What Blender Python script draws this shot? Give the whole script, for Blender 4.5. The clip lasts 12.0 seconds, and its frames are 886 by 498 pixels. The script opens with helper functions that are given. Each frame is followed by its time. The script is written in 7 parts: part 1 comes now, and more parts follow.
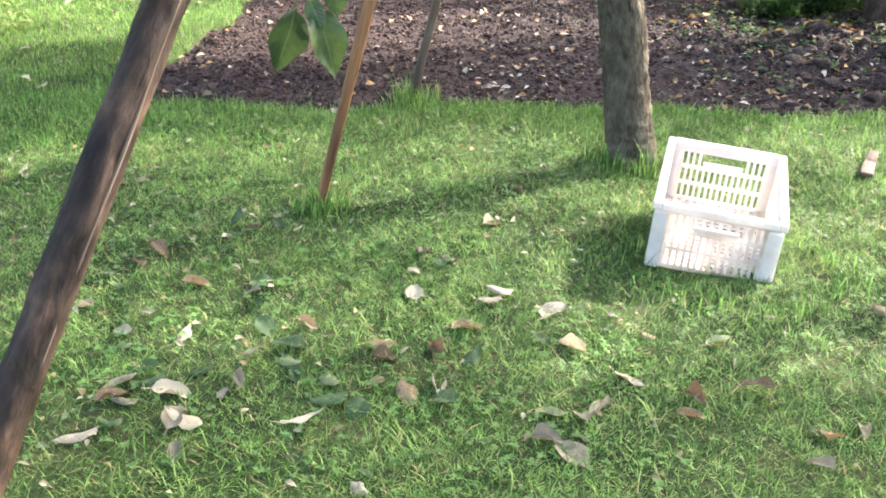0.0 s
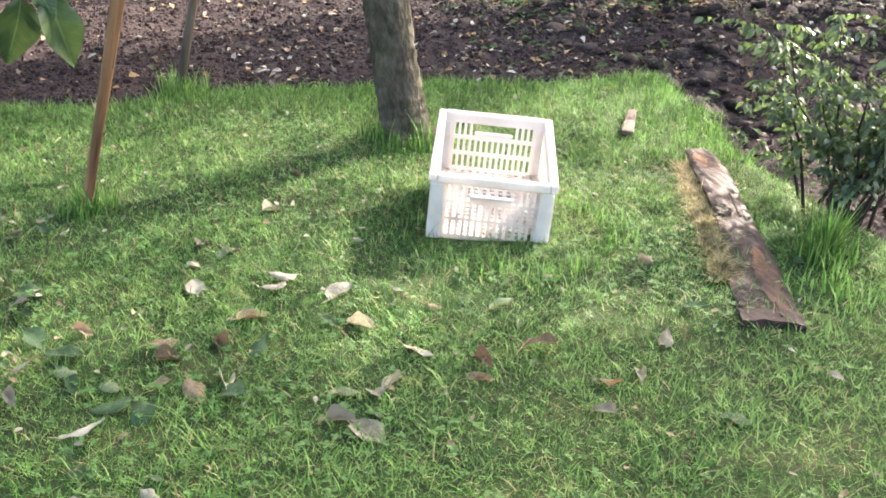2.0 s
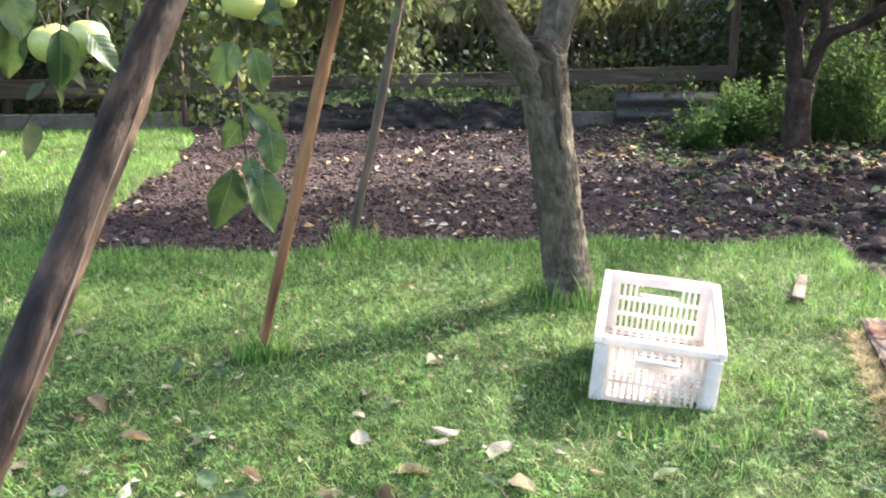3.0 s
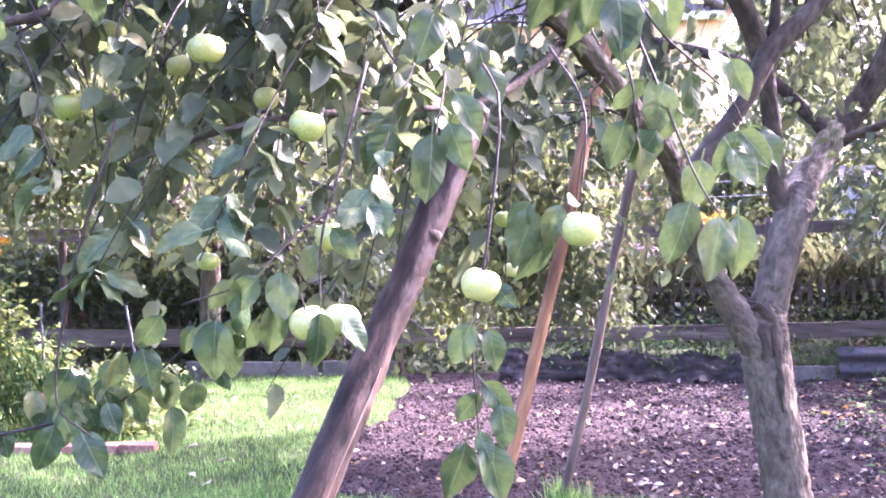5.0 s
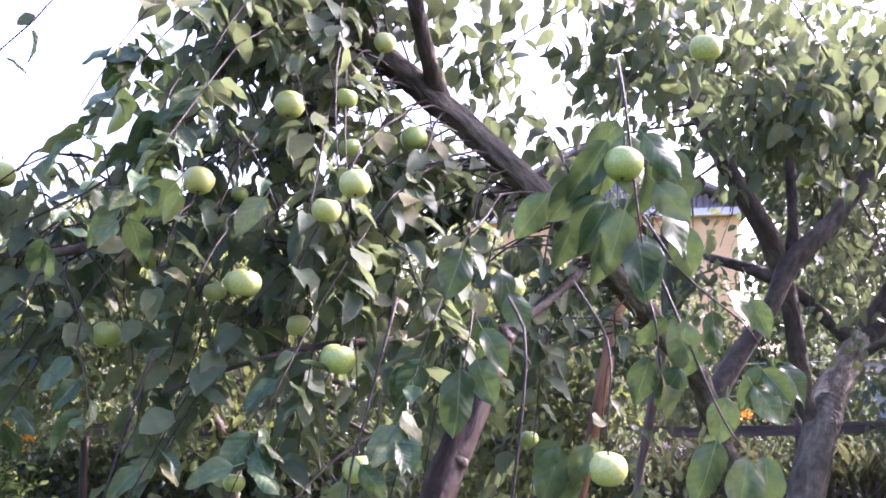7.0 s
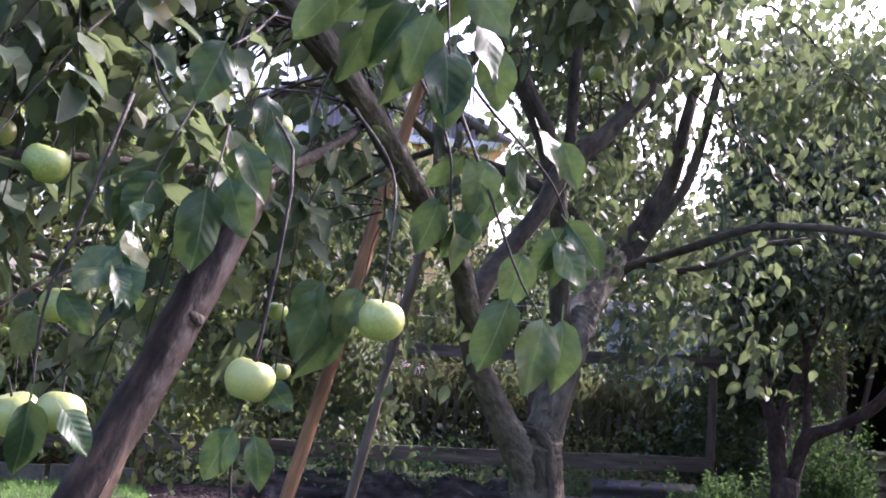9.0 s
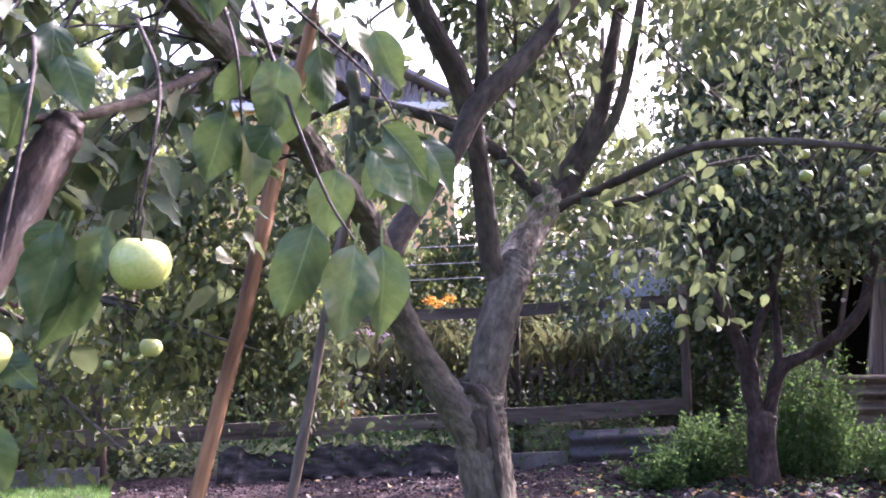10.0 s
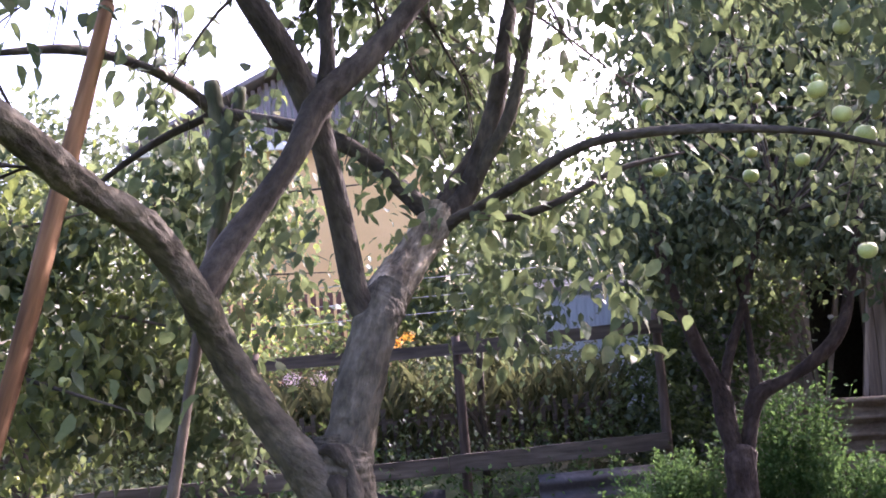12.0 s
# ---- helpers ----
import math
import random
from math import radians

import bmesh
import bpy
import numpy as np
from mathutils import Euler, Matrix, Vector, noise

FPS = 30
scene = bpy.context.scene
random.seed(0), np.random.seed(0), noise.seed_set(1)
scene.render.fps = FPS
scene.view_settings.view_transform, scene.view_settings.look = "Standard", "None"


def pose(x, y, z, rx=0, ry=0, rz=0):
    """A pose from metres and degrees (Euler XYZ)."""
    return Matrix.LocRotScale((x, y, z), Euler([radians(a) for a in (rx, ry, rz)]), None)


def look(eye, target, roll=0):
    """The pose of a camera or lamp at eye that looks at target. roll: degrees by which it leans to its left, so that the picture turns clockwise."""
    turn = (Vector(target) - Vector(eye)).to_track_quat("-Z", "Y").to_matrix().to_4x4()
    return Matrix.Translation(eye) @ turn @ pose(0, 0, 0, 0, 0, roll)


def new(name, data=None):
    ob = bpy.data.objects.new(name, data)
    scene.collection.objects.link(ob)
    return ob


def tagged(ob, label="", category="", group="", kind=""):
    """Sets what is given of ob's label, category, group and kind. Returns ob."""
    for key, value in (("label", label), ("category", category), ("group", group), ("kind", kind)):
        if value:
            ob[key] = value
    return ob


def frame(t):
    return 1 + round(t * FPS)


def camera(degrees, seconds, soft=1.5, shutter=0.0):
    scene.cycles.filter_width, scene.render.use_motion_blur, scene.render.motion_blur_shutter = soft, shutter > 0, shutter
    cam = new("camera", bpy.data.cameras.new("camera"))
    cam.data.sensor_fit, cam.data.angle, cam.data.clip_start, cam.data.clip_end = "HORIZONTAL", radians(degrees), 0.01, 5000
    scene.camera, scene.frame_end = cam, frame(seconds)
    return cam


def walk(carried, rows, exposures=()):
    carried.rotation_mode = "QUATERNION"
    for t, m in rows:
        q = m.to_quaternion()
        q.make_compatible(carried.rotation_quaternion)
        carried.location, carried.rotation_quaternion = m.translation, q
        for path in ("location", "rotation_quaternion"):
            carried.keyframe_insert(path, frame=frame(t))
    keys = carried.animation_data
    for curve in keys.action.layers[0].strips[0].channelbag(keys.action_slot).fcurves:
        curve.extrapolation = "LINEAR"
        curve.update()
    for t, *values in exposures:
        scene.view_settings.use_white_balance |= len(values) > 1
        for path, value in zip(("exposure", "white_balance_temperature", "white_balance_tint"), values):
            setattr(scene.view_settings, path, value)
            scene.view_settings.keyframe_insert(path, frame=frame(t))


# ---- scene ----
cam = camera(46.33, 12.0, soft=1.75, shutter=0.12)
# seconds, eye, heading, pitch and roll in degrees
ROWS = [
    (0, 0.031, 0.020, 1.429, -0.61, -22.52, 1.08),
    (0.5, 0.043, 0.017, 1.427, -4.39, -21.33, 1.38),
    (1, 0.059, 0.020, 1.421, -8.44, -21.60, 1.36),
    (1.5, 0.072, 0.026, 1.414, -11.41, -23.12, 1.10),
    (2, 0.077, 0.032, 1.415, -12.87, -23.32, 0.52),
    (2.5, 0.054, 0.034, 1.445, -11.25, -20.69, 0.48),
    (3, 0.032, 0.017, 1.463, -3.93, -15.21, -0.10),
    (3.2, 0.027, 0.012, 1.474, -1.46, -13.78, -0.76),
    (4.8, -0.003, -0.039, 1.526, 6.42, -2.79, -1.01),
    (5, -0.007, -0.050, 1.531, 7.36, -1.62, -0.91),
    (5.5, -0.015, -0.080, 1.561, 11.33, 2.30, -0.63),
    (6, -0.036, -0.126, 1.587, 12.49, 5.52, -0.48),
    (6.5, -0.039, -0.139, 1.613, 10.76, 8.47, -0.49),
    (6.7, -0.029, -0.128, 1.635, 9.78, 8.94, -0.36),
    (8.3, 0.047, 0.065, 1.503, 2.86, 6.46, 0.97),
    (8.5, 0.011, 0.114, 1.513, 1.32, 6.90, 2.59),
    (9, -0.059, 0.305, 1.488, -5.39, 4.97, 3.92),
    (9.5, 0.037, 0.451, 1.450, -5.39, 3.44, 2.67),
    (10, 0.217, 0.596, 1.448, -6.53, 3.22, -1.63),
    (10.5, 0.282, 0.817, 1.447, -15.39, 1.88, -0.12),
    (11, 0.416, 0.970, 1.401, -19.59, 0.87, -2.16),
    (11.5, 0.698, 1.049, 1.419, -7.16, 5.86, -4.76),
    (12, 0.812, 1.241, 1.426, -6.11, 5.32, -4.56),
]
EXPOSURES = [(0.0, 3.12, 6550, 15), (1.5, 3.02, 6550, 15), (2.0, 2.93, 6550, 15), (3.2, 3.12, 6350, 18), (4.8, 4.08, 5620, 60), (5.7, 4.12, 5620, 63), (6.5, 3.16, 5680, 49), (6.7, 3.08, 5680, 49), (8.5, 2.56, 5580, 40), (9.0, 2.38, 5620, 38), (9.5, 2.58, 5660, 41), (10.0, 2.98, 5740, 47), (10.45, 3.32, 5800, 53), (10.8, 3.54, 5860, 57), (11.5, 2.98, 5680, 47), (12.0, 2.88, 5860, 41)]
walk(cam, [(t, pose(x, y, z, 90 + pitch, 0, yaw) @ pose(0, 0, 0, 0, 0, roll)) for t, x, y, z, yaw, pitch, roll in ROWS], EXPOSURES)

# ---------------------------------------------------------------- light
SUN_FROM = Vector((0.80, 0.58, 0.64)).normalized()
world = bpy.data.worlds.new("sky")
scene.world = world
world.use_nodes = True
wn = world.node_tree
sky = wn.nodes.new("ShaderNodeTexSky")
sky.sky_type, sky.sun_disc = "NISHITA", False
sky.sun_elevation = math.asin(SUN_FROM.z)
sky.sun_rotation = math.atan2(SUN_FROM.x, SUN_FROM.y)
sky.air_density, sky.dust_density, sky.ozone_density = 1.0, 6.0, 1.0
wn.links.new(sky.outputs[0], wn.nodes["Background"].inputs[0])
wn.nodes["Background"].inputs[1].default_value = 0.15
sun = new("sun", bpy.data.lights.new("sun", "SUN"))
sun.data.energy, sun.data.angle, sun.data.color = 2.75, radians(0.6), (1.0, 0.93, 0.82)
sun.matrix_world = look(SUN_FROM * 30, (0, 0, 0))


# ---------------------------------------------------------------- materials
def material(name, colours, scale=4.0, rough=0.8, bump=0.3, bump_scale=30.0, stretch=(1, 1, 1), fine=0.35, island=0.0, objrand=0.0,
             translucent=None, trans_mix=0.4, spec=0.3, metal=0.0, sss=0.0, bump_dist=0.01):
    """Procedural surface: large stains between the colours, fine grain, bump; island / objrand vary the value piece by piece."""
    m = bpy.data.materials.new(name)
    m.use_nodes = True
    t = m.node_tree
    N, L = t.nodes.new, t.links.new
    bs = t.nodes["Principled BSDF"]
    co = N("ShaderNodeTexCoord")
    mp = N("ShaderNodeMapping")
    mp.inputs["Scale"].default_value = stretch
    L(co.outputs["Object"], mp.inputs["Vector"])
    n1 = N("ShaderNodeTexNoise")
    n1.inputs["Scale"].default_value, n1.inputs["Detail"].default_value, n1.inputs["Roughness"].default_value = scale, 6, 0.6
    L(mp.outputs[0], n1.inputs["Vector"])
    n2 = N("ShaderNodeTexNoise")
    n2.inputs["Scale"].default_value, n2.inputs["Detail"].default_value = bump_scale, 8
    L(mp.outputs[0], n2.inputs["Vector"])
    rp = N("ShaderNodeValToRGB")
    el = rp.color_ramp.elements
    lo, hi = 0.34, 0.66
    el[0].position, el[1].position = lo, hi
    el[0].color, el[1].color = (*colours[0], 1), (*colours[-1], 1)
    for i, c in enumerate(colours[1:-1], 1):
        e = el.new(lo + (hi - lo) * i / (len(colours) - 1))
        e.color = (*c, 1)
    fac = n1.outputs["Fac"]
    if island or objrand:
        if island:
            g = N("ShaderNodeNewGeometry")
            src = g.outputs["Random Per Island"]
        else:
            g = N("ShaderNodeObjectInfo")
            src = g.outputs["Random"]
        amt = island or objrand
        ma = N("ShaderNodeMath")
        ma.operation = "MULTIPLY_ADD"
        L(src, ma.inputs[0])
        ma.inputs[1].default_value, ma.inputs[2].default_value = amt, -amt / 2
        ad = N("ShaderNodeMath")
        L(fac, ad.inputs[0])
        L(ma.outputs[0], ad.inputs[1])
        fac = ad.outputs[0]
    L(fac, rp.inputs[0])
    # fine grain over the colour
    mr = N("ShaderNodeMapRange")
    mr.inputs["To Min"].default_value, mr.inputs["To Max"].default_value = 1 - fine, 1 + fine
    mr.inputs["From Min"].default_value, mr.inputs["From Max"].default_value = 0.3, 0.7
    L(n2.outputs["Fac"], mr.inputs[0])
    mx = N("ShaderNodeVectorMath")
    mx.operation = "SCALE"
    L(rp.outputs[0], mx.inputs[0])
    L(mr.outputs[0], mx.inputs["Scale"])
    L(mx.outputs[0], bs.inputs["Base Color"])
    bs.inputs["Roughness"].default_value = rough
    bs.inputs["Specular IOR Level"].default_value = spec
    bs.inputs["Metallic"].default_value = metal
    if sss:
        bs.inputs["Subsurface Weight"].default_value = sss
        bs.inputs["Subsurface Radius"].default_value = (0.01, 0.012, 0.004)
    if bump:
        bp = N("ShaderNodeBump")
        bp.inputs["Strength"].default_value, bp.inputs["Distance"].default_value = bump, bump_dist
        L(n2.outputs["Fac"], bp.inputs["Height"])
        L(bp.outputs[0], bs.inputs["Normal"])
    if translucent:
        tr = N("ShaderNodeBsdfTranslucent")
        tm = N("ShaderNodeMix")
        tm.data_type, tm.blend_type = "RGBA", "MULTIPLY"
        tm.inputs["Factor"].default_value = 1.0
        sc = N("ShaderNodeMapRange")
        sc.inputs["To Min"].default_value, sc.inputs["To Max"].default_value = 0.55, 1.45
        L(fac, sc.inputs[0])
        cb = N("ShaderNodeCombineColor")
        for k in range(3):
            L(sc.outputs[0], cb.inputs[k])
        tm.inputs["A"].default_value = (*translucent, 1)
        L(cb.outputs[0], tm.inputs["B"])
        L(tm.outputs["Result"], tr.inputs["Color"])
        ms = N("ShaderNodeMixShader")
        ms.inputs[0].default_value = trans_mix
        L(bs.outputs[0], ms.inputs[1])
        L(tr.outputs[0], ms.inputs[2])
        L(ms.outputs[0], t.nodes["Material Output"].inputs["Surface"])
    return m


M = {}
M["grass"] = material("grass_blades", [(0.019, 0.068, 0.012), (0.047, 0.150, 0.024), (0.086, 0.232, 0.036), (0.145, 0.31, 0.052), (0.25, 0.37, 0.10)], 2.2, 0.5, 0, 34, fine=0.6,
                      island=0.75, translucent=(0.18, 0.36, 0.08), trans_mix=0.35, spec=0.27)
M["clover"] = material("clover", [(0.035, 0.11, 0.022), (0.08, 0.19, 0.040)], 2, 0.45, 0, 40, fine=0.15, island=0.4, translucent=(0.2, 0.36, 0.08), trans_mix=0.3, spec=0.4)
M["turf"] = material("turf_base", [(0.024, 0.030, 0.013), (0.034, 0.050, 0.018), (0.06, 0.062, 0.026)], 3, 0.95, 0.6, 60, spec=0.1)
M["soil"] = material("bed_soil", [(0.021, 0.0145, 0.0135), (0.036, 0.025, 0.0235), (0.057, 0.041, 0.037)], 3, 0.9, 0.9, 45, fine=0.5, spec=0.12, bump_dist=0.02)
M["clod"] = material("soil_clods", [(0.021, 0.0145, 0.0135), (0.038, 0.027, 0.025), (0.068, 0.050, 0.045)], 8, 0.85, 0.8, 90, fine=0.4, island=0.4, spec=0.12)
M["clod_dug"] = material("dug_soil_clods", [(0.022, 0.0155, 0.0125), (0.042, 0.030, 0.025), (0.076, 0.057, 0.047)], 8, 0.8, 0.8, 90, fine=0.4, island=0.5, spec=0.2)
M["far_ground"] = material("far_ground", [(0.028, 0.038, 0.016), (0.042, 0.058, 0.022), (0.065, 0.07, 0.03)], 0.6, 0.95, 0.2, 12, spec=0.1)
LEAF = [(0.035, 0.056, 0.031), (0.055, 0.084, 0.042), (0.084, 0.110, 0.050), (0.132, 0.130, 0.056)]
M["leaf"] = material("apple_leaf", LEAF, 5, 0.60, 0.25, 70, fine=0.2, island=0.30, translucent=(0.142, 0.182, 0.074), trans_mix=0.36, spec=0.22)
M["leaf_olive"] = material("olive_apple_leaf", [(0.036, 0.058, 0.032), (0.054, 0.082, 0.042), (0.076, 0.102, 0.050), (0.108, 0.118, 0.056)], 5, 0.64, 0.25, 70, fine=0.2, island=0.22, translucent=(0.115, 0.145, 0.060), trans_mix=0.30, spec=0.22)
M["leaf_near"] = material("apple_leaf_near", [(0.018, 0.042, 0.015), (0.030, 0.064, 0.022), (0.050, 0.088, 0.029), (0.11, 0.125, 0.042)], 2.2, 0.46, 0.15, 30, fine=0.08, objrand=0.36, translucent=(0.078, 0.122, 0.038), trans_mix=0.19, spec=0.28)
# apple leaf lightened so that the shaded side of the crown looks sunlit
M["leaf_light"] = material("sunlit_apple_leaf", [(0.045, 0.060, 0.026), (0.068, 0.090, 0.036), (0.10, 0.122, 0.046), (0.17, 0.16, 0.056)], 5, 0.6, 0.25, 70, fine=0.2, island=0.2, translucent=(0.185, 0.225, 0.060), trans_mix=0.40, spec=0.2)
M["bush_leaf"] = material("bush_leaf", [(0.040, 0.064, 0.036), (0.066, 0.102, 0.052), (0.12, 0.155, 0.092)], 6, 0.45, 0.2, 60, fine=0.2, island=0.4, translucent=(0.15, 0.23, 0.07), trans_mix=0.34, spec=0.35)
M["leaf_dark"] = material("shade_leaf", [(0.024, 0.042, 0.025), (0.040, 0.064, 0.034), (0.066, 0.09, 0.042)], 4, 0.5, 0.2, 60, fine=0.2, island=0.4, translucent=(0.17, 0.22, 0.06), trans_mix=0.38, spec=0.3)
M["leaf_lime"] = material("lime_leaf", [(0.065, 0.115, 0.034), (0.10, 0.155, 0.046), (0.155, 0.19, 0.062)], 4, 0.5, 0.2, 60, fine=0.2, island=0.5, translucent=(0.30, 0.37, 0.08), trans_mix=0.4, spec=0.3)
M["herb"] = material("feathery_herb", [(0.024, 0.058, 0.018), (0.041, 0.090, 0.028), (0.066, 0.124, 0.041)], 3, 0.75, 0, 60, fine=0.15, island=0.25, translucent=(0.11, 0.19, 0.05), trans_mix=0.32, spec=0.08)
M["canes"] = material("cane_leaf", [(0.040, 0.046, 0.022), (0.066, 0.072, 0.031), (0.100, 0.094, 0.044)], 5, 0.85, 0, 60, fine=0.2, island=0.35, translucent=(0.125, 0.135, 0.055), trans_mix=0.34, spec=0.08)
M["dry"] = material("dry_stems", [(0.13, 0.10, 0.05), (0.26, 0.21, 0.09), (0.36, 0.30, 0.14)], 5, 0.8, 0, 60, fine=0.25, island=0.5, translucent=(0.30, 0.28, 0.10), trans_mix=0.25)
M["fallen_pale"] = material("pale_fallen_leaf", [(0.15, 0.14, 0.10), (0.27, 0.25, 0.175), (0.42, 0.385, 0.28)], 14, 0.55, 0.3, 80, fine=0.25, objrand=0.5, translucent=(0.45, 0.38, 0.24), trans_mix=0.2, spec=0.4)
M["fallen_green"] = material("green_fallen_leaf", [(0.036, 0.075, 0.032), (0.065, 0.115, 0.048), (0.15, 0.19, 0.10)], 14, 0.6, 0.3, 80, fine=0.25, objrand=0.5, translucent=(0.14, 0.22, 0.07), trans_mix=0.25, spec=0.22)
M["fallen_brown"] = material("brown_fallen_leaf", [(0.075, 0.055, 0.030), (0.145, 0.105, 0.056), (0.25, 0.19, 0.11)], 14, 0.6, 0.3, 80, fine=0.25, objrand=0.5, translucent=(0.40, 0.24, 0.12), trans_mix=0.2, spec=0.35)
M["litter"] = material("bed_litter", [(0.08, 0.07, 0.05), (0.22, 0.19, 0.14), (0.44, 0.41, 0.33), (0.36, 0.33, 0.26), (0.24, 0.15, 0.06)], 10, 0.7, 0.2, 80, fine=0.2, island=0.9, spec=0.3)
M["bark"] = material("apple_bark", [(0.048, 0.041, 0.029), (0.076, 0.066, 0.047), (0.102, 0.089, 0.063), (0.145, 0.125, 0.090)], 13, 0.92, 0.75, 60, (1, 1, 0.45), 0.28, spec=0.15, bump_dist=0.018)
M["bark_brown"] = material("brown_branch_bark", [(0.022, 0.015, 0.012), (0.046, 0.032, 0.025), (0.084, 0.060, 0.047)], 7, 0.85, 0.8, 40, (1, 1, 0.5), 0.4, spec=0.2, bump_dist=0.02)
M["fallen_ochre"] = material("ochre_fallen_leaf", [(0.16, 0.075, 0.022), (0.28, 0.15, 0.045), (0.38, 0.27, 0.09)], 14, 0.6, 0.3, 80, fine=0.25, island=0.5, translucent=(0.40, 0.22, 0.07), trans_mix=0.2, spec=0.3)
M["bark_pale"] = material("flaking_bark", [(0.07, 0.057, 0.038), (0.20, 0.165, 0.115), (0.42, 0.35, 0.25)], 14, 0.92, 1.0, 44, (1, 1, 0.4), 0.55, spec=0.15, bump_dist=0.03)
M["bark_dark"] = material("branch_bark", [(0.026, 0.021, 0.015), (0.054, 0.044, 0.031), (0.100, 0.084, 0.060)], 7, 0.85, 0.8, 40, (1, 1, 0.5), 0.4, spec=0.2, bump_dist=0.02)
M["twig"] = material("twig_bark", [(0.016, 0.012, 0.009), (0.038, 0.028, 0.021)], 12, 0.7, 0.4, 80, spec=0.25)
M["spar"] = material("weathered_pole", [(0.009, 0.006, 0.004), (0.020, 0.014, 0.010), (0.038, 0.026, 0.019), (0.085, 0.056, 0.038)], 13, 0.62, 0.9, 34, (1, 1, 0.4), 0.45, spec=0.18, bump_dist=0.012)
M["stake"] = material("reddish_stake", [(0.10, 0.050, 0.024), (0.22, 0.118, 0.056), (0.34, 0.20, 0.10)], 9, 0.8, 0.8, 30, (1, 1, 0.1), 0.45, spec=0.15)
M["mossy"] = material("mossy_wood", [(0.045, 0.055, 0.032), (0.085, 0.092, 0.055), (0.14, 0.13, 0.09)], 9, 0.9, 0.7, 40, (1, 1, 0.3), 0.35, spec=0.15)
M["stick"] = material("grey_stick", [(0.060, 0.046, 0.035), (0.12, 0.092, 0.068), (0.19, 0.148, 0.11)], 6, 0.8, 0.7, 30, (1, 1, 0.15), 0.35, spec=0.2)
M["plastic"] = material("white_plastic", [(0.72, 0.67, 0.61), (0.82, 0.78, 0.73), (0.84, 0.81, 0.77)], 6, 0.42, 0.1, 60, fine=0.05, spec=0.5, translucent=(0.86, 0.80, 0.74), trans_mix=0.32)
M["plastic_dirty"] = material("soiled_white_plastic", [(0.54, 0.43, 0.35), (0.76, 0.69, 0.62), (0.83, 0.78, 0.73)], 9, 0.5, 0.15, 60, fine=0.08, spec=0.45, translucent=(0.84, 0.76, 0.68), trans_mix=0.32)
M["plank"] = material("wet_plank", [(0.024, 0.015, 0.012), (0.044, 0.027, 0.021), (0.066, 0.042, 0.033), (0.10, 0.050, 0.030)], 9, 0.62, 1.0, 26, (1, 0.3, 1), 0.45, spec=0.28, bump_dist=0.010)
M["rusty_wood"] = material("rust_stained_wood", [(0.045, 0.025, 0.018), (0.105, 0.050, 0.026), (0.20, 0.095, 0.042)], 10, 0.6, 0.9, 30, (1, 0.2, 1), 0.45, spec=0.35)
M["fence"] = material("old_fence_wood", [(0.045, 0.036, 0.030), (0.085, 0.070, 0.056), (0.14, 0.12, 0.095)], 4, 0.88, 0.7, 30, (0.12, 1, 1), 0.4, spec=0.15)
M["post"] = material("fence_post_wood", [(0.048, 0.036, 0.028), (0.09, 0.066, 0.052)], 5, 0.85, 0.6, 30, (1, 1, 0.12), 0.35, spec=0.15)
M["shedwood"] = material("grey_shed_boards", [(0.10, 0.080, 0.063), (0.175, 0.142, 0.114), (0.28, 0.235, 0.195)], 3, 0.9, 0.6, 30, (1, 1, 0.08), 0.35, objrand=0.25, spec=0.1)
M["timber"] = material("red_brown_timber", [(0.05, 0.030, 0.022), (0.10, 0.058, 0.042), (0.17, 0.11, 0.08)], 3, 0.85, 0.7, 26, (0.1, 1, 1), 0.4, objrand=0.4, spec=0.15)
M["slate"] = material("corrugated_cement", [(0.085, 0.062, 0.042), (0.15, 0.115, 0.082), (0.22, 0.175, 0.13)], 3, 0.9, 0.4, 30, fine=0.25, spec=0.15)
M["slate_dark"] = material("wet_roofing_sheet", [(0.035, 0.032, 0.032), (0.07, 0.063, 0.06)], 4, 0.55, 0.4, 30, fine=0.25, spec=0.4)
M["film"] = material("grey_plastic_sheet", [(0.014, 0.012, 0.011), (0.026, 0.022, 0.019), (0.075, 0.066, 0.058)], 7, 0.6, 0.4, 20, (0.4, 1, 1.6), fine=0.3, spec=0.15)
M["kerb"] = material("pale_kerb_sheet", [(0.095, 0.09, 0.078), (0.165, 0.155, 0.138)], 5, 0.8, 0.3, 40, fine=0.15, spec=0.2)
M["brick"] = material("edging_brick", [(0.16, 0.085, 0.06), (0.26, 0.15, 0.11)], 9, 0.9, 0.5, 60, fine=0.25, objrand=0.3, spec=0.1)
M["render_yellow"] = material("yellow_house_wall", [(0.66, 0.43, 0.19), (0.72, 0.48, 0.23)], 1.0, 0.9, 0.1, 40, fine=0.05, spec=0.1)
M["white_trim"] = material("white_trim", [(0.68, 0.66, 0.62), (0.78, 0.76, 0.72)], 2, 0.7, 0.1, 30, fine=0.06)
M["slats_grey"] = material("grey_gable_slats", [(0.17, 0.14, 0.145), (0.26, 0.22, 0.225)], 3, 0.8, 0.3, 30, fine=0.2)
M["roof"] = material("house_roof", [(0.17, 0.15, 0.15), (0.25, 0.22, 0.22)], 2, 0.85, 0.4, 20, fine=0.2)
M["slats_red"] = material("red_brown_slats", [(0.10, 0.045, 0.035), (0.17, 0.08, 0.06)], 3, 0.8, 0.3, 30, fine=0.2)
M["blue_wall"] = material("pale_blue_boards", [(0.30, 0.32, 0.31), (0.38, 0.40, 0.385)], 2, 0.8, 0.3, 30, (1, 1, 0.1), 0.12)
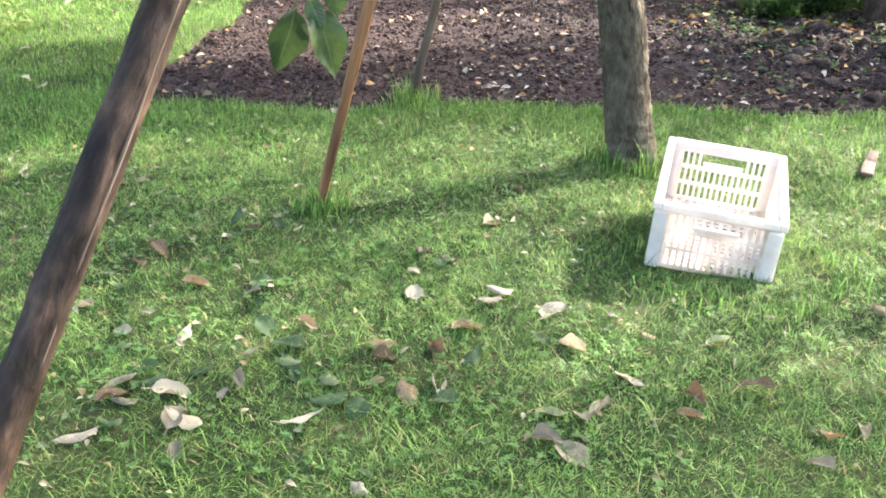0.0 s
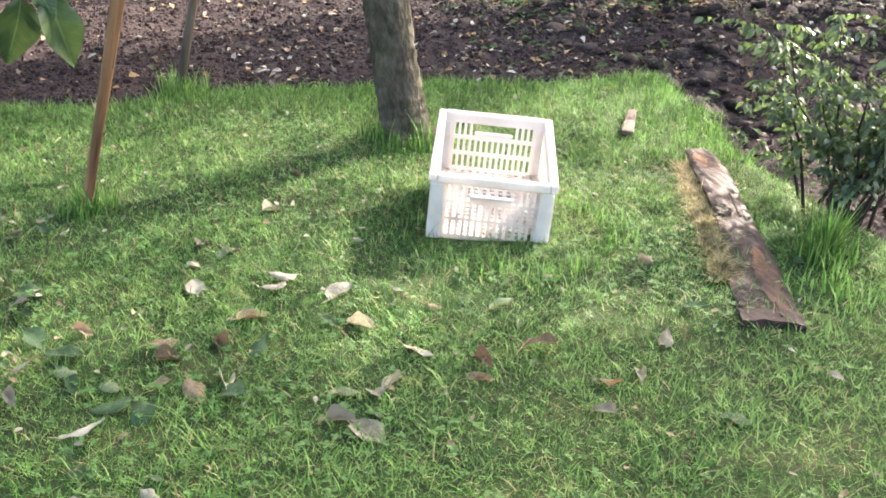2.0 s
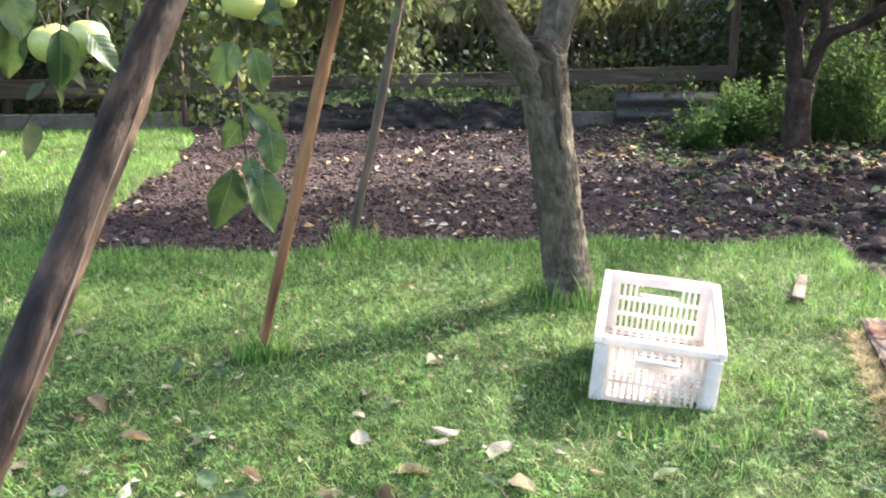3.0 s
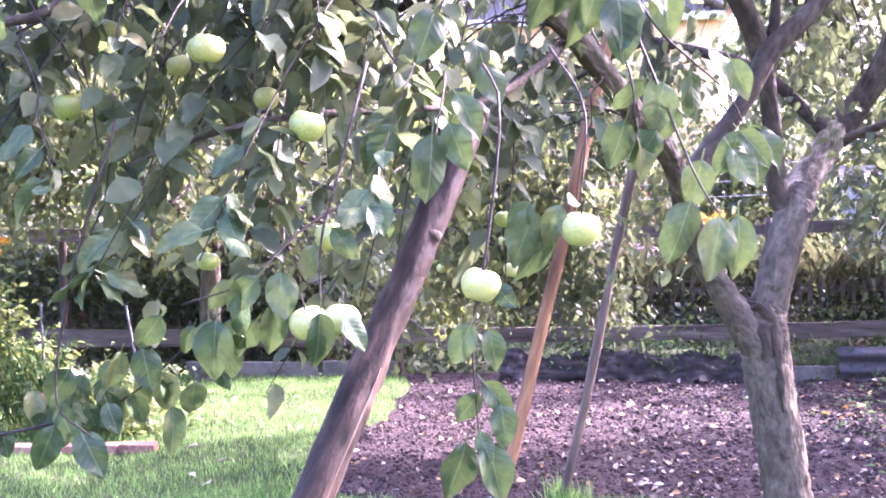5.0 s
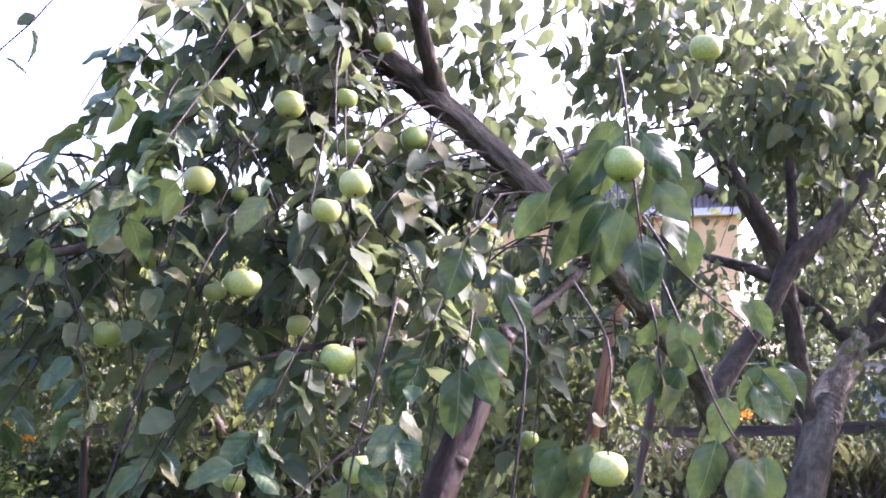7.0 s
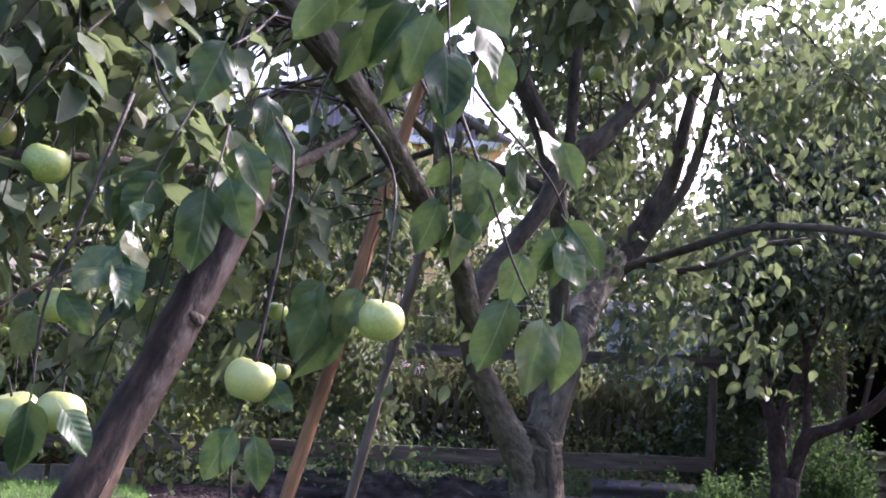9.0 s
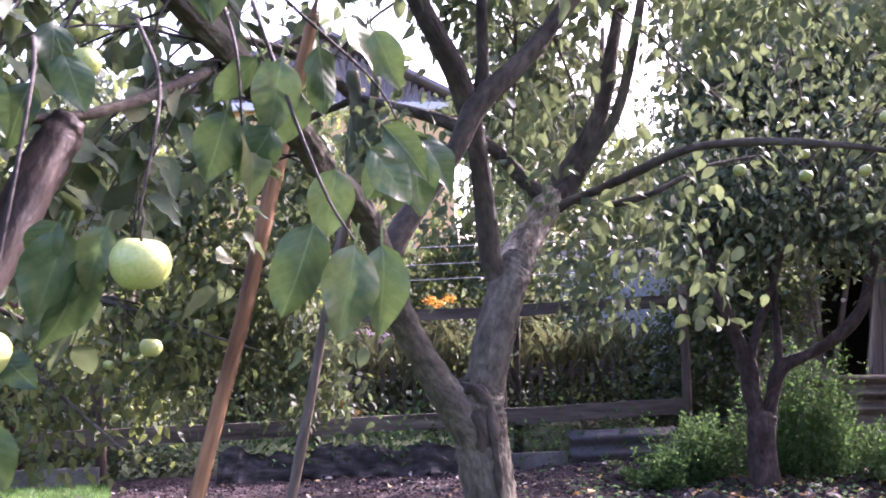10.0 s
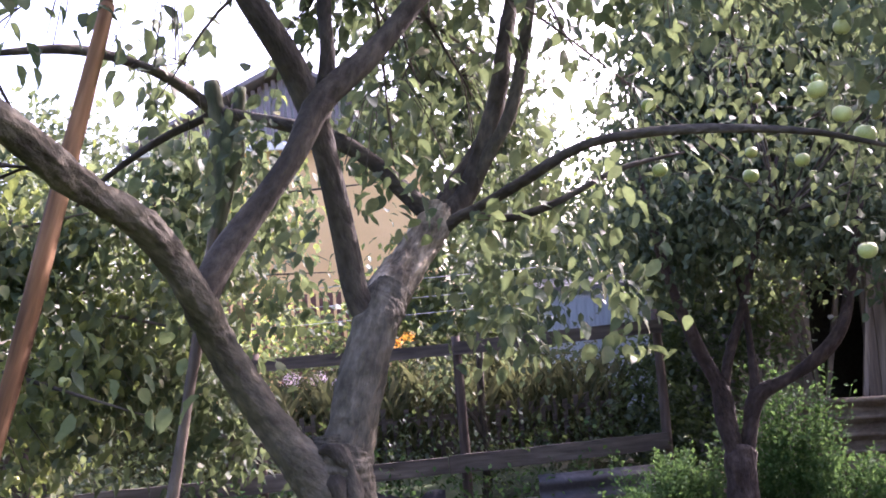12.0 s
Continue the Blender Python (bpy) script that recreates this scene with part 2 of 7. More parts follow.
M["rust"] = material("dark_red_gate", [(0.07, 0.025, 0.022), (0.12, 0.045, 0.035)], 3, 0.8, 0.3, 30, fine=0.25)
M["wire"] = material("galvanised_wire", [(0.3, 0.3, 0.3), (0.4, 0.4, 0.4)], 9, 0.45, 0, 30, fine=0.1, metal=0.8)
# near-black colour standing in for the shade inside the shed
M["black"] = material("interior_shade", [(0.030, 0.026, 0.023), (0.050, 0.044, 0.040)], 3, 0.9, 0, 30)
M["petal_pink"] = material("pink_petals", [(0.58, 0.40, 0.42), (0.76, 0.62, 0.62)], 9, 0.6, 0, 60, fine=0.1, island=0.5, translucent=(0.75, 0.58, 0.60), trans_mix=0.3)
M["petal_magenta"] = material("magenta_petals", [(0.42, 0.06, 0.22), (0.60, 0.14, 0.36)], 9, 0.6, 0, 60, fine=0.1, island=0.5, translucent=(0.7, 0.2, 0.45), trans_mix=0.3)
M["petal_orange"] = material("orange_petals", [(0.62, 0.20, 0.02), (0.75, 0.45, 0.04)], 9, 0.6, 0, 60, fine=0.1, island=0.6, translucent=(0.8, 0.4, 0.05), trans_mix=0.3)


def add_veins(m):
    """A pale midrib and slanting side veins, with a shallow relief between them, in the leaf's own measure."""
    t = m.node_tree
    N, L = t.nodes.new, t.links.new
    bs = t.nodes["Principled BSDF"]

    def calc(op, a, b=None, c=None):
        n = N("ShaderNodeMath")
        n.operation = op
        for i, v in enumerate((a, b, c)):
            if v is None:
                continue
            if isinstance(v, (int, float)):
                n.inputs[i].default_value = v
            else:
                L(v, n.inputs[i])
        return n.outputs[0]

    co = N("ShaderNodeTexCoord")
    sp = N("ShaderNodeSeparateXYZ")
    L(co.outputs["Object"], sp.inputs[0])
    side = calc("ABSOLUTE", sp.outputs["X"])
    wave = calc("SINE", calc("MULTIPLY", calc("MULTIPLY_ADD", side, -0.9, sp.outputs["Y"]), 44.0))
    vein = calc("POWER", calc("MULTIPLY_ADD", wave, 0.5, 0.5), 7.0)
    rib = calc("LESS_THAN", side, 0.013)
    line = calc("MINIMUM", calc("ADD", calc("MULTIPLY", vein, 0.10), calc("MULTIPLY", rib, 0.45)), 1.0)
    mx = N("ShaderNodeMix")
    mx.data_type = "RGBA"
    L(line, mx.inputs["Factor"])
    L(bs.inputs["Base Color"].links[0].from_socket, mx.inputs["A"])
    mx.inputs["B"].default_value = (0.13, 0.18, 0.085, 1)
    L(mx.outputs["Result"], bs.inputs["Base Color"])
    bp = N("ShaderNodeBump")
    bp.inputs["Strength"].default_value, bp.inputs["Distance"].default_value = 0.25, 0.0012
    L(calc("MULTIPLY", wave, -0.6), bp.inputs["Height"])
    L(bp.outputs[0], bs.inputs["Normal"])


add_veins(M["leaf_near"])


def apple_material():
    m = material("green_apple", [(0.22, 0.29, 0.065), (0.30, 0.35, 0.09), (0.37, 0.39, 0.125)], 14, 0.35, 0.08, 120, fine=0.06, objrand=0.4, spec=0.5, sss=0.12)
    return m


M["apple"] = apple_material()


# ---------------------------------------------------------------- builders
def finish(me, mat, smooth=True):
    if mat is not None:
        me.materials.append(mat)
    if smooth:
        me.polygons.foreach_set("use_smooth", [True] * len(me.polygons))
    me.update()
    return me


def mesh_of(name, V, F, mat=None, smooth=True):
    me = bpy.data.meshes.new(name)
    V = np.asarray(V, dtype=np.float64)
    if isinstance(F, np.ndarray):
        k = F.shape[1]
        me.vertices.add(len(V))
        me.vertices.foreach_set("co", V.ravel())
        me.loops.add(F.size)
        me.loops.foreach_set("vertex_index", F.ravel().astype(np.int32))
        me.polygons.add(len(F))
        me.polygons.foreach_set("loop_start", np.arange(0, F.size, k, dtype=np.int32))
        me.update(calc_edges=True)
    else:
        me.from_pydata([tuple(v) for v in V], [], F)
    return finish(me, mat, smooth)


def thing(name, label, category, group="", kind="", at=(0, 0, 0)):
    ob = new(name)
    ob.location = at
    ob.empty_display_size = 0.05
    return tagged(ob, label, category, group, kind)


def part(name, data, mat, parent, label="", kind="", smooth=False):
    """One mesh object under a thing or a part, from a bmesh or a mesh."""
    if isinstance(data, bmesh.types.BMesh):
        me = bpy.data.meshes.new(name)
        data.to_mesh(me)
        data.free()
        finish(me, mat, smooth)
    else:
        me = data
    ob = new(name, me)
    ob.parent = parent
    return tagged(ob, label, "", "", kind)


def solo(name, me, label, category, group="", kind=""):
    return tagged(new(name, me), label, category, group, kind)


def box(bm, size, m=None, bevel=0.0):
    r = bmesh.ops.create_cube(bm, size=1)
    bmesh.ops.scale(bm, vec=size, verts=r["verts"])
    if bevel:
        ed = list({e for v in r["verts"] for e in v.link_edges})
        b = bmesh.ops.bevel(bm, geom=ed, offset=bevel, segments=1, affect="EDGES", profile=0.7)
        vs = list({v for v in b["verts"]} | {v for v in r["verts"] if v.is_valid})
    else:
        vs = r["verts"]
    if m is not None:
        bmesh.ops.transform(bm, matrix=m, verts=[v for v in vs if v.is_valid])
    return vs


def smooth_line(pts, n):
    """n points of a Catmull-Rom curve through pts (rows of equal length)."""
    p = np.array(pts, float)
    p = np.vstack([2 * p[0] - p[1], p, 2 * p[-1] - p[-2]])
    u = np.linspace(0, len(pts) - 1 - 1e-6, n)
    i = u.astype(int)
    f = (u - i)[:, None]
    a, b, c, d = p[i], p[i + 1], p[i + 2], p[i + 3]
    return 0.5 * (2 * b + (c - a) * f + (2 * a - 5 * b + 4 * c - d) * f ** 2 + (3 * b - a - 3 * c + d) * f ** 3)


def tube_data(pts, radii, n=16, seg=10, rough=0.06, seed=0):
    """A limb through pts with radii at those points: knobbly, tapered, closed at both ends."""
    rows = smooth_line([(*p, r) for p, r in zip(pts, radii)], n)
    c, rad = rows[:, :3], np.maximum(rows[:, 3], 0.0008)
    rnd = np.random.RandomState(seed)
    d = np.gradient(c, axis=0)
    d /= np.linalg.norm(d, axis=1)[:, None] + 1e-9
    ref = np.array([1.0, 0.2, 0.1]) if abs(d[0][0]) < 0.8 else np.array([0.1, 1.0, 0.2])
    V = []
    ph = rnd.rand(4) * 6.28
    for i in range(n):
        a = ref - d[i] * (ref @ d[i])
        a /= np.linalg.norm(a)
        ref = a
        b = np.cross(d[i], a)
        th = np.linspace(0, 2 * np.pi, seg, endpoint=False)
        w = 1 + rough * (np.sin(2 * th + ph[0] + i * 0.7) + 0.7 * np.sin(3 * th + ph[1] - i * 0.9) + 0.8 * (rnd.rand(seg) - 0.5) + 0.8 * np.sin(i * 0.8 + ph[2]))
        V.append(c[i] + (np.cos(th)[:, None] * a + np.sin(th)[:, None] * b) * (rad[i] * w)[:, None])
    V = np.vstack(V + [c[:1], c[-1:]])
    F = []
    for i in range(n - 1):
        for j in range(seg):
            k = (j + 1) % seg
            F.append((i * seg + j, i * seg + k, (i + 1) * seg + k, (i + 1) * seg + j))
    for j in range(seg):
        k = (j + 1) % seg
        F.append((n * seg, k, j))
        F.append((n * seg + 1, (n - 1) * seg + j, (n - 1) * seg + k))
    return V, F


def tube(name, pts, radii, mat, n=16, seg=10, rough=0.06, seed=0):
    V, F = tube_data(pts, radii, n, seg, rough, seed)
    return mesh_of(name, V, F, mat)


def bark_relief(V, n, seg, pts, seed, depth):
    """Flaky ridges along a limb: three scales of uneven bands pushed out from its axis, longer along the limb than across it."""
    r = np.random.RandomState(seed + 900)
    body = V[:n * seg].reshape(n, seg, 3)
    axis = body.mean(1, keepdims=True)
    out = body - axis
    rad = np.linalg.norm(out, axis=2, keepdims=True) + 1e-9
    total = np.zeros((n, seg))
    for rows, cols, amp in ((max(4, n // 9), max(4, seg // 5), 0.5), (max(6, n // 4), max(6, seg // 2), 0.6), (n, seg, 0.35)):
        g = r.rand(rows + 2, cols) - 0.5
        u = np.linspace(0, rows, n)
        w = np.arange(seg) / seg * cols
        i, j = u.astype(int), w.astype(int)
        fu, fw = (u - i)[:, None], (w - j)[None]
        j2 = (j + 1) % cols
        total += amp * ((g[i][:, j] * (1 - fw) + g[i][:, j2] * fw) * (1 - fu) + (g[i + 1][:, j] * (1 - fw) + g[i + 1][:, j2] * fw) * fu)
    V[:n * seg] = (body + out / rad * (total * depth)[:, :, None]).reshape(-1, 3)
    return V


def joined(name, pieces, mat):
    """Several (V, F) pieces as one mesh."""
    V, F, o = [], [], 0
    for v, f in pieces:
        V.append(np.asarray(v))
        F += [tuple(o + i for i in q) for q in f]
        o += len(v)
    return mesh_of(name, np.vstack(V), F, mat)


def leaf_shape(stations=6, width=0.6, fold=0.25, droop=0.35, wave=0.06, seed=0):
    """An ovate leaf of length 1 along +y from its stalk at 0, face up (+z), folded at the midrib, drooping and waved at the edge."""
    rnd = np.random.RandomState(seed)
    V, F = [(0, -0.16, 0.02), (0.012, -0.16, 0.02), (0.012, 0.0, 0), (-0.012, 0.0, 0)], [(0, 1, 2, 3)]
    o = 4
    for i in range(stations + 1):
        s = i / stations
        w = width * 0.5 * (math.sin(math.pi * s ** 0.80) ** 0.75) if 0 < s < 1 else 0.012
        z = -droop * s ** 2 * 0.5
        e1, e2 = (rnd.rand(2) - 0.5) * 2 * wave
        for x, dz in ((-w, fold * w + e1), (0, 0), (w, fold * w + e2)):
            V.append((x, s, z + dz))
    for i in range(stations):
        for j in range(2):
            a = o + i * 3 + j
            F.append((a, a + 1, a + 4, a + 3))
    return np.array(V, float), np.array(F, int)


def rot_to(direction, face, spin=0.0):
    """Matrices that turn a leaf's +y along direction and its +z towards face; arrays of n rows."""
    y = direction / (np.linalg.norm(direction, axis=1)[:, None] + 1e-9)
    z = face - y * (face * y).sum(1)[:, None]
    z /= np.linalg.norm(z, axis=1)[:, None] + 1e-9
    x = np.cross(y, z)
    return np.stack([x, y, z], axis=2)


def scatter(name, shapes, P, D, N, S, mat, seed=0):
    """Leaves joined into one mesh: shapes (V, F), places P, directions D, faces N, sizes S."""
    rnd = np.random.RandomState(seed)
    pick = rnd.randint(0, len(shapes), len(P))
    R = rot_to(D, N)
    allV, allF, o = [], [], 0
    for k, (v, f) in enumerate(shapes):
        s = np.where(pick == k)[0]
        if not len(s):
            continue
        w = np.einsum("nij,vj->nvi", R[s], v) * S[s][:, None, None] + P[s][:, None, :]
        allV.append(w.reshape(-1, 3))
        allF.append((f[None] + (np.arange(len(s)) * len(v))[:, None, None] + o).reshape(-1, f.shape[1]))
        o += len(s) * len(v)
    return mesh_of(name, np.vstack(allV), np.vstack(allF), mat)


def full_leaf(width, fold, droop, curl, seed):
    """A broad near leaf, 10 by 6 faces: cupped blade, waved edge, pointed tip, short stalk."""
    rnd = np.random.RandomState(seed)
    st, cols = 11, 7
    V, F = [(0.014, -0.22, 0.05), (-0.014, -0.22, 0.05), (-0.014, 0.0, 0.0), (0.014, 0.0, 0.0)], [(0, 1, 2, 3)]
    ph = rnd.rand(3) * 6.28
    for i in range(st):
        s = i / (st - 1)
        w = width * 0.5 * max(0.03, math.sin(math.pi * min(1, s ** 0.82)) ** 0.7 * (1 - 0.12 * s))
        for j in range(cols):
            q = j / (cols - 1) * 2 - 1
            edge = 0.045 * abs(q) ** 2 * math.sin(s * 11 + ph[0] + (3 if q > 0 else 0)) + 0.02 * math.sin(s * 6 + q * 3 + ph[1])
            V.append((q * w, s + 0.01 * rnd.rand() * abs(q), -droop * 0.5 * s ** 2 + fold * w * abs(q) ** 1.4 + curl * w * (abs(q) > 0.9) * -0.1 + edge))
    for i in range(st - 1):
        for j in range(cols - 1):
            a = 4 + i * cols + j
            F.append((a, a + 1, a + cols + 1, a + cols))
    return np.array(V, float), np.array(F, int)


LEAVES = [leaf_shape(6, 0.62, 0.30, 0.4, 0.05, 1), leaf_shape(6, 0.56, 0.45, 0.7, 0.07, 2), leaf_shape(6, 0.66, 0.15, 0.2, 0.05, 3), leaf_shape(6, 0.52, 0.6, 0.9, 0.08, 4)]
FAR_LEAVES = [leaf_shape(3, 0.64, 0.30, 0.4, 0.05, 21), leaf_shape(3, 0.58, 0.45, 0.7, 0.07, 22), leaf_shape(4, 0.66, 0.15, 0.2, 0.05, 23), leaf_shape(3, 0.54, 0.6, 0.9, 0.08, 24)]
SMALL = [leaf_shape(3, 0.62, 0.3, 0.5, 0.08, 5), leaf_shape(3, 0.55, 0.5, 0.8, 0.1, 6)]
SMALL = [(v[4:], f[1:] - 4) for v, f in SMALL]
FLAT = [leaf_shape(2, 0.6, 0.3, 0.4, 0.1, 7), leaf_shape(2, 0.7, 0.1, 0.3, 0.1, 8)]
FLAT = [(v[4:], f[1:] - 4) for v, f in FLAT]
BLADE = [leaf_shape(2, 0.13, 0.3, 0.5, 0.02, 9), leaf_shape(2, 0.18, 0.2, 0.8, 0.02, 10)]
BLADE = [(v[4:], f[1:] - 4) for v, f in BLADE]


def gap_to_sun(P, keep, seed, flowers=False):
    """True for the leaves to keep: the crowns are open where the sun comes through on to the lawn."""
    r = np.random.RandomState(seed)
    X, Y = P[:, 0] - P[:, 2] * SUN_FROM.x / SUN_FROM.z, P[:, 1] - P[:, 2] * SUN_FROM.y / SUN_FROM.z
    zone = (X > -2.3) & (X < 2.7) & (Y > 1.0) & (Y < 5.7)
    if flowers:
        zone = (X > -5.6) & (X < -3.0) & (Y > 5.6) & (Y < 7.9)
    lump = np.sin(X * 4.1 + 1.3 * np.sin(Y * 3.3)) * np.sin(Y * 3.7 + 1.1 * np.sin(X * 2.9))
    return ~zone | (r.rand(len(P)) < np.where(lump > 0.45, 3.0 * keep, 0.6 * keep) * np.where(((X > 0.3) & (X < 1.6) & (Y > 2.4) & (Y < 5.3)) | ((X > -1.3) & (Y > 3.9)), 0.18, np.where(Y > 2.9, 0.4, 1.0)) * np.where(Y < 2.5, 2.4, 1.0))


def apple_mesh():
    bm = bmesh.new()
    n, seg = 12, 16
    prof = []
    for i in range(n + 1):
        a = math.pi * i / n
        r = 0.5 * math.sin(a) ** 0.88 * (1 + 0.05 * math.cos(a))
        z = 0.44 * math.cos(a)
        dip = 0.10 * math.exp(-((a / 0.35) ** 2)) + 0.07 * math.exp(-(((math.pi - a) / 0.3) ** 2)) * -1
        prof.append((r, z - dip))
    V = [(r * math.cos(2 * math.pi * j / seg) * (1 + 0.02 * math.cos(5 * 2 * math.pi * j / seg)), r * math.sin(2 * math.pi * j / seg), z) for r, z in prof[1:-1] for j in range(seg)]
    V += [(0, 0, prof[0][1]), (0, 0, prof[-1][1])]
    F = [(i * seg + j, (i + 1) * seg + j, (i + 1) * seg + (j + 1) % seg, i * seg + (j + 1) % seg) for i in range(n - 2) for j in range(seg)]
    F += [(len(V) - 2, j, (j + 1) % seg) for j in range(seg)] + [(len(V) - 1, (n - 2) * seg + (j + 1) % seg, (n - 2) * seg + j) for j in range(seg)]
    bm.free()
    return mesh_of("apple", V, F, M["apple"])


# ---------------------------------------------------------------- ground
def lawn_edge(x):
    return 5.42 + 0.07 * np.sin(x * 2.1) + 0.05 * np.sin(x * 5.3 + 1)


def lawn_right(y):
    return 2.10 + 0.26 * np.clip((y - 2.3) / 0.8, 0, 1) + 0.05 * np.sin(y * 3.0) + 0.03 * np.sin(y * 7.3) + np.clip(y - 4.3, 0, 1) * 0.15


def lawn_side(y):
    return -1.60 + 0.07 * np.sin(y * 1.7) + 0.04 * np.sin(y * 4.9)


def on_lawn(x, y):
    """Positive inside the lawn: about the distance to its edge in metres."""
    front = np.minimum(lawn_edge(x) - y, lawn_right(y) - x)
    left = np.minimum(lawn_side(y) - x, 9.85 - y)
    return np.maximum(front, left)


def relief(x, y, a, s, k=0.0):
    return a * (np.sin(x * s + 1.3 * np.sin(y * s * 0.7 + k)) + np.sin(y * s * 1.13 + 1.1 * np.sin(x * s * 0.83 + k)))


def sheet(name, x0, x1, y0, y1, step, height, mat):
    xs, ys = np.arange(x0, x1 + 1e-6, step), np.arange(y0, y1 + 1e-6, step)
    X, Y = np.meshgrid(xs, ys)
    Z = height(X, Y)
    nx = len(xs)
    i, j = np.meshgrid(np.arange(nx - 1), np.arange(len(ys) - 1))
    a = (j * nx + i).ravel()
    return mesh_of(name, np.stack([X.ravel(), Y.ravel(), Z.ravel()], 1), np.stack([a, a + 1, a + nx + 1, a + nx], 1), mat)


def lawn_height(x, y):
    m = np.clip(on_lawn(x, y) / 0.12, -1, 1)
    return np.where(m > 0, 0.012 * m, 0.09 * m) + relief(x, y, 0.006, 2.4) - 0.004


LUMPS = np.random.RandomState(9).rand(96, 96)


def lumps(x, y, size):
    """Smooth random unevenness of that size, between 0 and 1."""
    u, v = x / size, y / size
    i, j = np.floor(u).astype(int), np.floor(v).astype(int)
    f, g = u - i, v - j
    f, g = f * f * (3 - 2 * f), g * g * (3 - 2 * g)
    at = lambda a, b: LUMPS[a % 96, b % 96]
    return (at(i, j) * (1 - f) + at(i + 1, j) * f) * (1 - g) + (at(i, j + 1) * (1 - f) + at(i + 1, j + 1) * f) * g


def soil_height(x, y):
    dug = np.clip((x - 1.6) / 1.0, 0, 1)
    h = relief(x, y, 0.007, 9.0) + relief(x, y, 0.006, 21.0, 2.0) + dug * (0.11 * (lumps(x, y, 0.34) - 0.5) + 0.095 * (lumps(x + 3, y, 0.15) - 0.45) + 0.03 * (lumps(x, y + 5, 0.075) - 0.5))
    m = np.clip(on_lawn(x, y) / 0.15, 0, 1)
    return -0.012 + h - 0.13 * m


big = sheet("ground", -400, 400, -400, 400, 20, lambda x, y: -0.14 + 0 * x, M["far_ground"])
tagged(new("ground", big), "grassy earth reaching away beyond the garden", "ground", "", "structure")
tagged(new("lawn", sheet("lawn", -9, 3.2, -8, 10.1, 0.08, lawn_height, M["turf"])), "short green lawn turf scattered with fallen leaves", "lawn", "", "structure")
tagged(new("soil_bed", sheet("soil_bed", -1.9, 10.4, -3.7, 10.3, 0.05, soil_height, M["soil"])), "dark dug garden soil beside the lawn", "soil", "", "structure")
rnd = np.random.RandomState(3)


def grass(name, P, length, lean, width, mat, label, seed, fine=False):
    """Blades on the places P: two-part bending blades, or single slivers where the grass is short and fine."""
    r = np.random.RandomState(seed)
    n = len(P)
    L = length * (0.45 + 0.9 * r.rand(n))
    # uneven clumps a few centimetres across
    cells = np.random.RandomState(5).rand(64, 64)
    L *= 0.55 + 0.9 * cells[(P[:, 0] / 0.026).astype(int) % 64, (P[:, 1] / 0.034).astype(int) % 64]
    a = r.rand(n) * 6.283
    d = np.stack([np.cos(a), np.sin(a)], 1)
    s = np.stack([-d[:, 1], d[:, 0]], 1)
    ln = lean * (0.2 + r.rand(n)) * L
    w = width * (0.6 + 0.8 * r.rand(n))
    rows = ((0.0, 0.0, -1), (0.0, 0.0, 1), (1.0, 1.0, 0)) if fine else ((0.0, 0.0, -1), (0.0, 0.0, 1), (0.55, 0.35, -0.8), (0.55, 0.35, 0.8), (1.0, 1.0, 0))
    V = np.zeros((n, len(rows), 3))
    for k, (f, q, sg) in enumerate(rows):
        V[:, k, :2] = P[:, :2] + d * (ln * q)[:, None] + s * (w * sg * 0.5)[:, None]
        V[:, k, 2] = P[:, 2] + L * (f - 0.25 * lean * q)
    base = (np.arange(n) * len(rows))[:, None]
    tris = [[0, 1, 2]] if fine else [[0, 1, 3], [0, 3, 2], [2, 3, 4]]
    F = np.concatenate([base + np.array([t]) for t in tris])
    return tagged(new(name, mesh_of(name, V.reshape(-1, 3), F, mat, False)), label, "grass", "", "stuff")


def spread(n, x0, x1, y0, y1, keep, seed):
    r = np.random.RandomState(seed)
    x, y = x0 + (x1 - x0) * r.rand(n), y0 + (y1 - y0) * r.rand(n)
    ok = keep(x, y, r.rand(n))
    x, y = x[ok], y[ok]
    return np.stack([x, y, lawn_height(x, y) - 0.004], 1)


patch = lambda x, y: 0.5 + 0.5 * np.sin(x * 3.1 + 1.7 * np.sin(y * 2.3)) * np.sin(y * 2.7 + 1.1 * np.sin(x * 1.9))
grass("lawn_grass", spread(560000, -2.3, 2.6, 1.2, 5.6, lambda x, y, u: (on_lawn(x, y) > -0.02) & (u < 0.55 + 0.45 * patch(x, y)), 11), 0.027, 1.35, 0.0028, M["grass"],
      "short mown green lawn grass in patchy sunlight", 12, True)
grass("lawn_tufts", spread(105000, -2.3, 2.6, 1.2, 5.6, lambda x, y, u: (on_lawn(x, y) > 0.0) & (u < patch(x * 2.3 + 1, y * 2.1) ** 1.5), 81), 0.046, 1.25, 0.0030, M["grass"],
      "taller tufts standing in the mown lawn", 82)
grass("edge_grass", spread(60000, -1.9, 2.7, 3.9, 5.7, lambda x, y, u: (on_lawn(x, y) > -0.05) & (u < np.exp(-np.clip(on_lawn(x, y), 0, 9) / 0.28)), 13), 0.062, 0.85, 0.0034, M["grass"],
      "longer unmown grass along the edge of the soil bed", 14)
grass("near_grass", spread(90000, -4.5, 2.3, -3.2, 1.25, lambda x, y, u: on_lawn(x, y) > -0.02, 17), 0.036, 1.2, 0.0060, M["grass"], "short mown lawn grass behind the apple tree", 18, True)
grass("side_grass", spread(90000, -5.2, -2.25, 1.2, 4.65, lambda x, y, u: on_lawn(x, y) > -0.02, 19), 0.034, 1.2, 0.0048, M["grass"], "short mown lawn grass beside the apple tree", 20, True)
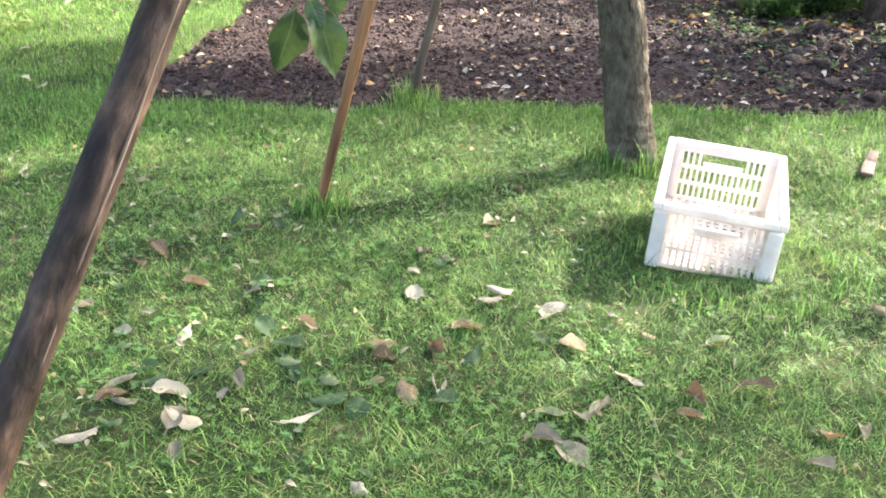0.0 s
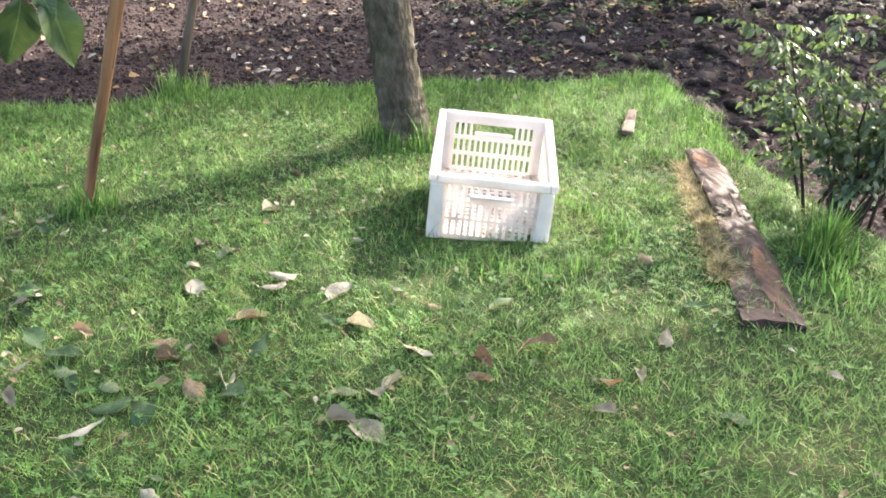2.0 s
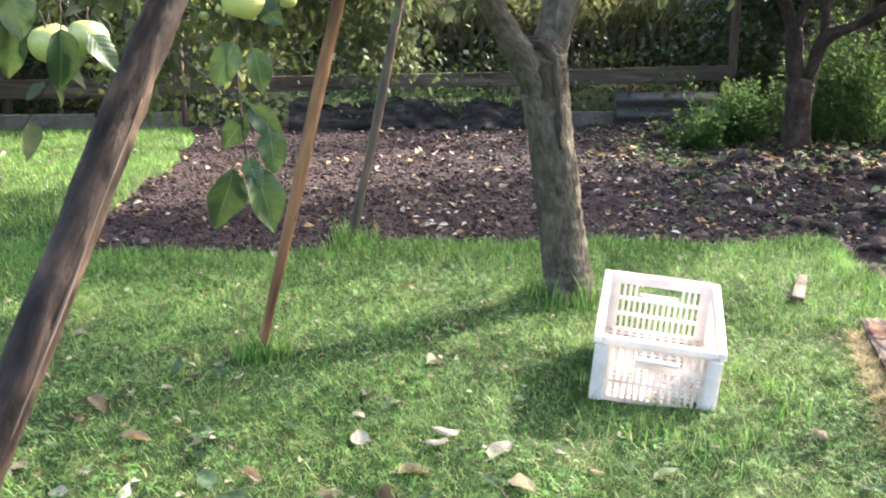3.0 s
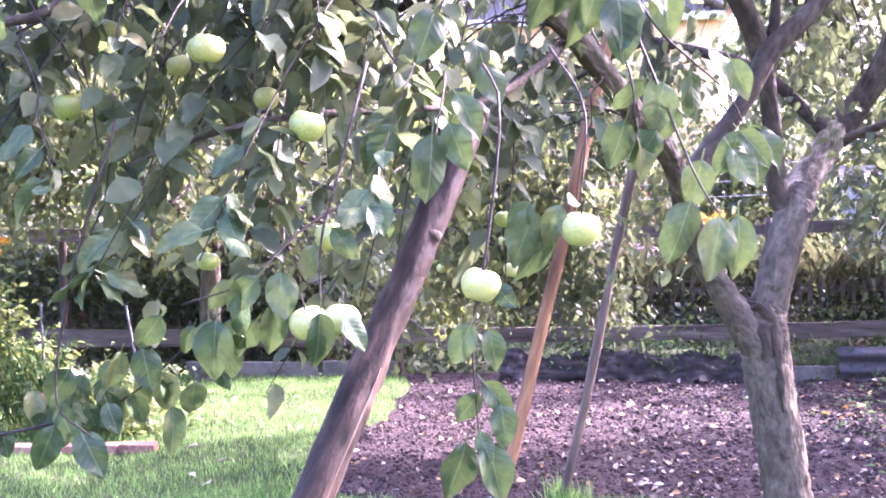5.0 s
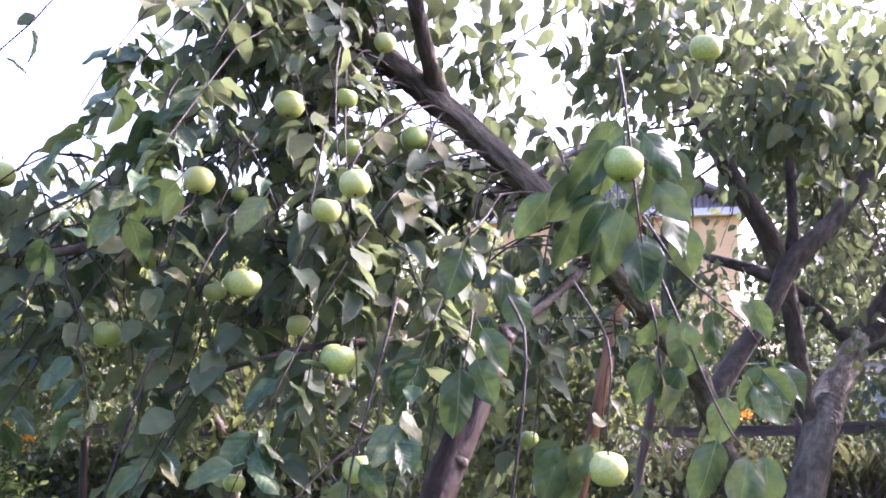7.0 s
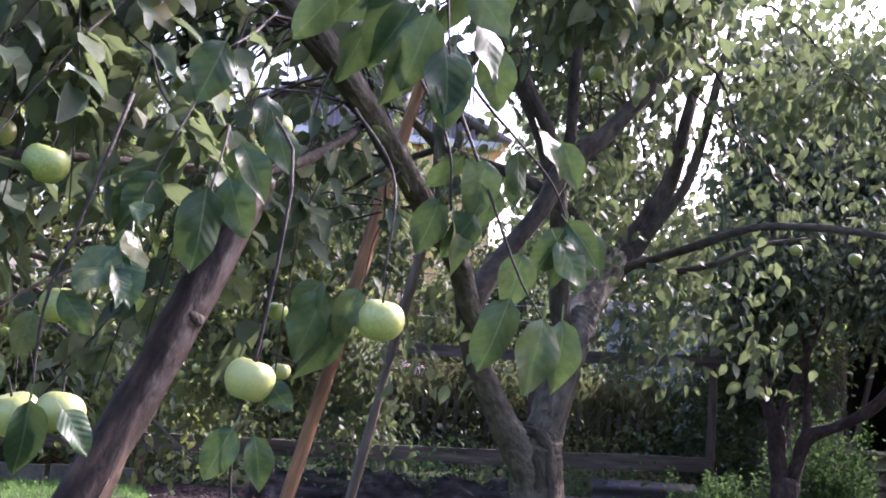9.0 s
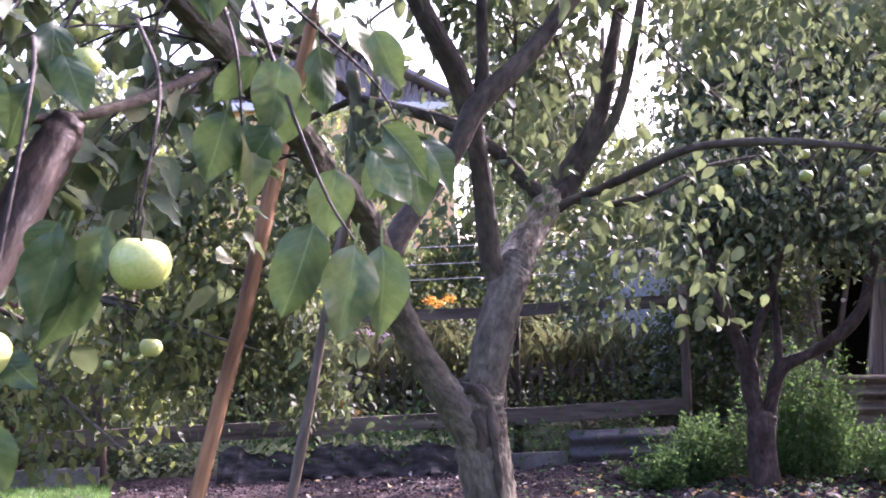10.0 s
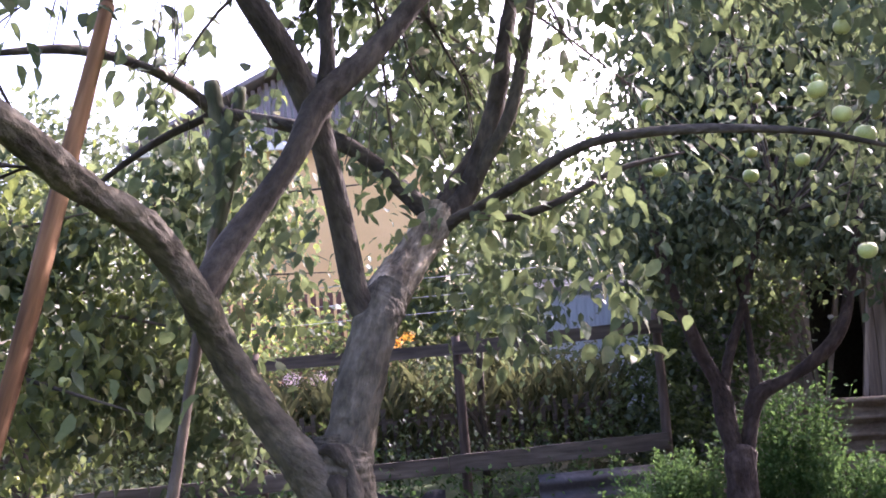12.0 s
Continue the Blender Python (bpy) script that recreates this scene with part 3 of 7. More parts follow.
grass("back_grass", spread(100000, -6.4, -1.5, 4.6, 9.9, lambda x, y, u: on_lawn(x, y) > -0.03, 15), 0.046, 0.55, 0.0050, M["grass"], "short green grass beside the soil bed by the fence", 16, True)


def ring_grass(name, cx, cy, r0, r1, n, length, label, seed, lean=0.6, width=0.005):
    r = np.random.RandomState(seed)
    a, q = r.rand(n) * 6.283, r0 + (r1 - r0) * r.rand(n) ** 1.5
    x, y = cx + q * np.cos(a), cy + q * np.sin(a)
    return grass(name, np.stack([x, y, np.maximum(lawn_height(x, y), -0.02)], 1), length, lean, width, M["grass"], label, seed + 1)


ring_grass("grass_tuft", 0.92, 4.45, 0.11, 0.22, 500, 0.12, "long grass tuft round the foot of the apple tree", 21)
ring_grass("grass_tuft", -0.09, 5.50, 0.03, 0.16, 420, 0.13, "long grass tuft round a grey prop stick", 23)
ring_grass("grass_tuft", -0.41, 3.83, 0.02, 0.12, 300, 0.09, "long grass tuft round a reddish prop stake", 25)
ring_grass("grass_tuft", 1.93, 2.62, 0.0, 0.16, 120, 0.085, "tall coarse grass tuft beside the wet plank", 27, 0.5, 0.006)
ring_grass("grass_tuft", 2.03, 2.84, 0.0, 0.12, 230, 0.17, "tall coarse grass tuft under the small bush", 29, 0.5, 0.006)
ring_grass("grass_tuft", 1.10, 3.25, 0.30, 0.42, 500, 0.07, "grass pressed round the foot of the white crate", 31, 0.6, 0.004)

grass("straw", spread(5200, -2.0, 2.3, 1.3, 5.2, lambda x, y, u: on_lawn(x, y) > 0.03, 36) + np.array([0, 0, 0.022]), 0.030, 2.6, 0.0026, M["dry"], "bits of dry straw lying in the lawn", 37)

# low clover among the grass
cl = spread(6500, -2.0, 2.3, 1.3, 5.0, lambda x, y, u: (on_lawn(x, y) > 0.05) & (u < patch(x + 2, y + 1) ** 2), 33)
r = np.random.RandomState(34)
trefoil = np.repeat(cl, 3, 0) + np.array([0, 0, 0.026])
ang = np.repeat(r.rand(len(cl)) * 6.28, 3) + np.tile([0, 2.09, 4.19], len(cl))
Dn = np.stack([np.cos(ang), np.sin(ang), 0.15 + 0 * ang], 1)
round_leaf = leaf_shape(2, 0.95, 0.1, 0.1, 0.02, 9)
me = scatter("clover", [(round_leaf[0][4:], round_leaf[1][1:] - 4)], trefoil, Dn, np.tile([0.1, 0.1, 1.0], (len(trefoil), 1)), np.full(len(trefoil), 0.0135) * (0.7 + 0.7 * r.rand(len(trefoil))), M["clover"], 35)
solo("clover", me, "small round clover leaves growing through the lawn", "clover", "", "stuff")

# clods

def lump_shape():
    """A rounded clod, 42 corners."""
    bm = bmesh.new()
    bmesh.ops.create_icosphere(bm, subdivisions=2, radius=1.0)
    v, f = np.array([q.co[:] for q in bm.verts]), np.array([[c.index for c in p.verts] for p in bm.faces])
    bm.free()
    return v, f


LUMP = lump_shape()
CRUMB = (np.array([(1, 0, 0), (-1, 0, 0), (0, 1, 0), (0, -1, 0), (0, 0, 1), (0, 0, -1)], float), np.array([(0, 2, 4), (2, 1, 4), (1, 3, 4), (3, 0, 4), (2, 0, 5), (1, 2, 5), (3, 1, 5), (0, 3, 5)]))


def clods(name, n, x0, x1, y0, y1, size, label, seed, flat=0.7, mat="clod"):
    r = np.random.RandomState(seed)
    x, y = x0 + (x1 - x0) * r.rand(n), y0 + (y1 - y0) * r.rand(n)
    ok = on_lawn(x, y) < -0.04
    x, y = x[ok], y[ok]
    S = size * (0.35 + 1.1 * r.rand(len(x)) ** 2.2)
    P = np.stack([x, y, soil_height(x, y) + S * 0.05], 1)
    base = LUMP if size > 0.04 else CRUMB
    sh = [((base[0] * (0.55 + 0.75 * r.rand(len(base[0]), 1)) + 0.22 * (r.rand(len(base[0]), 3) - 0.5)) * (1, 0.6 + 0.5 * r.rand(), flat), base[1]) for _ in range(9)]
    a = r.rand(len(x)) * 6.28
    D = np.stack([np.cos(a), np.sin(a), 0.4 * (r.rand(len(x)) - 0.5)], 1)
    N = np.stack([0.5 * (r.rand(len(x)) - 0.5), 0.5 * (r.rand(len(x)) - 0.5), np.ones(len(x))], 1)
    me = scatter(name, sh, P, D, N, S, M[mat], seed)
    if base is not LUMP:
        me.polygons.foreach_set("use_smooth", [False] * len(me.polygons))
    return solo(name, me, label, "soil", "", "stuff")


clods("soil_crumbs", 22000, -1.7, 3.0, 5.3, 10.0, 0.019, "fine dark crumbs of raked garden soil", 41)
clods("soil_crumbs", 15000, 1.8, 9.0, 2.2, 9.8, 0.032, "coarse dark crumbs of dug garden soil", 43, 0.7, "clod_dug")
clods("soil_crumbs", 2500, 1.9, 6.5, -1.5, 2.3, 0.034, "coarse dark crumbs of soil beside the lawn", 47)
clods("soil_clods", 1250, 2.3, 9.0, 3.6, 9.6, 0.060, "large dark clods of freshly dug soil", 45, 0.7, "clod_dug")

# litter on the bed
r = np.random.RandomState(51)
n = 2300
x, y = -1.6 + 7.0 * r.rand(n), 5.35 + 4.4 * r.rand(n) ** 1.3
ok = (on_lawn(x, y) < -0.03) & (r.rand(n) < np.where(x > 0.2, 1.0, 0.45))
x, y = x[ok], y[ok]
a = r.rand(len(x)) * 6.28
me = scatter("fallen_leaf_litter", SMALL, np.stack([x, y, soil_height(x, y) + 0.022], 1), np.stack([np.cos(a), np.sin(a), 0.5 * (r.rand(len(x)) - 0.5)], 1),
             np.stack([r.rand(len(x)) - 0.5, r.rand(len(x)) - 0.5, np.ones(len(x))], 1), 0.018 + 0.055 * r.rand(len(x)) ** 1.6, M["litter"], 52)
solo("fallen_leaf_litter", me, "pale dry leaves lying scattered over dark soil", "leaf litter", "", "stuff")
# ochre leaves and fresh weeds round the foot of the tree in the bed, a grass strip before the sheets
r = np.random.RandomState(55)
n = 260
x, y = 3.3 + 0.75 * r.normal(size=n), 8.05 + 0.75 * r.normal(size=n)
ok = (on_lawn(x, y) < -0.03) & (y < 9.6)
x, y = x[ok], y[ok]
a = r.rand(len(x)) * 6.28
me = scatter("ochre_leaf_litter", SMALL, np.stack([x, y, soil_height(x, y) + 0.026], 1), np.stack([np.cos(a), np.sin(a), 0.5 * (r.rand(len(x)) - 0.5)], 1),
             np.stack([r.rand(len(x)) - 0.5, r.rand(len(x)) - 0.5, np.ones(len(x))], 1), 0.03 + 0.05 * r.rand(len(x)), M["fallen_ochre"], 56)
solo("ochre_leaf_litter", me, "ochre fallen leaves under the tree in the bed", "leaf litter", "", "stuff")
n = 800
x, y = 3.2 + 0.7 * r.normal(size=n), 8.2 + 0.55 * r.normal(size=n)
ok = (on_lawn(x, y) < -0.03) & (y < 9.6) & (patch(x * 1.7, y * 1.9) > 0.4)
x, y = x[ok], y[ok]
a = r.rand(len(x)) * 6.28
me = scatter("low_weeds", SMALL, np.stack([x, y, soil_height(x, y) + 0.015 + 0.06 * r.rand(len(x))], 1), np.stack([np.cos(a), np.sin(a), 0.7 * r.rand(len(x))], 1),
             np.tile([0.1, -0.1, 1.0], (len(x), 1)), 0.025 + 0.04 * r.rand(len(x)), M["herb"], 57)
solo("low_weeds", me, "low fresh weeds round the tree foot", "weeds", "", "stuff")
x, y = 4.6 + 3.4 * r.rand(3200), 0.14 * r.normal(size=3200)
P = np.stack([x, 9.72 - 0.29 * (x - 5.6) + y - 0.1, soil_height(x, 9.6 + 0 * x)], 1)
grass("grass_strip", P, 0.085, 0.7, 0.006, M["grass"], "strip of green grass before the corrugated sheets", 58)
r = np.random.RandomState(53)
n = 1500
x, y = 1.7 + 4.0 * r.rand(n), 3.2 + 6.2 * r.rand(n)
ok = (on_lawn(x, y) < 0) & (r.rand(n) < 0.25 + 0.75 * (patch(x * 1.3, y * 1.3) > 0.6))
x, y = x[ok], y[ok]
a = r.rand(len(x)) * 6.28
me = scatter("bed_weeds", SMALL, np.stack([x, y, soil_height(x, y) + 0.02 + 0.03 * r.rand(len(x))], 1), np.stack([np.cos(a), np.sin(a), 0.5 * r.rand(len(x))], 1),
             np.tile([0.1, -0.1, 1.0], (len(x), 1)), 0.03 + 0.045 * r.rand(len(x)), M["herb"], 54)
solo("bed_weeds", me, "low green weeds growing on the dug soil", "weeds", "", "stuff")


# ---------------------------------------------------------------- apple trees
def limb(name, pts, radii, parent, mat="bark", n=18, seg=10, rough=0.06, seed=0, label=""):
    if mat == "spar":
        n, seg = n * 3, seg * 2
        V, F = tube_data(pts, radii, n, seg, 0.02, seed)
        V = bark_relief(V, n, seg, pts, seed, 0.010)
    elif mat in ("bark", "bark_pale") and max(radii) > 0.06:
        n, seg = n * 5, seg * 3
        V, F = tube_data(pts, radii, n, seg, 0.012, seed)
        V = bark_relief(V, n, seg, pts, seed, 0.017)
    else:
        V, F = tube_data(pts, radii, n, seg, rough, seed)
    # the mesh is laid along its own z, so that the grain follows the limb
    p0, p1 = Vector(pts[0]), Vector(pts[-1])
    turn = (p1 - p0).to_track_quat("Z", "Y").to_matrix()
    V = (np.asarray(V) - np.array(p0)) @ np.array(turn)
    ob = part(name, mesh_of(name, V, F, M[mat]), None, parent, label)
    ob.matrix_basis = Matrix.Translation(p0) @ turn.to_4x4()
    return ob


main_tree = thing("apple_tree", "old grey-barked apple tree forking low above the lawn", "tree", at=(0.92, 4.45, 0))
main_tree.location = (0, 0, 0)
limb("trunk", [(0.95, 4.44, -0.06), (0.915, 4.45, 0.05), (0.88, 4.47, 0.26), (0.84, 4.50, 0.59), (0.80, 4.55, 0.91), (0.785, 4.58, 1.08), (0.79, 4.60, 1.16)],
     [0.165, 0.120, 0.102, 0.098, 0.103, 0.105, 0.075], main_tree, "bark", 44, 26, 0.035, 1, "grey furrowed bark tinged green")
limb("limb", [(0.785, 4.53, 0.92), (0.70, 4.51, 1.06), (0.588, 4.471, 1.236), (0.472, 4.363, 1.463), (0.421, 4.21, 1.621), (0.335, 3.995, 1.792), (0.225, 3.784, 1.871), (0.14, 3.55, 1.965), (-0.123, 3.068, 2.212), (-0.396, 2.896, 2.471), (-0.69, 2.80, 2.71), (-0.95, 2.77, 2.84), (-1.15, 2.75, 2.92)],
     [0.07, 0.068, 0.056, 0.050, 0.048, 0.043, 0.040, 0.039, 0.039, 0.039, 0.034, 0.024, 0.010], main_tree, "bark", 46, 14, 0.05, 2, "long leaning limb with flaking bark")
limb("stem", [(0.79, 4.56, 0.93), (0.81, 4.59, 1.08), (0.85, 4.62, 1.25), (0.92, 4.68, 1.47), (0.965, 4.73, 1.57), (1.01, 4.76, 1.64)],
     [0.08, 0.082, 0.078, 0.078, 0.078, 0.062], main_tree, "bark", 22, 16, 0.045, 3, "upright grey stem")
limb("stem_bend", [(0.940, 4.717, 1.520), (0.979, 4.802, 1.600), (1.086, 4.972, 1.740), (1.194, 5.070, 1.880), (1.225, 5.100, 1.950)],
     [0.070, 0.080, 0.071, 0.063, 0.045], main_tree, "bark_pale", 20, 16, 0.055, 4, "bend of the stem with pale flaking bark")
limb("knot", [(0.73, 4.50, 1.13), (0.765, 4.485, 1.135), (0.805, 4.487, 1.10), (0.825, 4.478, 1.03), (0.832, 4.448, 0.92), (0.838, 4.425, 0.80), (0.845, 4.415, 0.70)], [0.010, 0.022, 0.026, 0.024, 0.020, 0.014, 0.006], main_tree, "bark_dark", 30, 10, 0.16, 5, "dark healed scar running down from the fork")
limb("knot", [(0.755, 4.50, 1.05), (0.775, 4.478, 1.03), (0.785, 4.470, 0.96), (0.79, 4.462, 0.88)], [0.020, 0.034, 0.034, 0.012], main_tree, "bark_dark", 14, 10, 0.12, 6, "hollow dark wood in the fork")
limb("branch", [(0.43, 4.22, 1.58), (0.48, 4.28, 1.71), (0.60, 4.35, 1.88), (0.72, 4.40, 2.05), (0.81, 4.45, 2.22), (0.97, 4.50, 2.37), (1.13, 4.55, 2.55), (1.35, 4.6, 2.85), (1.5, 4.7, 3.2)],
     [0.04, 0.042, 0.040, 0.040, 0.042, 0.042, 0.036, 0.03, 0.012], main_tree, "bark_dark", 24, 10, 0.05, 6)
limb("branch", [(0.920, 4.688, 1.520), (0.879, 4.682, 1.620), (0.859, 4.655, 1.780), (0.820, 4.551, 2.020), (0.78, 4.50, 2.19), (0.72, 4.45, 2.35), (0.61, 4.40, 2.54), (0.45, 4.35, 2.85), (0.3, 4.3, 3.2)],
     [0.04, 0.045, 0.044, 0.040, 0.044, 0.046, 0.044, 0.03, 0.012], main_tree, "bark_dark", 24, 10, 0.05, 7)
limb("branch", [(0.80, 4.50, 2.15), (0.82, 4.51, 2.25), (0.84, 4.5, 2.39), (0.84, 4.5, 2.56), (0.86, 4.5, 2.9), (0.9, 4.5, 3.3)], [0.03, 0.030, 0.026, 0.025, 0.02, 0.01], main_tree, "bark_dark", 16, 8, 0.05, 8)
limb("branch", [(1.204, 5.080, 1.880), (1.175, 5.090, 1.930), (1.086, 5.158, 2.040), (0.988, 5.176, 2.150), (0.87, 5.2, 2.24), (0.7, 5.3, 2.33), (0.45, 5.45, 2.43), (0.37, 5.5, 2.46), (0.21, 5.4, 2.58), (0.01, 5.3, 2.65), (-0.17, 5.2, 2.66), (-0.45, 5.1, 2.62)],
     [0.04, 0.036, 0.034, 0.034, 0.032, 0.028, 0.026, 0.026, 0.024, 0.022, 0.018, 0.01], main_tree, "bark_dark", 34, 9, 0.06, 9)
limb("branch", [(0.40, 5.49, 2.46), (0.30, 5.5, 2.42), (0.16, 5.5, 2.36), (-0.05, 5.5, 2.23), (-0.2, 5.5, 2.1)], [0.02, 0.018, 0.016, 0.012, 0.006], main_tree, "bark_dark", 14, 8, 0.06, 10)
limb("branch", [(1.204, 5.090, 1.860), (1.265, 5.110, 1.930), (1.356, 5.156, 2.030), (1.470, 5.094, 2.320), (1.54, 5.15, 2.60), (1.59, 5.2, 2.77), (1.68, 5.3, 3.1), (1.75, 5.4, 3.5)],
     [0.045, 0.042, 0.042, 0.036, 0.032, 0.028, 0.022, 0.01], main_tree, "bark_dark", 22, 10, 0.05, 11)
limb("branch", [(1.346, 5.167, 2.000), (1.417, 5.101, 2.120), (1.509, 5.032, 2.270), (1.57, 5.0, 2.48), (1.62, 5.0, 2.70), (1.7, 5.0, 3.1)], [0.028, 0.028, 0.026, 0.024, 0.022, 0.01], main_tree, "bark", 18, 9, 0.05, 12)
limb("branch", [(1.204, 5.090, 1.900), (1.276, 5.170, 2.020), (1.368, 5.218, 2.140), (1.51, 5.3, 2.37), (1.6, 5.5, 2.8)], [0.032, 0.03, 0.028, 0.022, 0.01], main_tree, "bark_dark", 16, 9, 0.05, 13)
limb("branch", [(1.195, 5.070, 1.830), (1.275, 5.030, 1.890), (1.356, 4.970, 1.920), (1.498, 4.787, 1.980), (1.630, 4.606, 2.040), (1.76, 4.5, 2.06), (2.01, 4.4, 2.05), (2.33, 4.3, 2.0), (2.6, 4.2, 1.9)],
     [0.024, 0.022, 0.020, 0.019, 0.018, 0.017, 0.015, 0.012, 0.006], main_tree, "bark_dark", 26, 8, 0.06, 14)
limb("branch", [(1.305, 5.020, 1.900), (1.396, 5.037, 1.890), (1.487, 5.027, 1.880), (1.649, 5.002, 1.920), (1.82, 5.0, 2.0), (1.95, 5.05, 2.05), (2.2, 5.1, 2.1)], [0.017, 0.016, 0.015, 0.014, 0.012, 0.010, 0.005], main_tree, "bark_dark", 22, 8, 0.06, 15)
limb("branch", [(-0.45, 2.92, 2.52), (-0.48, 2.75, 2.65), (-0.50, 2.6, 2.9), (-0.45, 2.5, 3.3)], [0.03, 0.026, 0.022, 0.01], main_tree, "bark_dark", 14, 8, 0.06, 19)
limb("branch", [(-0.25, 3.08, 2.34), (-0.40, 3.0, 2.22), (-0.60, 2.9, 2.10), (-0.85, 2.7, 1.98)], [0.02, 0.016, 0.012, 0.006], main_tree, "bark_dark", 14, 8, 0.06, 20)
limb("branch", [(-0.95, 2.76, 2.82), (-1.05, 2.5, 2.5), (-1.15, 2.35, 2.2), (-1.2, 2.2, 2.02), (-1.4, 2.1, 1.98)], [0.024, 0.02, 0.016, 0.013, 0.006], main_tree, "bark_dark", 16, 8, 0.06, 21)

limb("branch", [(-0.02, 3.42, 2.14), (-0.10, 3.0, 1.98), (-0.25, 2.62, 1.83), (-0.45, 2.35, 1.79), (-0.70, 2.15, 1.75), (-0.95, 2.05, 1.66)], [0.014, 0.013, 0.011, 0.009, 0.007, 0.003], main_tree, "bark_dark", 20, 7, 0.08, 22)

# apples of the long limb: x, y, z, width
NEAR_APPLES = [(-0.184, 1.851, 1.410, 0.075), (-0.51, 1.85, 1.34, 0.075), (-0.435, 1.80, 1.35, 0.07), (0.0, 1.85, 1.51, 0.074), (-0.5, 2.0, 1.5, 0.068), (-0.548, 2.007, 1.725, 0.075), (-0.797, 2.103, 1.907, 0.072),
               (-0.51, 1.994, 2.093, 0.068), (-0.94, 2.3, 2.41, 0.075), (-0.75, 2.3, 2.37, 0.078), (-0.63, 2.4, 2.41, 0.06), (-0.62, 2.4, 2.28, 0.055), (-0.49, 2.6, 2.35, 0.075), (-0.9, 2.1, 2.14, 0.072)]
NEAR_APPLES2 = [(-0.91, 2.4, 2.17, 0.045), (-0.6, 2.1, 2.06, 0.066), (-1.37, 2.5, 2.22, 0.068), (-1.56, 2.6, 2.3, 0.06), (-1.45, 2.2, 2.2, 0.07), (-1.15, 2.4, 2.01, 0.065), (-1.05, 2.6, 1.95, 0.062), (-1.36, 2.6, 1.84, 0.062),
                (-1.74, 2.8, 1.94, 0.05), (-0.78, 2.5, 2.67, 0.066), (-0.55, 2.5, 2.59, 0.06), (-0.37, 3.2, 2.66, 0.06), (0.05, 1.9, 2.09, 0.078), (0.25, 2.2, 2.42, 0.074)]
NEAR_APPLES3 = [(-0.51, 3.0, 2.1, 0.06), (-0.34, 3.0, 2.1, 0.058), (-0.23, 2.6, 1.93, 0.07), (0.77, 3.8, 2.45, 0.06), (-0.22, 3.0, 1.53, 0.055), (-0.72, 2.3, 1.82, 0.06), (-0.75, 2.0, 1.89, 0.07), (-0.97, 2.4, 1.92, 0.06),
                (-1.16, 2.2, 1.8, 0.07), (-0.21, 3.2, 1.37, 0.055), (-0.98, 2.6, 1.43, 0.06), (-0.42, 2.6, 1.64, 0.045), (0.262, 1.965, 1.475, 0.07)]

# hanging shoots of the long limb: each carries leaves, drooping towards its tip
LIMB = np.array([(0.225, 3.784, 1.871), (0.14, 3.55, 1.965), (-0.123, 3.068, 2.212), (-0.396, 2.896, 2.471), (-0.72, 2.80, 2.72), (-1.05, 2.75, 2.86), (-1.5, 2.75, 2.95)])


def shoot(start, end, sag, n=9, seed=0):
    """A drooping twig from start to end: points and tapering radii."""
    r = np.random.RandomState(seed)
    s = np.linspace(0, 1, n)[:, None]
    p = np.array(start) * (1 - s) + np.array(end) * s
    p[:, 2] += (sag * 4 * s * (1 - s))[:, 0]
    p += (r.rand(n, 3) - 0.5) * 0.03 * np.sin(np.pi * s)
    return p


def leaves_along(p, spacing, seed, first=0.15, size=(0.055, 0.092), hang=0.55):
    """Alternate leaves in small bunches along a twig: places, directions, faces, sizes."""
    r = np.random.RandomState(seed)
    seg = np.linalg.norm(np.diff(p, axis=0), axis=1)
    total = seg.sum()
    m = max(3, int(total / spacing))
    u = np.sort(first + (1 - first) * r.rand(m))
    cum = np.concatenate([[0], np.cumsum(seg)]) / total
    P = np.stack([np.interp(u, cum, p[:, k]) for k in range(3)], 1)
    a = r.rand(m) * 6.283
    D = np.stack([np.cos(a), np.sin(a), -hang * 2 * r.rand(m) - 0.15], 1)
    # faces look up and out, towards the sun
    N = np.stack([0.35 + 0.9 * (r.rand(m) - 0.5), -0.1 + 0.9 * (r.rand(m) - 0.5), 0.75 + 0 * a], 1)
    return P + D / np.linalg.norm(D, axis=1)[:, None] * 0.018, D, N, size[0] + (size[1] - size[0]) * r.rand(m)


def in_way(P):
    """Where the camera walks and what it must see past."""
    x, y, z = P[:, 0], P[:, 1], P[:, 2]
    near = (y < 1.62) & (np.abs(x) < 1.4)
    open_side = (x > 0.78 - 0.33 * (y - 1.24)) & (y < 3.95) & (z < 2.4)
    lane = (y < 2.3) & (x > 0.15) & (z > 1.62) & (z < 2.0)
    over = (x > -0.62) & (y < 3.1) & (z > 1.95 - 0.95 * x) & (np.sin(x * 91.7 + z * 57.3) < 0.75)
    sky_gap = (x < -1.12) & (z > 2.40) & (np.sin(x * 61.7 + y * 47.3) < 0.8)
    low = (z < 1.34) & (x > -0.62)
    return near | open_side | low | lane | over | sky_gap


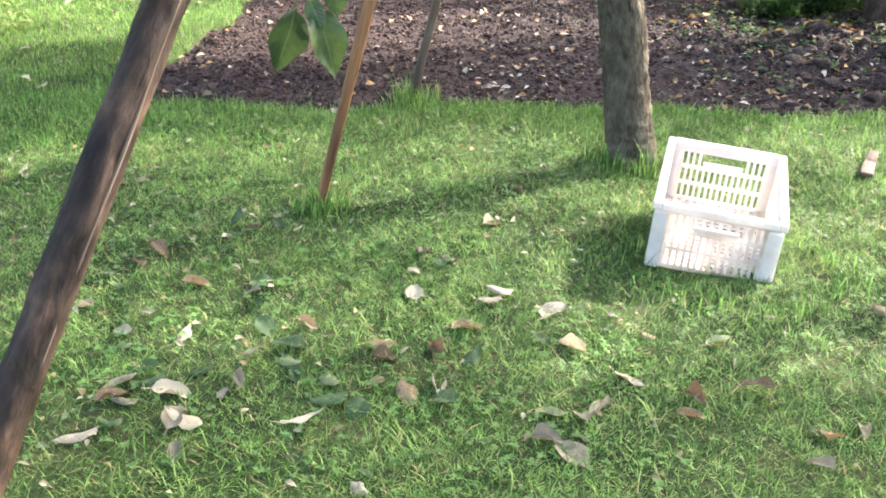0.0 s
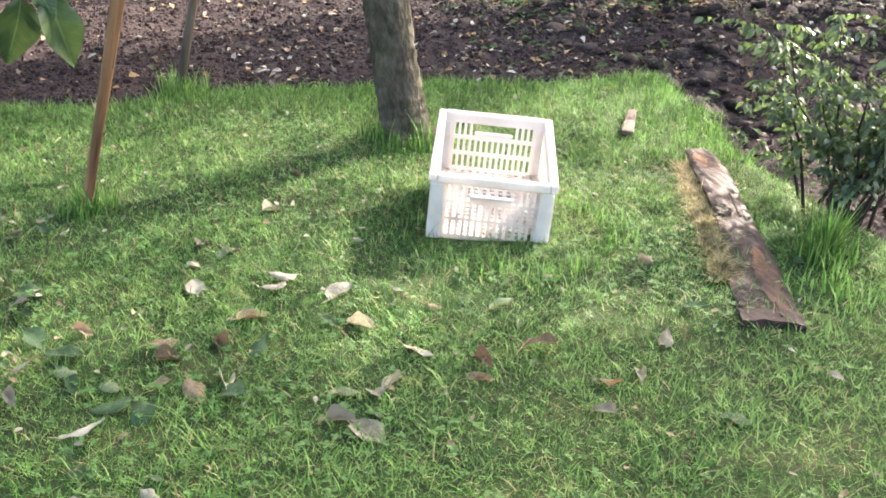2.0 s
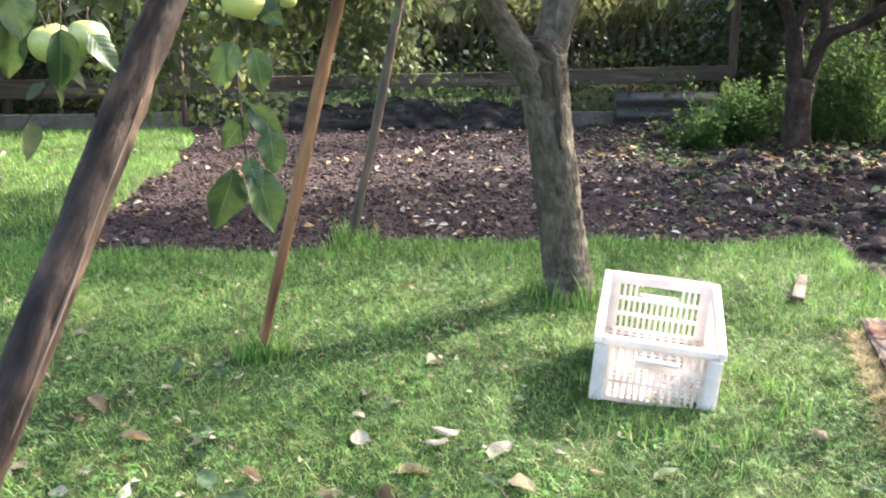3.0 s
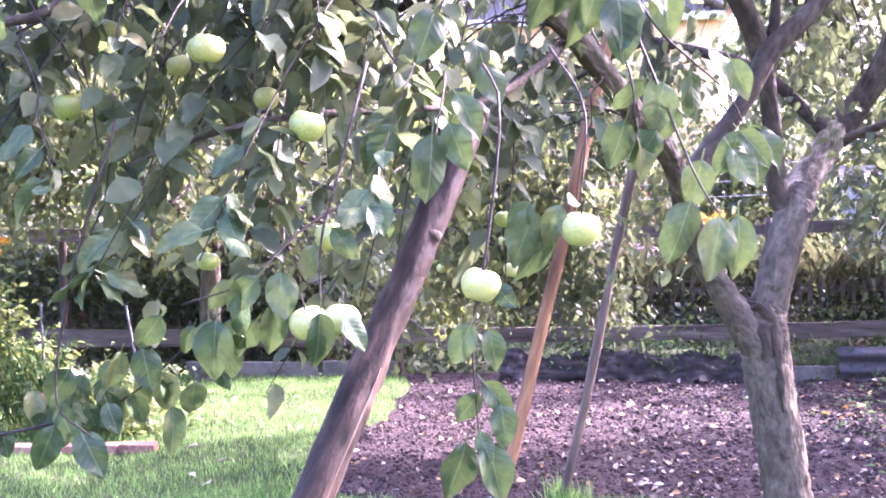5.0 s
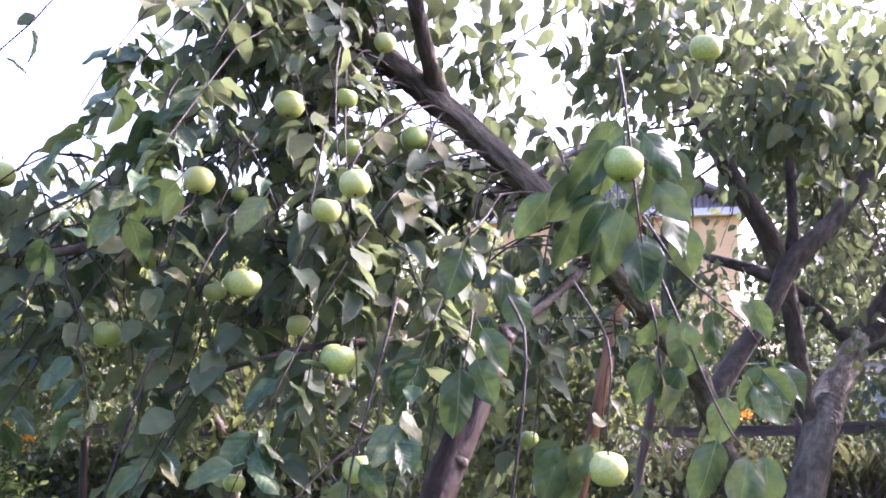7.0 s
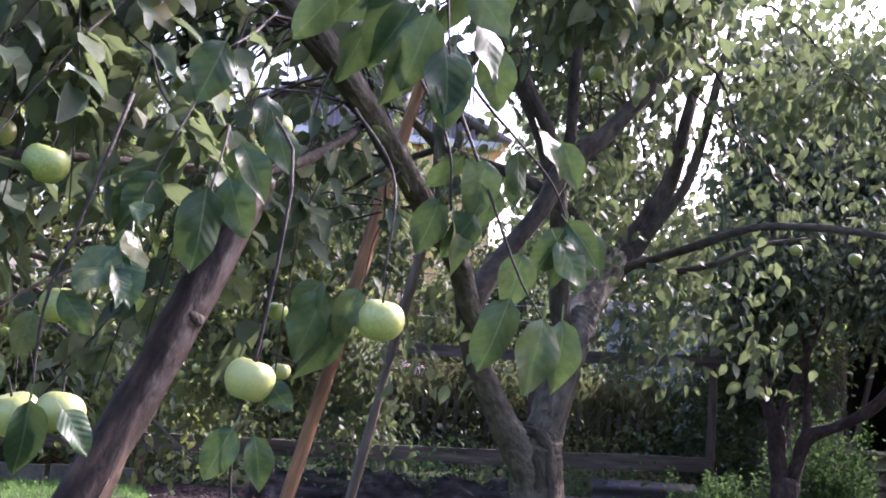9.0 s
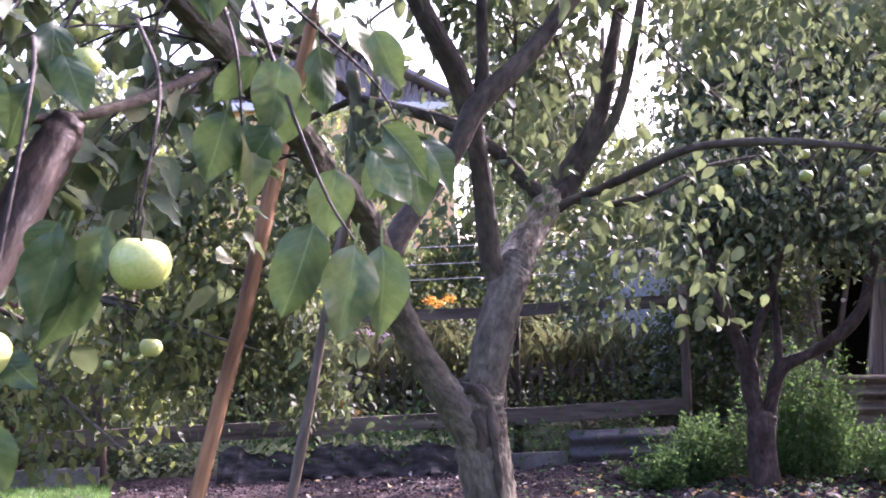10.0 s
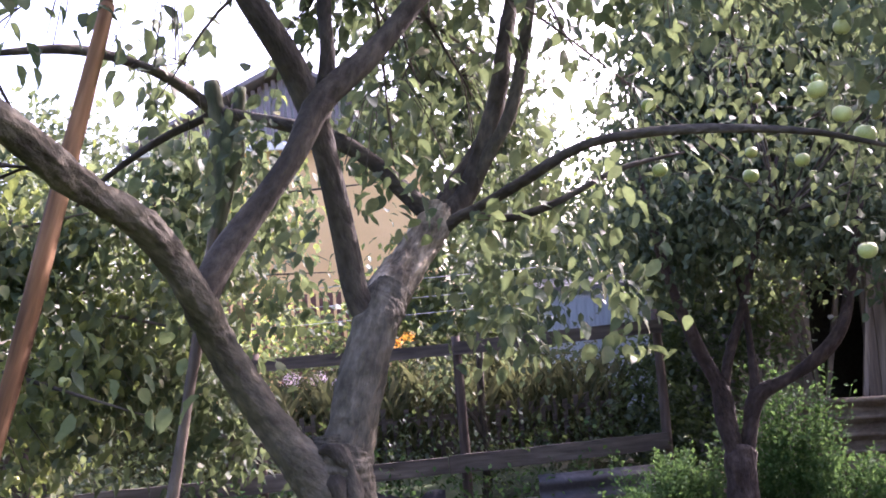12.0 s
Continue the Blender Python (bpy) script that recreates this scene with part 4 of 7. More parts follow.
r = np.random.RandomState(61)
twigs, LP, LD, LN, LS = [], [], [], [], []
for k in range(300):
    u = r.rand() * (len(LIMB) - 1.01)
    i = int(u)
    a = LIMB[i] * (1 - u + i) + LIMB[i + 1] * (u - i)
    reach = 0.25 + 1.05 * r.rand()
    an = -1.57 + 2.6 * (r.rand() - 0.5) if r.rand() < 0.72 else r.rand() * 6.28
    up = r.rand() < 0.28
    end = a + np.array([math.cos(an) * reach, math.sin(an) * reach, (0.15 + 0.6 * r.rand()) if up else -(0.15 + 1.0 * r.rand())])
    p = shoot(a, end, 0.12 + 0.15 * r.rand(), 9, k)
    if in_way(p[3:]).any():
        continue
    q = leaves_along(p, 0.031, 1000 + k, 0.15, (0.052, 0.100))
    ok = ~in_way(q[0])
    if (ok & gap_to_sun(q[0], 0.5, 62)).sum() < 6:
        continue
    twigs.append(tube_data(p, np.linspace(0.0042, 0.0014, 9), 9, 5, 0.05, k))
    for lst, v in zip((LP, LD, LN, LS), q):
        lst.append(v[ok])
for k in range(64):
    a = np.array([-1.75 + 1.1 * r.rand(), 2.15 + 0.7 * r.rand(), 1.95 + 0.42 * r.rand()])
    an = -1.57 + 3.4 * (r.rand() - 0.5)
    reach = 0.15 + 0.45 * r.rand()
    end = a + np.array([math.cos(an) * reach, math.sin(an) * reach, -(0.1 + 0.5 * r.rand())])
    p = shoot(a, end, 0.06, 9, 500 + k)
    if in_way(p[3:]).any():
        continue
    q = leaves_along(p, 0.034, 2000 + k, 0.15, (0.052, 0.098))
    ok = ~in_way(q[0])
    if (ok & gap_to_sun(q[0], 0.5, 62)).sum() < 6:
        continue
    twigs.append(tube_data(p, np.linspace(0.0038, 0.0014, 9), 9, 5, 0.05, k))
    for lst, v in zip((LP, LD, LN, LS), q):
        lst.append(v[ok])
part("twig_growth", joined("twig_growth", twigs, M["twig"]), None, main_tree, "thin drooping brown shoots", "stuff")
LP, LD, LN, LS = (np.concatenate(v) for v in (LP, LD, LN, LS))
ok = gap_to_sun(LP, 0.5, 62)
for ax_, ay_, az_, _ in NEAR_APPLES + NEAR_APPLES2 + NEAR_APPLES3:
    ok &= ~((np.abs(LP[:, 0] - ax_ * (LP[:, 1] / ay_)) < 0.055) & (LP[:, 2] > az_ - 0.06) & (LP[:, 2] < az_ + 0.085) & (LP[:, 1] < ay_ + 0.02) & (LP[:, 1] > ay_ - 0.6))
LP, LD, LN, LS = LP[ok], LD[ok], LN[ok], LS[ok]

# shoots that hang lowest, one by one: path of the twig, then leaves as place, heading, hang, length
HANG = [
    [(-0.20, 2.15, 1.86), (-0.15, 1.95, 1.74), (-0.175, 1.86, 1.46), (-0.20, 1.85, 1.33), (-0.195, 1.85, 1.20), (-0.19, 1.85, 1.12)],
    [(-0.42, 2.0, 1.85), (-0.46, 1.9, 1.62), (-0.475, 1.82, 1.50), (-0.47, 1.78, 1.37)],
    [(-0.42, 2.05, 1.60), (-0.54, 1.95, 1.52), (-0.63, 1.85, 1.42), (-0.74, 1.8, 1.38)],
    [(-0.06, 2.2, 1.90), (0.01, 1.95, 1.74), (0.0, 1.84, 1.56)],
    [(0.12, 2.1, 1.90), (0.17, 2.0, 1.74), (0.22, 1.95, 1.60), (0.26, 1.93, 1.53)],
    [(-1.30, 1.88, 1.09), (-1.168, 1.90, 1.11), (-1.006, 1.94, 1.144), (-0.917, 1.96, 1.182), (-0.839, 1.98, 1.249), (-0.724, 2.0, 1.357), (-0.60, 2.02, 1.46)],
    [(0.10, 2.25, 2.05), (0.16, 2.05, 1.90), (0.22, 2.05, 1.84), (0.30, 2.12, 1.78), (0.345, 2.15, 1.70)],
    [(0.05, 2.2, 1.98), (0.10, 2.03, 1.82), (0.11, 2.0, 1.70)],
    [(-0.33, 2.35, 1.84), (-0.27, 2.06, 1.82), (-0.28, 1.95, 1.68)],
    [(-0.95, 2.0, 1.75), (-1.0, 1.9, 1.45), (-1.02, 1.85, 1.20), (-0.95, 1.85, 1.12)],
    [(0.05, 2.05, 2.35), (0.06, 1.95, 2.22), (0.07, 1.9, 2.05), (0.08, 1.88, 1.92)],
]
low = [tube_data(p, np.linspace(0.0036, 0.0015, len(p)), 14, 6, 0.05, 80 + i) for i, p in enumerate(HANG)]
for v, f in low:
    part("shoot", mesh_of("shoot", v, f, M["twig"]), None, main_tree)
ONE = [mesh_of("leaf", *full_leaf(wd, fo, dr, 1.0, 40 + i), M["leaf_near"]) for i, (wd, fo, dr) in enumerate([(0.66, 0.30, 0.4), (0.60, 0.50, 0.75), (0.70, 0.12, 0.2), (0.56, 0.65, 0.95), (0.72, 0.25, 0.55), (0.62, -0.15, 0.5)])]


def leaf_object(place, direction, face, size, k, parent):
    m = rot_to(np.array([direction], float), np.array([face], float))[0]
    ob = new("leaf", ONE[k % len(ONE)])
    ob.matrix_basis = Matrix.Translation(place) @ Matrix(m.tolist()).to_4x4() @ Matrix.Scale(size, 4)
    ob.parent = parent
    return ob


# x, y, z of the stalk, side and forward lean, length
LOW_LEAVES = [
    (-0.20, 1.84, 1.34, -0.5, -0.1, 0.085), (-0.17, 1.84, 1.33, 0.3, -0.1, 0.080), (-0.19, 1.85, 1.21, -0.7, 0.0, 0.070), (-0.18, 1.85, 1.23, 0.9, -0.2, 0.085),
    (-0.15, 1.85, 1.19, 0.2, -0.2, 0.080), (-0.19, 1.84, 1.14, 0.5, -0.5, 0.060), (-0.215, 1.84, 1.12, -0.25, 0.0, 0.118), (-0.18, 1.84, 1.12, 0.45, -0.1, 0.122),
    (-0.16, 1.85, 1.41, 1.0, -0.2, 0.060), (-0.46, 1.74, 1.37, 0.0, -0.1, 0.10), (-0.42, 1.75, 1.36, 0.9, -0.1, 0.07), (-0.45, 1.80, 1.52, 0.8, -0.1, 0.075),
    (-0.49, 1.82, 1.49, -0.2, -0.1, 0.07), (-0.60, 1.83, 1.43, -0.9, -0.1, 0.095), (-0.56, 1.84, 1.44, 0.1, -0.2, 0.095),
]
LOW_LEAVES2 = [
    (-0.57, 1.84, 1.38, -0.1, 0.0, 0.105), (-0.68, 1.82, 1.35, -0.1, -0.1, 0.115), (-0.64, 1.83, 1.40, 0.2, 0.2, 0.09), (-0.78, 1.80, 1.36, -0.8, 0.1, 0.085),
    (-0.035, 1.84, 1.555, -0.4, -0.1, 0.08), (-0.085, 1.85, 1.55, -0.3, -0.1, 0.115), (-0.065, 1.85, 1.52, -0.2, 0.0, 0.12), (-0.09, 1.84, 1.56, -0.8, 0.2, 0.07),
    (0.205, 1.92, 1.56, -0.3, -0.2, 0.125), (0.255, 1.90, 1.53, -0.15, -0.2, 0.12), (0.29, 1.92, 1.53, 0.05, -0.1, 0.115), (0.28, 1.95, 1.66, 0.7, -0.1, 0.09),
    (0.30, 1.96, 1.69, 0.9, -0.3, 0.085), (0.15, 2.0, 1.70, -0.5, -0.1, 0.09), (-0.28, 1.93, 1.70, 0.0, -0.1, 0.135),
]
LOW_LEAVES3 = [
    (-0.25, 1.95, 1.72, 0.35, 0.0, 0.10), (-0.24, 1.98, 1.78, 0.7, -0.2, 0.10), (-0.36, 1.98, 1.72, -0.6, -0.2, 0.10), (-0.40, 1.99, 1.71, -0.3, -0.2, 0.085),
    (0.07, 1.88, 1.94, 0.2, -0.1, 0.125), (0.05, 1.90, 2.0, -0.3, -0.1, 0.13), (0.09, 1.90, 1.95, -0.05, -0.3, 0.115), (0.02, 1.92, 2.02, -0.5, -0.2, 0.115),
    (0.11, 1.90, 2.05, 0.8, -0.1, 0.10), (0.03, 1.94, 2.10, -0.8, 0.0, 0.10), (-1.0, 1.87, 1.25, -0.6, -0.1, 0.09), (-1.02, 1.86, 1.18, 0.4, -0.1, 0.09),
    (-0.97, 1.85, 1.13, 0.6, -0.2, 0.10), (-1.03, 1.86, 1.14, -0.3, -0.2, 0.10), (0.14, 2.04, 1.80, 0.5, -0.1, 0.085),
]
LOW_LEAVES4 = [
    (0.02, 1.90, 2.14, -0.6, -0.1, 0.135), (0.12, 1.92, 2.12, 0.6, 0.1, 0.125), (0.06, 1.93, 2.16, 0.1, -0.4, 0.13), (-0.02, 1.95, 2.08, -0.9, 0.1, 0.12), (0.0, 1.93, 2.04, -0.4, 0.1, 0.13),
    (0.13, 1.93, 2.02, 0.35, 0.1, 0.12), (0.10, 1.96, 2.10, -0.1, 0.3, 0.13), (0.04, 1.97, 2.20, -0.5, 0.4, 0.12), (0.09, 1.90, 2.15, 0.9, -0.2, 0.115), (-0.05, 1.96, 2.0, -0.3, 0.2, 0.115),
    (-0.26, 2.36, 1.84, -0.4, -0.2, 0.115), (-0.22, 2.40, 1.90, 0.4, -0.1, 0.11), (-0.31, 2.38, 1.88, -0.9, 0.0, 0.10), (-0.24, 2.42, 1.96, 0.1, -0.2, 0.105), (-0.10, 2.0, 2.06, -0.7, -0.2, 0.115), (0.16, 1.98, 1.98, 0.2, 0.2, 0.11), (0.02, 1.92, 1.97, -0.15, -0.1, 0.12), (-0.28, 2.0, 1.95, -0.3, -0.2, 0.115),
]
r = np.random.RandomState(87)
LOW_LEAVES6 = []
for _ in range(40):
    u = r.rand()
    LOW_LEAVES6.append((-1.14 + 0.46 * u + 0.05 * r.normal(), 1.91 + 0.07 * r.rand(), 1.155 + 0.17 * u ** 1.6 + 0.035 * r.normal(), 1.6 * (r.rand() - 0.5), 0.8 * (r.rand() - 0.5), 0.05 + 0.045 * r.rand()))
LOW_LEAVES5 = [
    (0.165, 2.0, 1.79, -0.2, -0.1, 0.10), (0.215, 2.0, 1.81, 0.2, 0.1, 0.095), (0.25, 2.0, 1.85, 0.7, -0.1, 0.09), (0.29, 2.0, 1.83, 0.5, 0.0, 0.085), (0.09, 2.0, 1.72, -0.3, 0.1, 0.10), (0.115, 2.0, 1.70, 0.3, -0.2, 0.10),
    (0.235, 2.0, 1.64, -0.2, 0.0, 0.095), (0.335, 2.15, 1.705, -0.5, -0.1, 0.105), (0.35, 2.14, 1.70, 0.15, -0.1, 0.112), (0.36, 2.16, 1.71, 0.9, -0.1, 0.105), (0.34, 2.17, 1.69, -0.15, 0.1, 0.10), (0.345, 2.16, 1.72, 0.5, 0.3, 0.09), (0.19, 2.02, 1.75, -0.6, 0.1, 0.09), (0.13, 2.03, 1.80, -0.8, 0.1, 0.085),
]
for i, (x, y, z, sx, fy, ln) in enumerate(LOW_LEAVES6 + LOW_LEAVES5 + LOW_LEAVES + LOW_LEAVES2 + LOW_LEAVES3 + LOW_LEAVES4):
    leaf_object((x, y, z), (sx, fy, -1.0), (0.25 - 0.3 * sx + 0.25 * math.sin(i * 2.3), -0.75 + 0.5 * math.sin(i * 1.7), 0.45), ln, i, main_tree)
# the nearest leaves of the crown as pieces, the rest joined
order = np.argsort(LP[:, 1])
near, rest = order[:225], order[225:]
for i, j in enumerate(near):
    leaf_object(LP[j], LD[j], LN[j], LS[j], i, main_tree)
part("foliage", scatter("foliage", LEAVES, LP[rest], LD[rest], LN[rest], LS[rest], M["leaf"], 63), None, main_tree, "green apple leaves on hanging shoots", "stuff")


# upper crown of the same tree and the other crowns: leafy sprays within a set of rough lobes
def crown(lobes, count, seed, size=(0.045, 0.085), hang=0.7, sprays=0.10, open_to_sun=0.0, flowers=False):
    r = np.random.RandomState(seed)
    P = []
    w = np.array([l[3] * l[4] * l[5] for l in lobes]) ** 0.8
    w /= w.sum()
    per = 14
    for l, share in zip(lobes, w):
        m = max(2, int(count * share / per))
        d = r.normal(size=(m, 3))
        d /= np.linalg.norm(d, axis=1)[:, None]
        c = np.array(l[:3]) + d * (r.rand(m, 1) ** 0.45) * np.array(l[3:6])
        s = c[:, None, :] + r.normal(size=(m, per, 3)) * sprays * np.array([1, 1, 1.25])
        P.append(s.reshape(-1, 3))
    P = np.concatenate(P)
    if open_to_sun:
        P = P[gap_to_sun(P, open_to_sun, seed + 5, flowers)]
    n = len(P)
    a = r.rand(n) * 6.283
    D = np.stack([np.cos(a), np.sin(a), -hang * 2 * r.rand(n)], 1)
    N = np.stack([0.35 + (r.rand(n) - 0.5), (r.rand(n) - 0.5), 0.7 + 0 * a], 1)
    return P, D, N, size[0] + (size[1] - size[0]) * r.rand(n)


def boughs(lobes, origin, seed, r0=0.03):
    """Branches from origin out into every lobe, with finer ones off each."""
    r = np.random.RandomState(seed)
    out = []
    for l in lobes:
        c = np.array(l[:3])
        o = np.array(origin, float)
        mid = o * 0.5 + c * 0.5 + (r.rand(3) - 0.5) * 0.3 + [0, 0, 0.15]
        out.append(tube_data([o, mid, c, c + (c - mid) * 0.6], [r0, r0 * 0.7, r0 * 0.4, 0.003], 12, 6, 0.08, seed))
        for _ in range(7):
            e = c + (r.rand(3) - 0.5) * 1.7 * np.array(l[3:6]) - [0, 0, 0.15]
            b = mid * 0.3 + c * 0.7
            out.append(tube_data([b, (b + e) / 2 + [0, 0, 0.08], e], [r0 * 0.35, r0 * 0.2, 0.002], 7, 4, 0.08, seed))
    return out


TOP = [(0.45, 4.6, 3.15, 0.6, 0.6, 0.3), (1.3, 4.9, 3.1, 0.8, 0.7, 0.45), (-0.8, 5.2, 2.75, 0.3, 0.4, 0.25), (2.2, 4.7, 2.7, 0.5, 0.5, 0.35), (1.75, 5.0, 2.55, 0.25, 0.4, 0.35),
       (0.2, 5.4, 2.55, 0.35, 0.3, 0.25), (-0.9, 2.9, 3.0, 0.4, 0.5, 0.25), (-0.3, 3.0, 3.2, 0.5, 0.4, 0.2), (0.5, 3.4, 2.85, 0.35, 0.4, 0.2), (1.05, 5.0, 2.30, 0.25, 0.25, 0.15), (1.15, 5.4, 2.65, 0.22, 0.2, 0.28), (1.44, 5.4, 2.42, 0.20, 0.2, 0.25),
       (0.30, 4.3, 2.60, 0.14, 0.15, 0.14), (0.0, 4.4, 2.60, 0.16, 0.15, 0.12), (0.75, 5.2, 2.75, 0.25, 0.2, 0.25), (1.35, 5.2, 3.0, 0.35, 0.25, 0.25), (0.93, 5.2, 3.0, 0.3, 0.2, 0.2),  (2.15, 5.2, 2.3, 0.2, 0.2, 0.3)]
q = crown(TOP, 5200, 71, (0.052, 0.088), 0.9, 0.09, 0.5)
# open round the head of the prop stick
clear = ~((abs(q[0][:, 0] - 0.40) < 0.19) & (q[0][:, 1] > 4.8) & (q[0][:, 1] < 5.65) & (q[0][:, 2] > 1.9) & (q[0][:, 2] < 2.75))
q = [v[clear] for v in q]
part("crown", scatter("crown", LEAVES, *q, M["leaf"], 72), None, main_tree, "upper crown of green apple leaves against the sky", "stuff")
part("twig_growth", joined("twig_growth", boughs(TOP, (0.95, 4.6, 2.9), 73, 0.009), M["bark_dark"]), None, main_tree, "thin bare twigs in the crown", "stuff")
WISP = [(1.35, 4.75, 1.55, 0.18, 0.2, 0.28), (1.75, 4.7, 1.62, 0.2, 0.2, 0.25), (1.5, 5.1, 1.75, 0.3, 0.2, 0.2), (0.28, 4.1, 1.35, 0.12, 0.15, 0.2), (0.55, 5.2, 2.1, 0.25, 0.2, 0.25), (1.05, 4.95, 2.05, 0.18, 0.18, 0.15), (1.68, 5.3, 2.0, 0.16, 0.2, 0.2), (1.2, 5.5, 2.3, 0.16, 0.2, 0.2), (1.40, 5.6, 2.1, 0.2, 0.2, 0.25), (1.1, 5.6, 2.4, 0.2, 0.2, 0.2)]
TOP_NEAR = [(-0.38, 3.2, 2.75, 0.10, 0.12, 0.28), (0.15, 3.2, 2.75, 0.22, 0.2, 0.25), (0.55, 3.5, 2.65, 0.25, 0.2, 0.30), (0.95, 3.8, 2.75, 0.25, 0.25, 0.3), (-0.75, 2.9, 2.9, 0.2, 0.2, 0.2)]
q = crown(TOP_NEAR, 1150, 83, (0.055, 0.09), 1.2, 0.08)
part("foliage", scatter("foliage", LEAVES, *q, M["leaf"], 84), None, main_tree, "leaf sprays hanging from the top of the tree", "stuff")
part("twig_growth", joined("twig_growth", boughs(TOP_NEAR, (0.4, 3.5, 3.2), 85, 0.007), M["bark_dark"]), None, main_tree, "thin twigs at the top of the tree", "stuff")
REAR = [(1.2, 6.2, 2.95, 0.32, 0.25, 0.3), (1.52, 6.2, 2.75, 0.25, 0.25, 0.3), (1.1, 6.2, 2.52, 0.2, 0.2, 0.18), (1.66, 6.2, 2.45, 0.18, 0.25, 0.25), (1.35, 6.2, 2.45, 0.2, 0.2, 0.15)]
q = crown(REAR, 1500, 76, (0.05, 0.082), 0.9, 0.09)
part("foliage", scatter("foliage", LEAVES, *q, M["leaf"], 77), None, main_tree, "leaves on the branch ends over the bed", "stuff")
part("twig_growth", joined("twig_growth", boughs(REAR, (1.25, 5.2, 2.7), 78, 0.008), M["bark_dark"]), None, main_tree, "thin twigs over the bed", "stuff")
q = crown(WISP, 900, 74, (0.05, 0.08), 1.0, 0.08)
q = [v[q[0][:, 2] > 1.32] for v in q]
part("foliage", scatter("foliage", LEAVES, *q, M["leaf"], 75), None, main_tree, "sparse hanging leaf sprays under the branches", "stuff")

# the apple tree behind the bed
back_tree = thing("apple_tree", "dark-trunked apple tree forking above green herbs in the bed", "tree")
limb("trunk", [(3.50, 8.2, -0.10), (3.485, 8.2, 0.1), (3.48, 8.2, 0.35), (3.485, 8.2, 0.52), (3.49, 8.2, 0.60)], [0.15, 0.12, 0.105, 0.112, 0.08], back_tree, "bark_brown", 26, 14, 0.06, 91)
limb("limb", [(3.47, 8.2, 0.46), (3.42, 8.2, 0.72), (3.39, 8.2, 0.98), (3.27, 8.18, 1.25), (3.15, 8.15, 1.55), (3.03, 8.1, 1.95), (2.9, 8.0, 2.5)], [0.075, 0.070, 0.064, 0.048, 0.040, 0.032, 0.012], back_tree, "bark_brown", 26, 9, 0.07, 92)
limb("limb", [(3.50, 8.2, 0.46), (3.57, 8.18, 0.70), (3.63, 8.15, 0.92), (3.80, 8.1, 1.00), (3.98, 8.0, 1.12), (4.15, 7.9, 1.32), (4.25, 7.9, 1.6), (4.35, 7.8, 2.2)], [0.07, 0.060, 0.055, 0.045, 0.045, 0.045, 0.04, 0.02], back_tree, "bark_brown", 26, 9, 0.07, 93)
limb("branch", [(3.41, 8.2, 0.92), (3.48, 8.2, 1.2), (3.6, 8.2, 1.5), (3.7, 8.1, 1.9), (3.8, 7.8, 2.5)], [0.04, 0.035, 0.03, 0.025, 0.012], back_tree, "bark_brown", 18, 8, 0.07, 94)
limb("branch", [(3.62, 8.15, 0.9), (3.64, 8.2, 1.2), (3.66, 8.3, 1.6), (3.6, 8.4, 2.1)], [0.035, 0.03, 0.022, 0.01], back_tree, "bark_brown", 16, 8, 0.07, 95)
BACK = [(3.0, 7.6, 2.42, 0.9, 0.8, 0.5), (4.2, 7.4, 2.3, 1.0, 1.0, 0.7), (3.6, 6.6, 2.6, 1.0, 0.9, 0.7), (4.6, 6.4, 2.2, 0.9, 0.9, 0.7), (2.9, 6.2, 2.9, 0.6, 0.6, 0.6), (3.7, 5.3, 2.3, 0.8, 0.7, 0.65), (3.2, 4.9, 3.0, 0.6, 0.6, 0.6),
        (2.6, 6.0, 2.15, 0.4, 0.4, 0.45), (2.75, 4.4, 2.25, 0.35, 0.4, 0.45), (3.4, 4.3, 1.9, 0.4, 0.4, 0.45), (4.2, 5.2, 3.2, 0.9, 0.8, 0.7), (3.1, 8.4, 2.1, 0.6, 0.6, 0.35), (4.5, 8.2, 2.05, 0.8, 0.7, 0.35), (2.85, 3.9, 1.65, 0.22, 0.25, 0.30), (3.1, 3.8, 2.5, 0.4, 0.4, 0.5), (5.4, 8.0, 2.6, 1.0, 1.0, 0.9), (4.0, 9.0, 2.6, 1.2, 0.7, 0.9), (5.6, 6.9, 2.2, 0.8, 0.8, 0.8), (3.5, 8.3, 3.3, 0.7, 0.8, 0.6), (4.4, 8.8, 3.5, 1.0, 0.8, 0.7), (3.3, 7.0, 3.6, 0.6, 0.8, 0.5), (2.65, 6.5, 3.3, 0.4, 0.4, 0.5), (3.3, 7.0, 3.2, 0.5, 0.4, 0.4), (2.5, 6.6, 2.6, 0.35, 0.4, 0.4),
        (4.05, 9.1, 3.5, 0.55, 0.5, 0.6), (5.0, 9.2, 3.6, 0.8, 0.5, 0.7), (6.2, 9.2, 3.4, 0.9, 0.6, 0.8), (4.6, 9.2, 4.2, 0.8, 0.5, 0.5), (3.75, 9.0, 2.8, 0.4, 0.5, 0.5), (5.8, 9.2, 4.2, 0.8, 0.5, 0.5),
        # low lobes added to shade the dug soil, some of them out of view
        (6.4, 9.0, 2.5, 0.8, 0.6, 0.6), (7.2, 8.4, 2.6, 0.8, 0.7, 0.7), (6.9, 7.5, 2.6, 0.8, 0.7, 0.7), (5.8, 8.4, 2.5, 0.5, 0.5, 0.5)]
q = crown(BACK, 72000, 96, (0.040, 0.076), 0.8, 0.12, 0.55)
part("crown", scatter("crown", [(v[4:], f[1:] - 4) for v, f in FAR_LEAVES], *q, M["leaf_olive"], 97), None, back_tree, "broad dense crown of green and yellowing leaves", "stuff")
